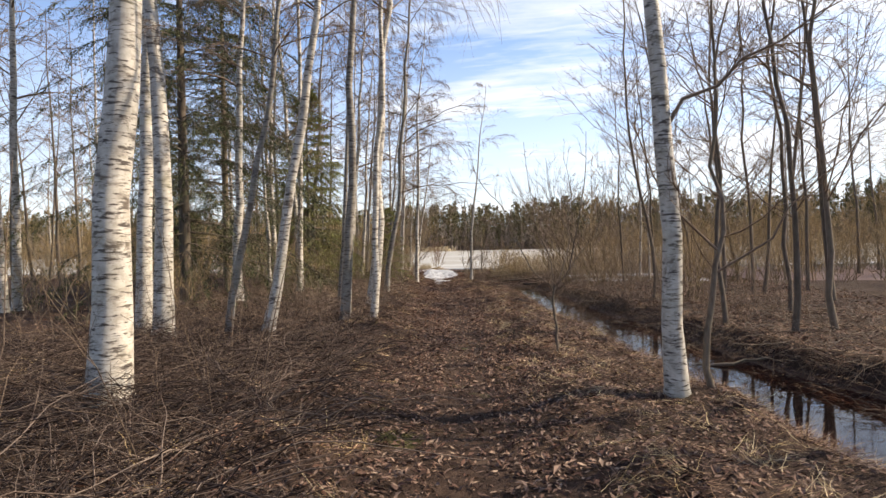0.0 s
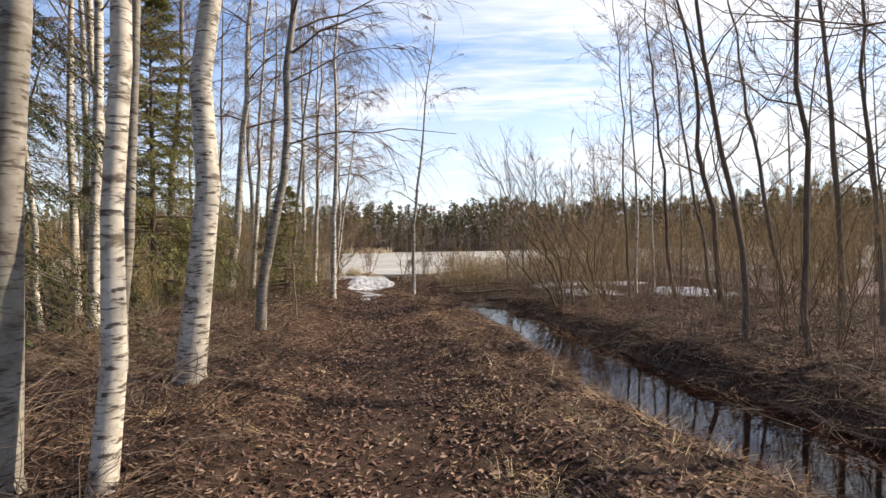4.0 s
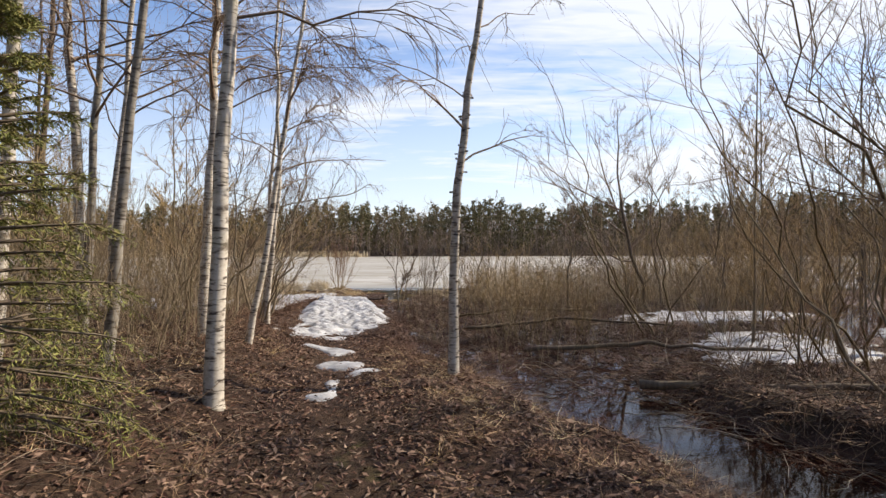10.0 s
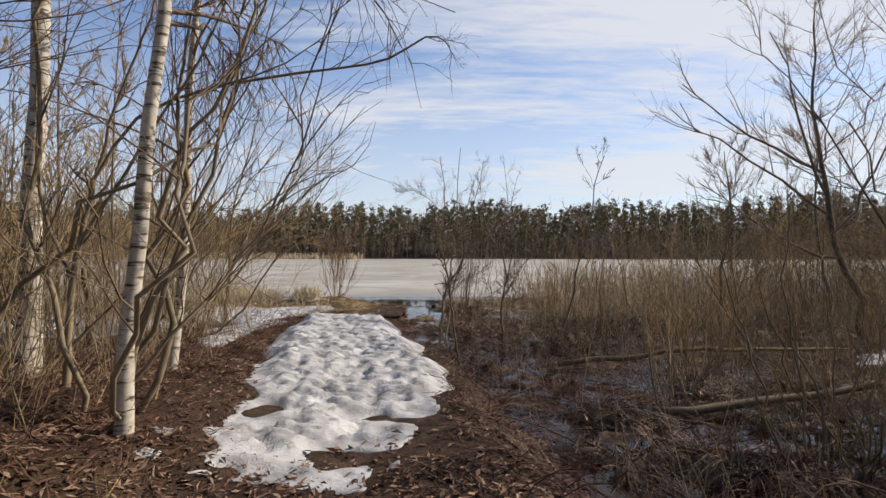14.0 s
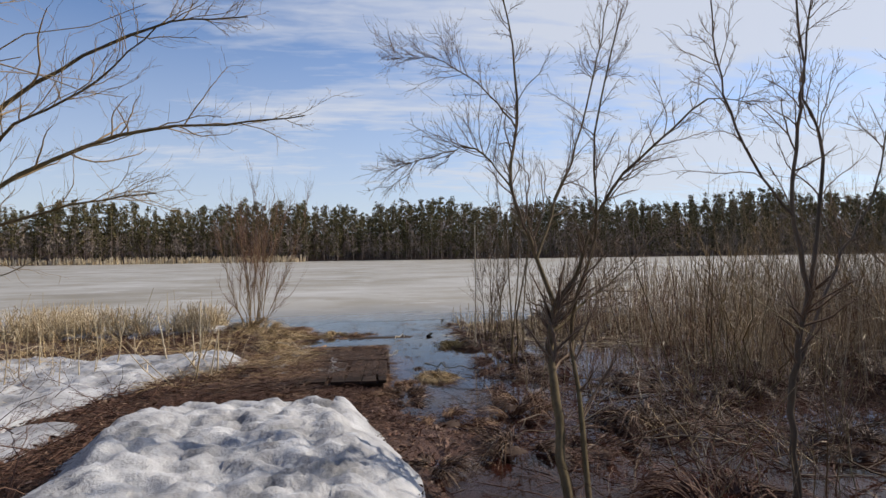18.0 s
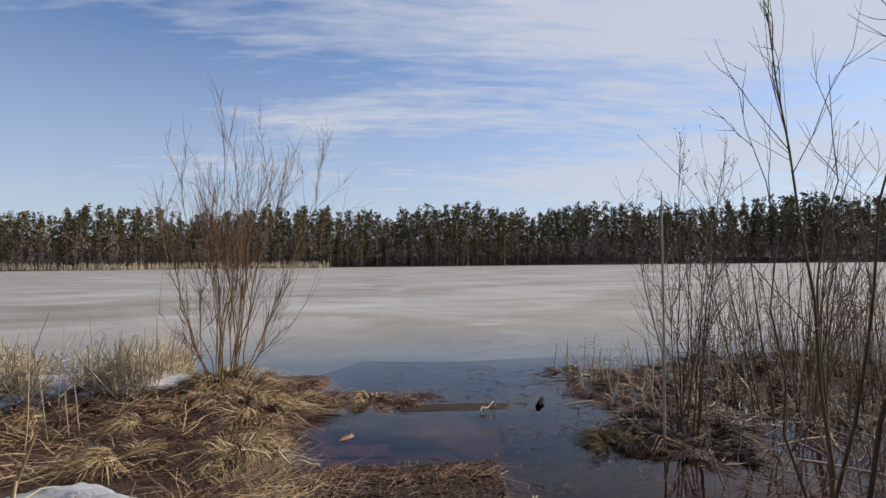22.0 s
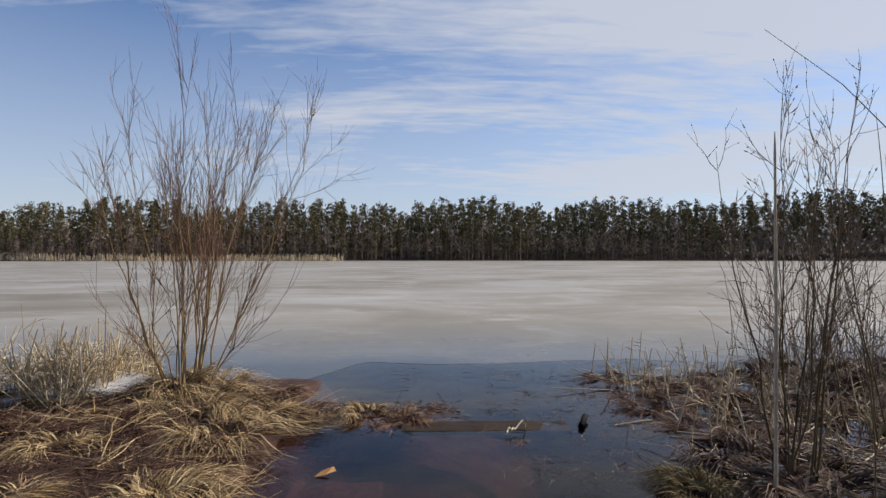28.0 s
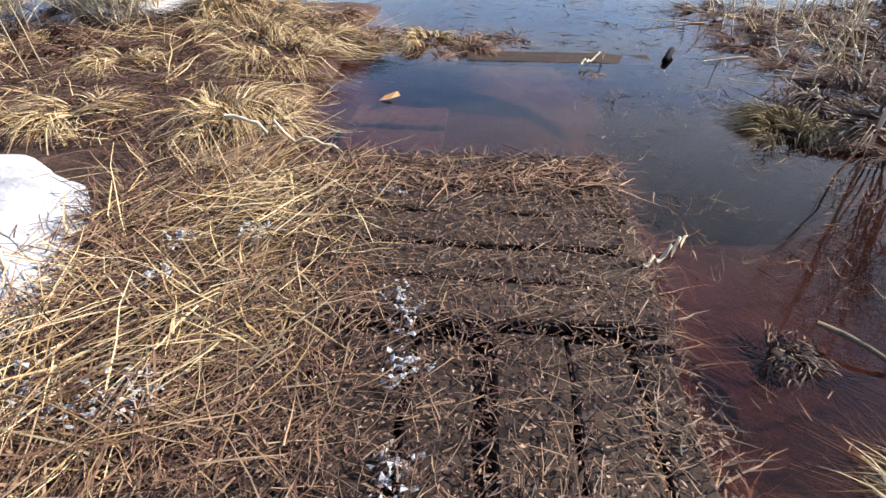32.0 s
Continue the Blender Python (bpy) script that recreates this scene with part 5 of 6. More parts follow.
snow_patch(-5.2, -3.3, 22.8, 27.6, band([23.2, 24.2, 25.4, 26.4, 27.2], [-4.4, -4.7, -4.9, -4.8, -4.5], [-3.8, -3.75, -3.8, -3.9, -4.0]), 0.03, 79, "thin dirty ice and snow beside the path", 0.05, 0.25)

# thin ice left along the near edge of the ditch
ys = np.arange(8.5, 15.5, 0.08)
wid = 0.10 + 0.30 * waves(ys, ys * 0, 1.6, 91) + 0.10 * waves(ys, ys * 0, 7.0, 92)
e0 = near_bank(ys) - 0.35
iz = water_z(ys) + 0.005
n = len(ys)
i = np.arange(n - 1)
B = Build()
B.add(np.concatenate([np.stack([e0, ys, iz], -1), np.stack([near_bank(ys) + 0.25 + wid, ys, iz], -1), np.stack([near_bank(ys) + 0.25 + wid, ys, iz - 0.012], -1)]),
      np.concatenate([np.stack([i, i + n, i + n + 1, i + 1], -1), np.stack([i + n, i + 2 * n, i + 2 * n + 1, i + n + 1], -1)]))
tagged(part("ditch_ice", B, M_DITCH_ICE), "thin grey ice along the edge of the ditch", "ice", kind="structure")

# ---- litter ----


def leaf_litter(n, sample, size, seed, label, tilt=0.35, name="leaf_litter", base=None):
    rng = np.random.default_rng(seed)
    x, y = sample(rng, n)
    z = ground_z(x, y) if base is None else np.full(n, base)
    ok = z > WATER_Z - 0.01
    ok &= (np.abs(x - trail_x(y)) > 0.26) | (rng.uniform(0, 1, n) < 0.45) | (y > 20)
    x, y, z = x[ok], y[ok], z[ok]
    n = len(x)
    c = np.stack([x, y, z + rng.uniform(0.0, 0.022, n)], -1)
    nrm = unit(np.stack([rng.normal(0, tilt, n), rng.normal(0, tilt, n), np.ones(n)], -1))
    az = rng.uniform(0, 2 * np.pi, n)
    a = unit(np.cross(nrm, np.stack([np.cos(az), np.sin(az), 0 * az], -1)))
    b = np.cross(nrm, a)
    L = size * rng.uniform(0.5, 1.35, n)[:, None]
    W = L * rng.uniform(0.28, 0.48, n)[:, None]
    curl = L * rng.uniform(-0.08, 0.26, n)[:, None]
    v = np.stack([c - a * L * 0.5, c - a * L * 0.1 + b * W * 0.5 + nrm * curl, c + a * L * 0.5 + nrm * curl * 0.5, c - a * L * 0.05 - b * W * 0.5 + nrm * curl], 1)
    B = Build()
    f = np.arange(n)[:, None] * 4
    B.add(v.reshape(-1, 3), None, np.concatenate([f + np.array([0, 2, 1]), f + np.array([0, 3, 2])]))
    return tagged(part(name, B, M_LEAF, smooth=False), label, "leaves", kind="stuff")


def near_path(spread, y0, y1, bias=0.0):
    def f(rng, n):
        y = rng.uniform(y0, y1, n)
        return trail_x(y) + bias + rng.normal(0, spread, n), y
    return f


leaf_litter(85000, near_path(1.9, -9.5, 19.5, 0.2), 0.058, 81, "brown dead leaves covering the forest floor")
leaf_litter(5000, near_path(1.6, -9.5, 17.5, 0.5), 0.068, 89, "pale curled leaves lying on top of the litter", 0.6)
leaf_litter(25000, near_path(4.5, -9.5, 20, -1.5), 0.08, 82, "brown dead leaves covering the forest floor")


def blades(n, sample, ln, w, rise, seed, mat, label, name="dead_grass", cat="grass", k=5, fall=-0.6, clump=0.0, lift=0.0, base=None, comb=0.9):
    rng = np.random.default_rng(seed)
    x, y = sample(rng, n)
    if clump:
        m = max(1, n // 22)
        cx, cy = x[:m], y[:m]
        i = rng.integers(0, m, n)
        x, y = cx[i] + rng.normal(0, clump, n), cy[i] + rng.normal(0, clump, n)
        az0 = rng.uniform(0, 2 * np.pi, m)[i]
        az = az0 + rng.normal(0, comb, n)
    else:
        az = rng.uniform(0, 2 * np.pi, n)
    z = np.maximum(ground_z(x, y), (WATER_Z - 0.03) if base is None else base) - 0.005 + lift * rng.uniform(0, 1, n)
    up = rng.uniform(rise[0], rise[1], n)
    d = unit(np.stack([np.cos(az), np.sin(az), up], -1))
    L = ln * rng.uniform(0.4, 1.25, n)
    P = rods(np.stack([x, y, z], -1), d, L, k, np.array([0, 0, fall * 0.5]) * np.ones((n, 3)) * (up / (up + 0.4))[:, None], 0.12, rng)
    gz = np.maximum(ground_z(P[:, :, 0], P[:, :, 1]), (WATER_Z - 0.02) if base is None else base)
    P[:, :, 2] = np.maximum(P[:, :, 2], gz + 0.004 + 0.02 * rng.uniform(0, 1, (n, 1)))
    side = unit(np.cross(d, rng.normal(0, 1, (n, 3)) * 0.5 + np.array([0, 0, 1.0])))
    B = Build()
    ribbons(B, P, (w * rng.uniform(0.6, 1.4, n))[:, None] * np.linspace(1, 0.25, k)[None], side)
    return tagged(part(name, B, mat, smooth=False), label, cat, kind="stuff")


def box(x0, x1, y0, y1, keep=None):
    def f(rng, n):
        x, y = rng.uniform(x0, x1, n * 6), rng.uniform(y0, y1, n * 6)
        if keep is not None:
            ok = keep(x, y)
            x, y = x[ok], y[ok]
        i = np.arange(n) % max(1, len(x))
        return x[i], y[i]
    return f


leaf_litter(24000, box(2.6, 13, -8, 18, lambda x, y: x > far_bank(y) - 0.35), 0.08, 88, "brown dead leaves across the ditch")

# grass and brush along the path
left_side = lambda x, y: x < trail_x(y) - 0.75
bank_side = lambda x, y: (x > trail_x(y) + 0.6) & (x < near_bank(y) + 0.1)
blades(12000, box(-5, 3, -2.5, 19, left_side), 0.30, 0.0022, (0.0, 0.9), 83, M_SEDGE, "flattened brown grass on the forest floor", clump=0.10)
blades(9000, box(-1, 7, -9, 18, bank_side), 0.26, 0.0022, (0.0, 0.8), 84, M_SEDGE, "flattened brown grass on the ditch bank", clump=0.10)
blades(8000, box(-1, 7, -9, 18, bank_side), 0.24, 0.002, (0.1, 1.2), 85, M_STRAW, "pale dead grass tufts on the ditch bank", clump=0.06)
blades(6500, box(-5, 3, -8.5, 19, left_side), 0.28, 0.002, (0.1, 1.2), 86, M_STRAW, "pale dead grass tufts in the wood", clump=0.06)
right_side = lambda x, y: x > far_bank(y) - 0.15
far_edge = lambda x, y: np.abs(x - far_bank(y)) < 0.45
near_edge = lambda x, y: np.abs(x - near_bank(y) + 0.12) < 0.34
blades(12000, box(0.8, 7, -6, 16, near_edge), 0.30, 0.0026, (-0.1, 0.8), 139, M_SEDGE, "brown sedge hanging over the near ditch edge", clump=0.10)
leaf_litter(9000, box(0.8, 7, -6, 16, near_edge), 0.06, 138, "wet brown leaves on the ditch bank")
blades(11000, box(3, 10, -6, 17, far_edge), 0.34, 0.003, (-0.1, 0.8), 140, M_SEDGE, "dark sedge hanging over the ditch edge", clump=0.10)
blades(14000, box(3, 12, -6, 22, right_side), 0.34, 0.003, (0.0, 1.0), 87, M_SEDGE, "brown dead grass across the ditch", clump=0.14)


def sticks(n, sample, ln, r, rise, seed, mat, label, name="dead_brush", cat="brush", bendz=-0.25, forks=2, clump=0.0):
    rng = np.random.default_rng(seed)
    x, y = sample(rng, n)
    z = np.maximum(ground_z(x, y), WATER_Z - 0.03)
    az = rng.uniform(0, 2 * np.pi, n)
    d = unit(np.stack([np.cos(az), np.sin(az), rng.uniform(rise[0], rise[1], n)], -1))
    L = ln * rng.uniform(0.35, 1.4, n)
    P = rods(np.stack([x, y, z], -1), d, L, 6, np.array([0, 0, bendz]), 0.14, rng)
    gz = np.maximum(ground_z(P[:, :, 0], P[:, :, 1]), WATER_Z)
    P[:, :, 2] = np.maximum(P[:, :, 2], gz + 0.006)
    rr = r * rng.uniform(0.5, 1.3, n)
    B = Build()
    tubes(B, P, rr[:, None] * np.linspace(1, 0.35, 6)[None], 4)
    m = n * forks
    if m:
        i = rng.integers(0, n, m)
        st, dd = along(P, i, rng.uniform(0.25, 0.95, m))
        P2 = rods(st, jitter(dd, 0.5, rng), L[i] * rng.uniform(0.15, 0.4, m), 4, np.array([0, 0, 0.05]), 0.15, rng)
        tubes(B, P2, (rr[i] * 0.5)[:, None] * np.linspace(1, 0.4, 4)[None], 3)
    return tagged(part(name, B, mat), label, cat, kind="stuff")


# 91, 101 and 103 carry the trees' shade in their dark colour
sticks(3200, box(-4.5, 2.2, -8.5, 3, lambda x, y: x < trail_x(y) - 1.5), 0.75, 0.0042, (0.05, 1.3), 91, M_DARKBRUSH, "tangle of dead canes and twigs at the edge of the wood", bendz=-0.3)
sticks(2600, box(-6, 1, 3, 18, lambda x, y: x < trail_x(y) - 1.3), 0.65, 0.004, (0.02, 1.2), 92, M_STICK, "tangle of dead canes and twigs under the birches", bendz=-0.3)
sticks(2300, box(-2.8, 2.4, -8.6, -2.0, lambda x, y: x < trail_x(y) - 1.3), 1.15, 0.0065, (0.0, 0.55), 101, M_DARKBRUSH, "dark heap of dead branches beside the path", bendz=-0.2, forks=3)
sticks(700, box(-5, 0.5, -2.0, 6.0, lambda x, y: x < trail_x(y) - 1.8), 0.9, 0.006, (0.0, 0.9), 102, M_TWIG, "dark tangle of dead branches under the birches", bendz=-0.25, forks=3)
blades(14000, box(-4, 2.6, -8.8, 3, lambda x, y: x < trail_x(y) - 1.0), 0.4, 0.0026, (0.1, 1.3), 103, M_DARKBRUSH, "dark matted grass at the edge of the wood", clump=0.14)
sticks(550, box(-3, 6.5, -9, 18, lambda x, y: (x < near_bank(y)) & (x > trail_x(y) - 2.5)), 0.35, 0.0035, (0.0, 0.25), 93, M_STICK, "fallen twigs on the path", forks=1, name="fallen_twigs")
sticks(1100, box(-0.7, 9, 15.5, 29, lambda x, y: x > trail_x(y) + 1.6), 1.0, 0.006, (0.02, 0.7), 94, M_STICK, "tangle of dead branches in the swamp", bendz=-0.3)
sticks(1100, box(2.8, 10, -6, 17, far_edge), 0.75, 0.0045, (-0.05, 0.5), 141, M_STICK, "dead twigs along the ditch edge", name="ditch_twigs")
sticks(900, box(3.5, 10, -4, 16, lambda x, y: x > far_bank(y) + 0.2), 0.9, 0.006, (0.02, 0.8), 95, M_STICK, "tangle of dead branches across the ditch", bendz=-0.3)
sticks(1700, box(-9, -2.6, 13, 26, lambda x, y: x < trail_x(y) - 1.7), 1.5, 0.005, (1.0, 6.0), 96, M_THICKET, "thin upright saplings of the thicket", name="saplings", cat="saplings", bendz=0.1, forks=5)
blades(6000, box(-7, -2.6, 13, 25, lambda x, y: x < trail_x(y) - 1.5), 0.36, 0.0028, (0.1, 1.2), 162, M_SEDGE, "tan dead grass under the thicket", clump=0.12)
sticks(900, box(-0.6, 8, 17, 30, lambda x, y: x > trail_x(y) + 1.3), 0.9, 0.0038, (1.0, 6.0), 97, M_THICKET, "thin upright saplings of the swamp", name="saplings", cat="saplings", bendz=0.1, forks=4)
sticks(500, box(2.5, 9, 2, 17, lambda x, y: x > far_bank(y) + 0.2), 1.3, 0.006, (1.0, 5.0), 98, M_TWIG, "thin upright saplings across the ditch", name="saplings", cat="saplings", bendz=0.1, forks=4)
sticks(220, box(-7, 2, -8, 12, lambda x, y: x < trail_x(y) - 1.6), 1.4, 0.006, (1.5, 6.0), 99, M_TWIG, "thin upright saplings in the wood", name="saplings", cat="saplings", bendz=0.1, forks=5)

sticks(2600, box(1.8, 34, 26.5, 35.0, lambda x, y: x > 1.8 + 0.35 * (y - 26.5)), 1.75, 0.0045, (1.6, 7.0), 160, M_THICKET, "dense tan thicket of thin wands along the swampy shore", name="thicket", cat="thicket", bendz=0.08, forks=6)
sticks(1800, box(-42, -8.0, 17, 33.5, lambda x, y: x < trail_x(y) - 6.6), 2.0, 0.005, (1.6, 7.0), 161, M_THICKET, "dense tan thicket of thin wands between wood and lake", name="thicket", cat="thicket", bendz=0.08, forks=6)


edge = lambda x, y: (x > trail_x(y) + 0.75) | (x < trail_x(y) - 0.9)
leaf_litter(16000, box(-4.6, 1.6, 16.5, 28.4, edge), 0.06, 142, "dark wet leaves at the edges of the snowy path")
blades(15000, box(-4.6, 2.6, 16.5, 28.4, edge), 0.24, 0.0026, (0.0, 0.9), 143, M_BRUSH, "dark matted grass at the edges of the snowy path", clump=0.10)
sticks(2600, box(-0.9, 5.5, 15.5, 28.8, lambda x, y: x > trail_x(y) + 0.9), 0.6, 0.0038, (0.0, 1.0), 144, M_BRUSH, "dark reddish-brown brush of the swamp", bendz=-0.25, forks=3)
sticks(900, box(-5.2, -2.6, 17.5, 28.2, lambda x, y: x < trail_x(y) - 1.3), 0.5, 0.0036, (0.0, 1.0), 145, M_BRUSH, "dark brush beside the snowy path", bendz=-0.25, forks=3)


def log(pts, r, label, mat, name="fallen_log"):
    p = np.array(pts, float)
    t = np.linspace(0, len(p) - 1, 14)
    P = np.stack([np.interp(t, np.arange(len(p)), p[:, k]) for k in range(3)], -1)
    rng = np.random.default_rng(int(abs(p[0, 0] * 100)))
    P[:, 2] += rng.normal(0, 0.015, 14)
    R = r * np.linspace(1, 0.6, 14) * (1 + rng.normal(0, 0.05, 14))
    R[-1] = R[-1] * 0.4
    P = np.insert(P, 0, P[0] - 0.01 * (P[1] - P[0]), 0)
    B = Build()
    tubes(B, P[None], np.insert(R, 0, 0.01)[None], 9)
    return tagged(part(name, B, mat), label, "log")


log([(3.0, 15.9, -0.50), (4.6, 15.5, -0.44), (6.8, 15.1, -0.34)], 0.06, "dark fallen trunk lying across the ditch", M_ALDER)
log([(1.9, 18.4, -0.52), (3.8, 18.2, -0.38), (5.9, 17.6, -0.42)], 0.045, "fallen branch lying over the swamp", M_ALDER)
log([(0.9, 20.6, -0.48), (3.2, 20.9, -0.30), (5.4, 20.5, -0.40)], 0.04, "fallen branch lying over the swamp", M_ALDER)
log([(0.6, 23.0, -0.52), (2.2, 22.6, -0.28), (4.5, 23.1, -0.36)], 0.035, "fallen branch lying over the swamp", M_WILLOW)
log([(5.5, 0.2, -0.62), (6.3, -0.3, -0.60), (7.4, -0.2, -0.40)], 0.03, "wet branch lying in the ditch water", M_ALDER)
limbed_tree("willow_tree", -3.72, 20.0, [
    ([(0, 0, -0.05), (0.05, 0, 0.80), (0.20, 0, 1.60)], 0.030, 0.019),
    ([(0.20, 0, 1.58), (0.55, 0, 2.08), (1.15, 0, 2.30), (1.85, 0, 2.40), (2.35, 0, 2.48), (2.58, 0, 2.62), (2.74, 0, 2.68), (2.86, 0, 2.60)], 0.014, 0.006),
    ([(0.20, 0, 1.58), (0.35, 0.1, 2.30), (0.60, 0.1, 3.0), (0.70, 0.1, 3.9)], 0.014, 0.005),
    ([(0.05, 0, 0.80), (-0.20, 0, 1.50), (-0.30, 0.1, 2.40), (-0.20, 0, 3.5)], 0.016, 0.005),
    ([(0.10, 0, 1.10), (0.60, -0.1, 1.80), (1.10, -0.1, 2.60), (1.45, -0.1, 3.5)], 0.015, 0.005),
    ([(0.0, 0, 0.30), (0.45, 0.2, 0.90), (0.75, 0.2, 1.60), (1.25, 0.3, 2.40), (1.5, 0.3, 3.2)], 0.014, 0.005),
], M_GREY, M_TWIG, "grey willow with a dark limb arching over the snowy path", 350, 13, 7, 0.55, 0.0026)
log([(-2.5, 10.0, 0.0), (-1.7, 10.15, 0.08), (-1.05, 10.25, 0.10)], 0.022, "bare crooked branch lying beside the path", M_WILLOW, "fallen_branch")
log([(-2.3, 9.6, -0.08), (-1.6, 9.9, 0.0), (-1.05, 10.22, 0.08)], 0.024, "bare crooked branch lying beside the path", M_WILLOW, "fallen_branch")
log([(-4.85, 22.1, -0.5), (-4.86, 22.05, 0.3), (-4.9, 22.0, 0.72)], 0.055, "broken dark stump beside the path", M_ALDER, "tree_stump")

# ---- tussocks ----


def tussock(seed, n, ln, r, mat, up=(0.5, 2.6), w=0.0024):
    rng = np.random.default_rng(seed)
    g = max(8, n // 45)
    ga, gr = rng.uniform(0, 2 * np.pi, g), r * np.sqrt(rng.uniform(0, 1, g))
    gl, gd, gu = rng.uniform(0.55, 1.15, g), rng.normal(0, 0.8, g), rng.uniform(up[0], up[1], g)
    i = rng.integers(0, g, n)
    az, rad = ga[i], gr[i]
    st = np.stack([np.cos(az) * rad + rng.normal(0, 0.022, n), np.sin(az) * rad + rng.normal(0, 0.022, n), 0.35 * r * (1 - (rad / r) ** 2) - 0.03], -1)
    az2 = az + gd[i] + rng.normal(0, 0.32, n)
    u = np.clip(gu[i] + rng.normal(0, 0.35, n), 0.05, 4)
    d = unit(np.stack([np.cos(az2), np.sin(az2), u], -1))
    L = ln * gl[i] * rng.uniform(0.5, 1.2, n)
    P = rods(st, d, L, 6, np.stack([np.cos(az2) * 0.3, np.sin(az2) * 0.3, -0.95 * np.ones(n)], -1), 0.11, rng)
    P[:, :, 2] = np.maximum(P[:, :, 2], -0.02)
    side = unit(np.cross(d, rng.normal(0, 1, (n, 3))))
    B, E = Build(), Build()
    ribbons(B, P, (w * 1.25 * rng.uniform(0.6, 1.4, n))[:, None] * np.linspace(1, 0.2, 6)[None], side)
    # earthy core
    t = np.linspace(0, 2 * np.pi, 12, endpoint=False)
    core = [np.stack([np.cos(t) * r * a, np.sin(t) * r * a, b + rng.normal(0, 0.02 * r, 12)], -1) for a, b in ((0.6, -0.08), (0.42, -0.02 * r), (0.2, 0.03 * r), (0.01, 0.05 * r))]
    q = [[k * 12 + i, k * 12 + (i + 1) % 12, (k + 1) * 12 + (i + 1) % 12, (k + 1) * 12 + i] for k in range(3) for i in range(12)]
    E.add(np.concatenate(core), q)
    return B, E


def put_tussock(x, y, meshes, mat, label, group=""):
    t = thing("grass_tussock", (x, y, max(float(ground_z(x, y)), WATER_Z)), label, "tussock", group)
    part("tuft", meshes[0], mat, t, smooth=False)
    part("mound", meshes[1], M_DARKBRUSH, t, "dark earthy core")
    return t


M_GREENISH = tinted("green_sedge", [(0.18, 0.13, 0.05), (0.29, 0.215, 0.085), (0.38, 0.29, 0.14), (0.14, 0.095, 0.04)], 0.7, 0.25)
put_tussock(-4.05, 32.4, tussock(1, 1500, 0.50, 0.40, M_STRAW), M_STRAW, "big straw-coloured tussock at the foot of the lake willow")
put_tussock(-3.46, 31.40, tussock(2, 900, 0.46, 0.22, M_STRAW, (0.5, 3.0)), M_STRAW, "straw-coloured tussock overhanging the water")
put_tussock(-3.30, 30.45, tussock(3, 900, 0.44, 0.20, M_STRAW, (0.5, 3.0)), M_STRAW, "straw-coloured tussock overhanging the water")
put_tussock(-3.75, 31.9, tussock(4, 700, 0.42, 0.24, M_STRAW), M_STRAW, "straw-coloured tussock beside the willow")
put_tussock(-3.05, 32.12, tussock(5, 520, 0.22, 0.20, M_SEDGE, w=0.003), M_SEDGE, "low brown tussock at the ice edge")
put_tussock(-2.66, 32.10, tussock(6, 520, 0.26, 0.20, M_STRAW, w=0.003), M_STRAW, "low golden tussock at the ice edge")
put_tussock(-2.34, 31.98, tussock(7, 400, 0.20, 0.15, M_SEDGE, w=0.003), M_SEDGE, "low brown tussock at the ice edge")
put_tussock(-3.38, 32.35, tussock(11, 420, 0.24, 0.2, M_SEDGE, w=0.003), M_SEDGE, "low brown tussock at the ice edge")
put_tussock(-0.80, 30.72, tussock(8, 900, 0.28, 0.17, M_GREENISH), M_GREENISH, "yellow-green tussock in the dark water")
put_tussock(-1.45, 29.28, tussock(9, 700, 0.10, 0.075, M_WETSEDGE, (0.6, 3.5)), M_WETSEDGE, "small dark tussock in the water beside the deck")
put_tussock(-1.28, 28.75, tussock(10, 1500, 0.26, 0.16, M_STRAW, (0.3, 3.0)), M_STRAW, "straw tussock in the water beside the deck")
SEDGES = []
for i in range(5):
    SEDGES.append(put_tussock(0.4 + 0.5 * i, 27.0 + 0.3 * i, tussock(20 + i, 520, 0.30, 0.24 + 0.03 * i, M_SEDGE, (0.3, 2.2), 0.0028), M_BRUSH if i % 2 else M_WETSEDGE, "brown sedge tussock standing in the swamp water", "sedge tussocks"))
rt = np.random.default_rng(61)
for x, y in spots(rt, 110, -1.0, 7.5, 16.5, 33.6, lambda x, y: x > trail_x(y) + 1.35 and not (y > 29.6 and x < -0.95)):
    s = rt.uniform(0.7, 1.5)
    c = copy_thing(SEDGES[rt.integers(5)], pose(x, y, max(float(ground_z(x, y)), WATER_Z), 0, 0, rt.uniform(0, 360)))
    c.scale = (s, s, s * rt.uniform(0.7, 1.1))
for x, y in spots(rt, 16, -0.9, 1.6, 29.8, 33.4, lambda x, y: True):
    s = rt.uniform(0.7, 1.2)
    c = copy_thing(SEDGES[rt.integers(5)], pose(x, y, WATER_Z, 0, 0, rt.uniform(0, 360)))
    c.scale = (s, s, 0.45 * s)

for i, (x, y, s) in enumerate([(-1.55, 26.25, 1.0), (-1.30, 27.15, 1.25), (-0.95, 26.5, 1.3), (-0.70, 27.5, 1.5), (-1.62, 27.75, 0.7), (-1.15, 25.0, 1.0), (-0.75, 24.3, 1.1), (-1.95, 27.8, 0.6), (-2.35, 27.75, 0.55), (-2.75, 27.85, 0.65), (-1.66, 28.15, 0.8), (-1.60, 28.5, 0.6)]):
    put_tussock(x, y, tussock(50 + i, 520, 0.30 * s, 0.20 * s, M_SEDGE, (0.4, 2.4)), M_SEDGE if i % 2 else M_WETSEDGE, "reddish-brown sedge tussock in the wet ground beside the path", "sedge tussocks by the path")
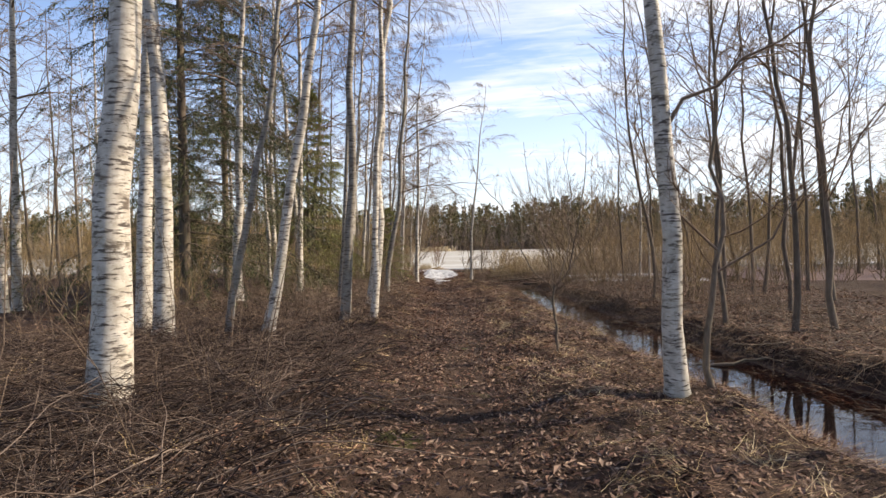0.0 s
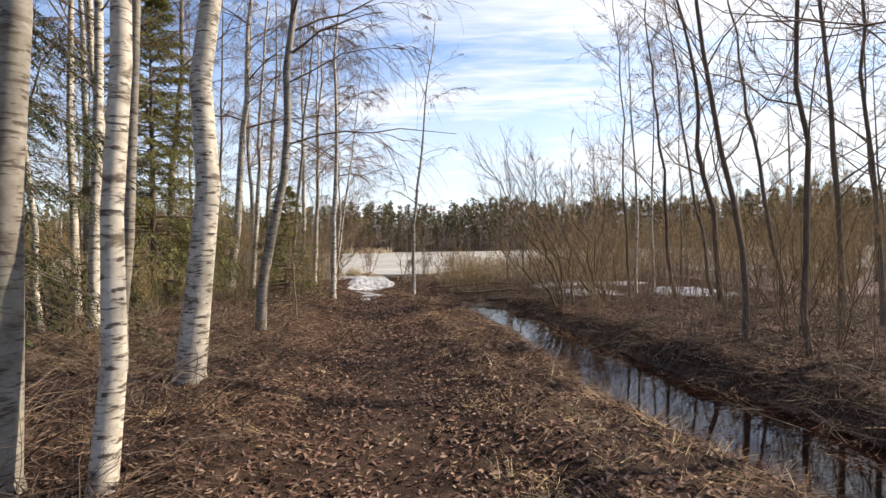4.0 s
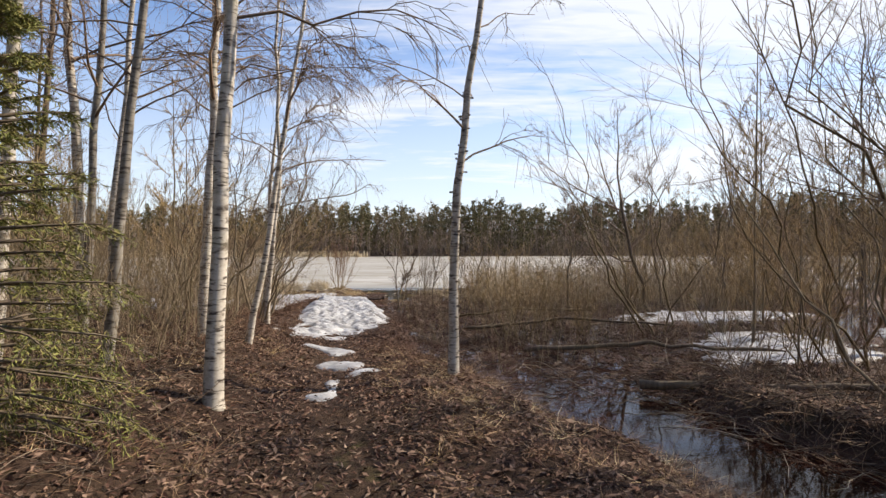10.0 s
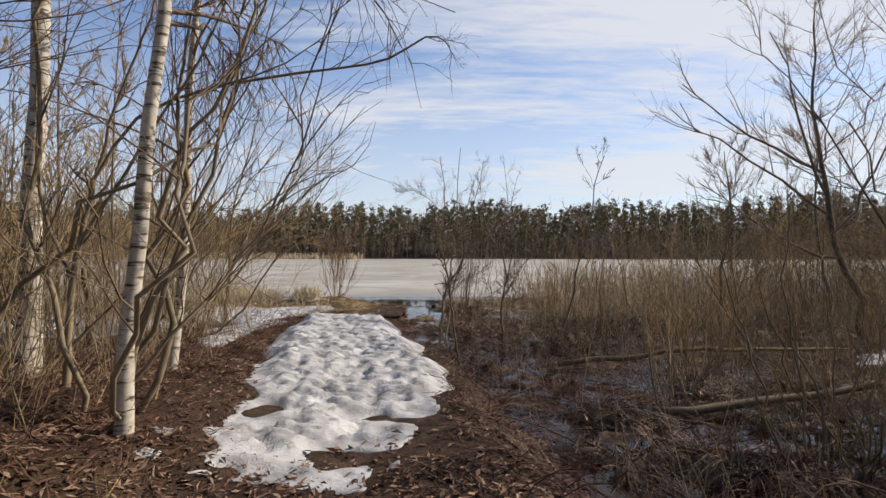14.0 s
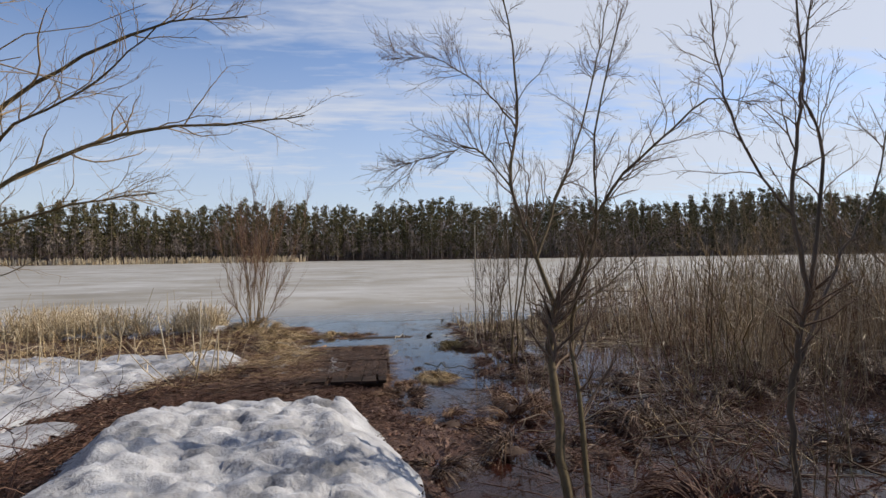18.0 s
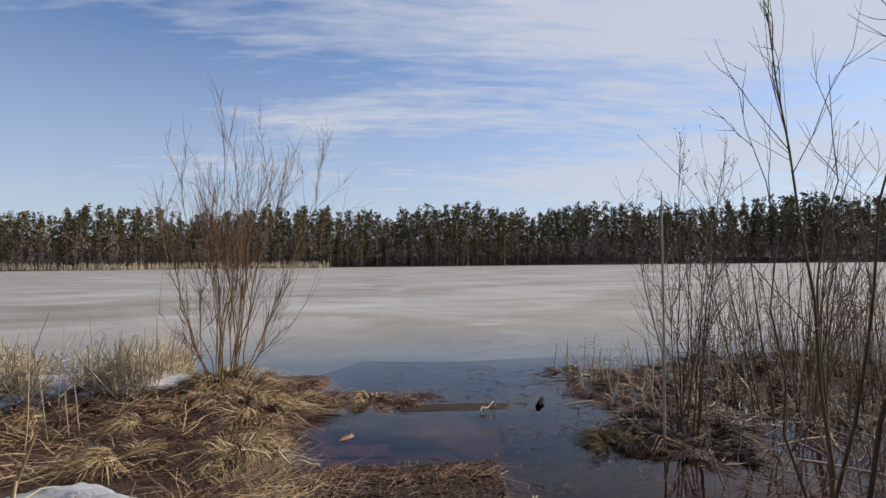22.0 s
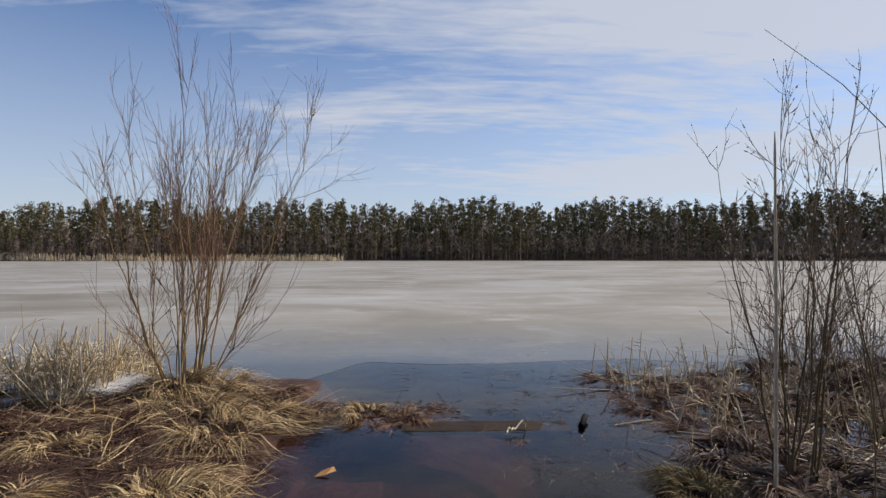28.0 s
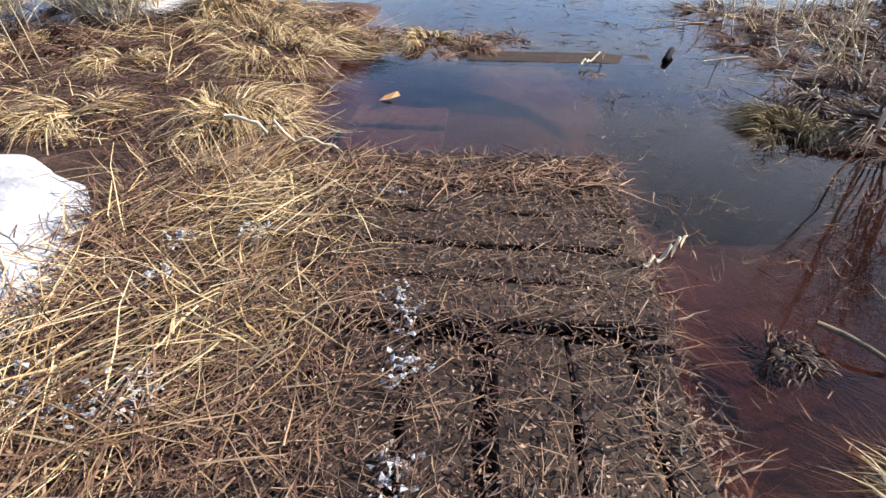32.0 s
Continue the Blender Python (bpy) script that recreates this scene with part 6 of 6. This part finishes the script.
for i, (x, y, sz) in enumerate([(-2.62, 28.05, 0.7), (-2.32, 28.08, 0.6), (-2.02, 28.06, 0.7), (-1.78, 28.2, 0.7), (-2.75, 28.3, 0.6)]):
    put_tussock(x, y, tussock(70 + i, 420, 0.22 * sz, 0.17 * sz, M_SEDGE, (0.1, 1.4)), M_SEDGE if i % 2 else M_BRUSH, "flattened reddish-brown sedge tussock before the deck", "sedge tussocks by the path")
blades(3000, box(-2.95, -1.55, 26.9, 28.35), 0.20, 0.0022, (0.0, 0.6), 147, M_BRUSH, "dark wet grass before the deck", clump=0.08)
leaf_litter(3000, box(-2.95, -1.3, 25.6, 28.4), 0.045, 148, "dark wet leaves before the deck")
STRAWS = []
for i in range(4):
    ms = M_STRAW if i < 1 else M_BRUSH
    STRAWS.append(put_tussock(-4.3 - 0.35 * i, 31.2 + 0.2 * i, tussock(40 + i, 560, 0.36, 0.2 + 0.03 * i, ms, (0.2, 1.8)), ms, "bent straw-coloured grass tussock on the shore" if i < 1 else "dark brown grass tussock on the shore", "grass tussocks on the shore"))
for x, y in spots(rt, 26, -6.5, -3.1, 28.0, 32.6, lambda x, y: not (x < -3.35 and 28.9 < y < 30.1) and not (x < -4.1 and 26.8 < y < 29.2) and not (x > -3.25 and y > 30.0)):
    s = rt.uniform(0.6, 1.25)
    c = copy_thing(STRAWS[rt.integers(4)], pose(x, y, float(ground_z(x, y)), 0, 0, rt.uniform(0, 360)))
    c.scale = (s, s, s * rt.uniform(0.5, 0.9))

# swamp grass, straw by the deck, reeds
swamp = lambda x, y: (x > trail_x(y) + 1.0)
blades(12000, box(-1.5, 9, 15.5, 28.5, swamp), 0.34, 0.003, (0.0, 1.1), 111, M_WETSEDGE, "brown matted sedge of the swamp", clump=0.12)
blades(8000, box(-0.8, 9, 28.5, 34.0), 0.26, 0.003, (0.0, 0.7), 112, M_WETSEDGE, "brown matted sedge at the shore", clump=0.10)
blades(1400, box(-0.6, 9, 26, 34.0), 0.42, 0.0035, (0.4, 3.0), 113, M_STRAW, "pale dead grass in the swamp", clump=0.07)
land = lambda x, y: (x < -1.95) & ~((x < -3.38) & (y > 28.9) & (y < 30.05)) & ~((x < -4.1) & (y > 26.8) & (y < 29)) & ~((y > 30.1) & (y < 31.9) & (x > -3.25)) & ~((x > -2.75) & (y > 28.2) & (y < 30.0))
blades(8000, box(-3.5, -2.5, 27.3, 29.95, land), 0.24, 0.0018, (0.0, 0.4), 146, M_BRUSH, "dark trampled grass beside the deck", lift=0.04, clump=0.08, comb=0.4)
blades(3200, box(-3.5, -2.66, 28.2, 29.95, land), 0.30, 0.0028, (0.0, 0.4), 150, M_SEDGE, "brown bent grass beside the deck", lift=0.06, clump=0.07, comb=0.3)
blades(6000, box(-3.5, -2.45, 27.9, 29.95, land), 0.24, 0.0026, (0.0, 0.4), 149, M_WETSEDGE, "dark brown trampled grass beside the deck", lift=0.05, clump=0.07, comb=0.3)
blades(1500, box(-3.6, -2.78, 28.75, 29.95, land), 0.40, 0.0023, (0.0, 0.5), 114, M_STRAW, "trampled straw beside the deck", lift=0.06, clump=0.09, comb=0.16)
blades(1500, box(-5.2, -3.1, 28.2, 32.4, land), 0.34, 0.0026, (0.0, 0.6), 115, M_STRAW, "trampled straw on the shore", clump=0.10, lift=0.04)
blades(14000, box(-5.5, -1.9, 24.0, 32.4, land), 0.22, 0.0024, (0.0, 0.6), 116, M_BRUSH, "brown trampled grass beside the path", lift=0.02)
blades(4000, box(-9, -5.2, 26, 33.2), 0.5, 0.003, (0.1, 1.6), 117, M_STRAW, "pale dry grass along the shore", clump=0.12)
blades(900, box(-3.4, -2.0, 31.85, 32.3), 0.2, 0.003, (0.0, 0.7), 118, M_SEDGE, "brown matted grass on the spit at the ice edge", clump=0.08)
blades(2600, box(-1.7, -0.3, 28.4, 33.4), 0.10, 0.002, (0.3, 1.6), 119, M_SEDGE, "short stems standing in the open water", clump=0.05)


def reeds(n, sample, h, seed, mat, label, lean=0.16, r=0.0045, leaves=2):
    rng = np.random.default_rng(seed)
    x, y = sample(rng, n)
    z = np.maximum(ground_z(x, y), WATER_Z) - 0.02
    d = unit(np.stack([rng.normal(0, lean, n), rng.normal(0, lean, n), np.ones(n)], -1))
    L = h * rng.uniform(0.35, 1.2, n)
    P = rods(np.stack([x, y, z], -1), d, L, 4, None, 0.04, rng)
    B = Build()
    tubes(B, P, (r * rng.uniform(0.6, 1.3, n))[:, None] * np.linspace(1, 0.6, 4)[None], 4)
    m = n * leaves
    i = rng.integers(0, n, m)
    st, dd = along(P, i, rng.uniform(0.0, 0.8, m))
    az = rng.uniform(0, 2 * np.pi, m)
    dl = unit(dd * 0.6 + np.stack([np.cos(az), np.sin(az), rng.uniform(-0.2, 0.6, m)], -1))
    P2 = rods(st, dl, L[i] * rng.uniform(0.25, 0.5, m), 4, np.array([0, 0, -0.5]), 0.1, rng)
    ribbons(B, P2, np.full((m, 1), 0.0042) * np.linspace(1, 0.3, 4)[None], unit(np.cross(dl, rng.normal(0, 1, (m, 3)))))
    return tagged(part("dry_reeds", B, mat), label, "reeds", kind="stuff")


reeds(1500, box(-8.5, -4.75, 32.0, 33.6, lambda x, y: waves(x, y, 3.0, 95) > 0.0), 0.50, 121, M_REED, "pale broken reeds in clumps along the shore", 0.4, 0.006, 4)
reeds(16, box(-4.0, -3.45, 28.2, 29.3), 0.66, 128, M_REED, "pale standing reeds with broken leaves beside the snow", 0.34, 0.007, 4)
reeds(36, box(-6.2, -4.5, 28.0, 33.0), 0.7, 122, M_REED, "a few pale standing reed stems", 0.12, 0.006, 2)
reeds(3000, box(1.4, 15, 28.5, 34.6), 1.1, 123, M_SEDGE, "dense brown reeds along the swampy shore", 0.14, 0.004, 1)
reeds(900, box(-14, -5.6, 24, 31), 0.7, 124, M_REED, "pale dry reeds between wood and lake", 0.2, 0.004, 2)
reeds(3200, box(1.8, 14, 27.5, 34.4), 1.15, 127, M_REED, "pale dry reeds among the brown ones", 0.16, 0.004, 1)
reeds(300, box(-0.5, 3.0, 30.9, 33.6), 0.36, 125, M_REED, "pale broken reed stumps at the shore", 0.3, 0.006, 3)
reeds(1800, lambda g, n: (g.uniform(-160, -22, n), 163.5 + g.uniform(-2.5, 2.5, n) - 12 * 0), 1.6, 126, M_REED, "yellow reeds on the far shore", 0.1, 0.10, 0)

# ---- deck ----


def board(name, x0, x1, y0, y1, z, t, parent, seed):
    """A weathered board with worn, uneven long edges."""
    rng = np.random.default_rng(seed)
    L, W = x1 - x0, y1 - y0
    along_x = L > W
    n = 9
    s = np.linspace(0, 1, n)
    e1, e2 = rng.normal(0, 0.004, n), rng.normal(0, 0.004, n)
    sag = rng.normal(0, 0.003, n)
    rows = []
    for i in range(n):
        if along_x:
            p = [(L * (s[i] - 0.5), -W / 2 + e1[i]), (L * (s[i] - 0.5), W / 2 + e2[i])]
        else:
            p = [(-W * 0 - L / 2 + e1[i], W * (s[i] - 0.5)), (L / 2 + e2[i], W * (s[i] - 0.5))]
        for (a, b), inn in zip(p, (1, -1)):
            rows.append((a, b, -t / 2 + sag[i]))
            rows.append((a, b, t / 2 - 0.005 + sag[i]))
            rows.append((a + (0 if along_x else 0.006 * inn), b + (0.006 * inn if along_x else 0), t / 2 + sag[i]))
    q = []
    for i in range(n - 1):
        o, p = i * 6, (i + 1) * 6
        for a, b in ((0, 1), (1, 2), (2, 5), (5, 4), (4, 3), (3, 0)):
            q.append([o + a, o + b, p + b, p + a])
    for o in (0, (n - 1) * 6):
        q += [[o, o + 1, o + 4, o + 3], [o + 1, o + 2, o + 5, o + 4]]
    B = Build()
    B.add(rows, q)
    me = B.mesh(name, False)
    bm = bmesh.new()
    bm.from_mesh(me)
    bmesh.ops.recalc_face_normals(bm, faces=bm.faces)
    bm.to_mesh(me)
    bm.free()
    ob = part(name, me, M_WOOD, parent)
    ob.location = ((x0 + x1) / 2, (y0 + y1) / 2, z)
    ob.rotation_euler = (rng.normal(0, 0.012), rng.normal(0, 0.012), rng.normal(0, 0.012))
    return ob


deck = thing("wooden_pallet", (0, 0, 0), "dark wet wooden pallet with boards laid across the way", "pallet")
y = 29.20
for i, w in enumerate((0.14, 0.13, 0.15, 0.12, 0.10, 0.13)):
    board("board", -2.80 + 0.05 * (i % 2), -1.79 - 0.02 * (i % 3), y, y + w, -0.505, 0.03, deck, 40 + i)
    y += w + (0.012, 0.03, 0.022, 0.012, 0.03, 0)[i]
for i, x in enumerate((-2.74, -2.27, -1.86)):
    board("bearer", x, x + 0.09, 29.18, 30.06, -0.575, 0.09, deck, 60 + i)
deck2 = thing("wooden_pallet", (0, 0, 0), "dark wet wooden pallet with boards laid along the way", "pallet")
x = -2.70
for i, w in enumerate((0.10, 0.19, 0.13, 0.15, 0.13, 0.08)):
    board("board", x, x + w, 28.15 + 0.02 * (i % 2), 29.15 - 0.015 * (i % 3), -0.515, 0.03, deck2, 80 + i)
    x += w + (0.014, 0.035, 0.032, 0.012, 0.02, 0)[i]
for i, yy in enumerate((28.2, 28.62, 29.02)):
    board("bearer", -2.76, -1.84, yy, yy + 0.09, -0.585, 0.09, deck2, 95 + i)
sunk = thing("sunken_board", (0, 0, 0), "dark half-sunken board at the far side of the pool", "board")
board("plank", -2.35, -1.2, 31.70, 31.90, WATER_Z - 0.011, 0.03, sunk, 99)
sticks(240, box(-0.6, 2.0, 30.2, 33.4), 0.5, 0.005, (0.0, 0.35), 152, M_REED, "pale dead stalks lying on the swampy shore", bendz=-0.2, forks=1, name="dead_stalks")
sunk2 = thing("sunken_pallet", (0, 0, 0), "reddish wooden pallet lying under the brown water", "pallet")
for i in range(3):
    board("board", -2.90 + 0.004 * i, -2.42, 30.18 + 0.29 * i, 30.42 + 0.29 * i, WATER_Z - 0.05, 0.03, sunk2, 120 + i).data.materials[0] = M_SUNK
blades(6000, box(-2.8, -1.76, 28.2, 30.05), 0.085, 0.0014, (0.0, 0.5), 131, M_WETSEDGE, "wet brown litter lying on the deck", "deck_litter", "litter", base=-0.488)
blades(700, box(-2.85, -1.78, 29.8, 30.02), 0.13, 0.0026, (0.0, 0.12), 132, M_SEDGE, "brown straw hanging over the deck's edge", "deck_litter", "litter", base=-0.486)
blades(900, box(-1.84, -1.74, 28.2, 30.0), 0.15, 0.0024, (-0.2, 0.3), 137, M_SEDGE, "brown sedge hanging over the deck's side", "deck_litter", "litter", clump=0.06)
blades(1000, box(-2.9, -2.5, 28.3, 29.4), 0.16, 0.0016, (0.0, 0.25), 151, M_SEDGE, "brown grass strewn over the deck", "deck_litter", "litter", base=-0.487)
blades(300, box(-2.95, -2.6, 29.0, 29.95), 0.24, 0.0022, (0.0, 0.3), 133, M_STRAW, "straw strewn over the deck", "deck_litter", "litter", base=-0.486)

blades(700, box(-1.75, -0.2, 28.3, 33.2), 0.045, 0.0012, (0.0, 0.12), 134, M_WETSEDGE, "brown bits floating on the dark water", "floating_litter", "litter", base=WATER_Z + 0.003, clump=0.09)
blades(500, box(-3.0, -0.6, 31.6, 33.9), 0.12, 0.0022, (0.0, 0.15), 135, M_WETSEDGE, "brown bits lying at the ice edge", "floating_litter", "litter", base=WATER_Z + 0.014)
leaf_litter(9000, box(-2.75, -1.78, 28.25, 30.0), 0.013, 136, "dark wet crumbs on the deck", name="deck_crumbs", base=-0.487)

# small things on and in the water
B = Build()
t = np.linspace(0, 2 * np.pi, 14, endpoint=False)
ringv = [np.stack([np.cos(t) * a, np.full(14, b), np.sin(t) * a], -1) for a, b in ((0.020, 0.2), (0.021, 0.0), (0.018, 0.0), (0.017, 0.18))]
B.add(np.concatenate(ringv), [[k * 14 + i, k * 14 + (i + 1) % 14, (k + 1) * 14 + (i + 1) % 14, (k + 1) * 14 + i] for k in range(3) for i in range(14)])
M_PIPE = tinted("black_plastic", [(0.006, 0.006, 0.007), (0.012, 0.012, 0.013)], 0.8, 0.2, False)
pipe = tagged(part("drain_pipe", B, M_PIPE), "short black plastic pipe end lying at the board", "pipe")
pipe.matrix_world = pose(-1.13, 31.72, WATER_Z + 0.014, 5, 0, -25)
log([(-1.66, 31.58, WATER_Z + 0.03), (-1.58, 31.66, WATER_Z + 0.04), (-1.50, 31.74, WATER_Z + 0.05)], 0.006, "pale peeled stick lying on the sunken board", M_REED, "stick")
log([(-1.80, 29.45, -0.50), (-1.72, 29.49, -0.50), (-1.66, 29.54, -0.47)], 0.007, "pale broken stick beside the deck", M_REED, "stick")
log([(-1.35, 29.35, WATER_Z + 0.04), (-1.05, 29.1, WATER_Z + 0.04), (-0.75, 28.85, WATER_Z + 0.05)], 0.008, "thin dark twig lying in the water", M_ALDER, "stick")
log([(-3.25, 30.22, -0.42), (-3.0, 30.12, -0.45), (-2.75, 30.06, -0.46)], 0.008, "pale stick lying on the straw", M_REED, "stick")
log([(-0.52, 30.6, WATER_Z), (-0.51, 30.6, 0.2), (-0.51, 30.6, 1.16)], 0.010, "single pale standing reed stem", M_REED, "reed_stem")
for i, (x, y, h, lx) in enumerate([(-3.86, 29.15, 0.75, 0.0), (-4.25, 29.3, 0.6, -0.12), (-5.0, 32.3, 0.55, 0.02), (-4.75, 32.25, 0.5, -0.05), (-3.6, 28.6, 0.5, 0.1)]):
    z = float(ground_z(x, y))
    log([(x, y, z - 0.02), (x + lx * 0.5, y, z + h / 2), (x + lx, y, z + h)], 0.009, "pale dry standing cattail stem", M_REED, "reed_stem")
rs = np.random.default_rng(77)
for x, y in spots(rs, 20, -3.3, -2.15, 28.4, 29.8, lambda x, y: x < -2.35 or y < 28.95):
    bm = bmesh.new()
    for c in rs.normal(0, 1, (int(rs.integers(26, 60)), 3)) * np.array([0.026, 0.026, 0.006]):
        vs = [bm.verts.new(c + p) for p in rs.normal(0, 1, (7, 3)) * np.array([0.0042, 0.0042, 0.003]) * rs.uniform(0.5, 1.5)]
        bmesh.ops.convex_hull(bm, input=vs)
    me = bpy.data.meshes.new("snow_clump")
    bm.to_mesh(me)
    bm.free()
    ob = tagged(part("snow_clump", me, M_SNOW), "small clump of melting snow on the straw", "snow", "snow clumps by the deck", "stuff")
    ob.matrix_world = pose(x, y, max(float(ground_z(x, y)), -0.50) + 0.02)

M_ORANGE = tinted("orange_leaf", [(0.42, 0.20, 0.07), (0.50, 0.27, 0.10)], 0.6, 0.3)
B = Build()
B.add([(-0.06, 0, 0), (-0.01, 0.028, 0.012), (0.05, 0.012, 0.03), (0.06, -0.01, 0.012), (-0.01, -0.026, 0.008)], None, [[0, 1, 4], [1, 2, 4], [2, 3, 4]])
leaf = tagged(part("fallen_leaf", B, M_ORANGE, smooth=False), "orange dead leaf floating on the dark water", "leaf")
leaf.matrix_world = pose(-2.73, 31.0, WATER_Z + 0.004, 0, 0, 30)
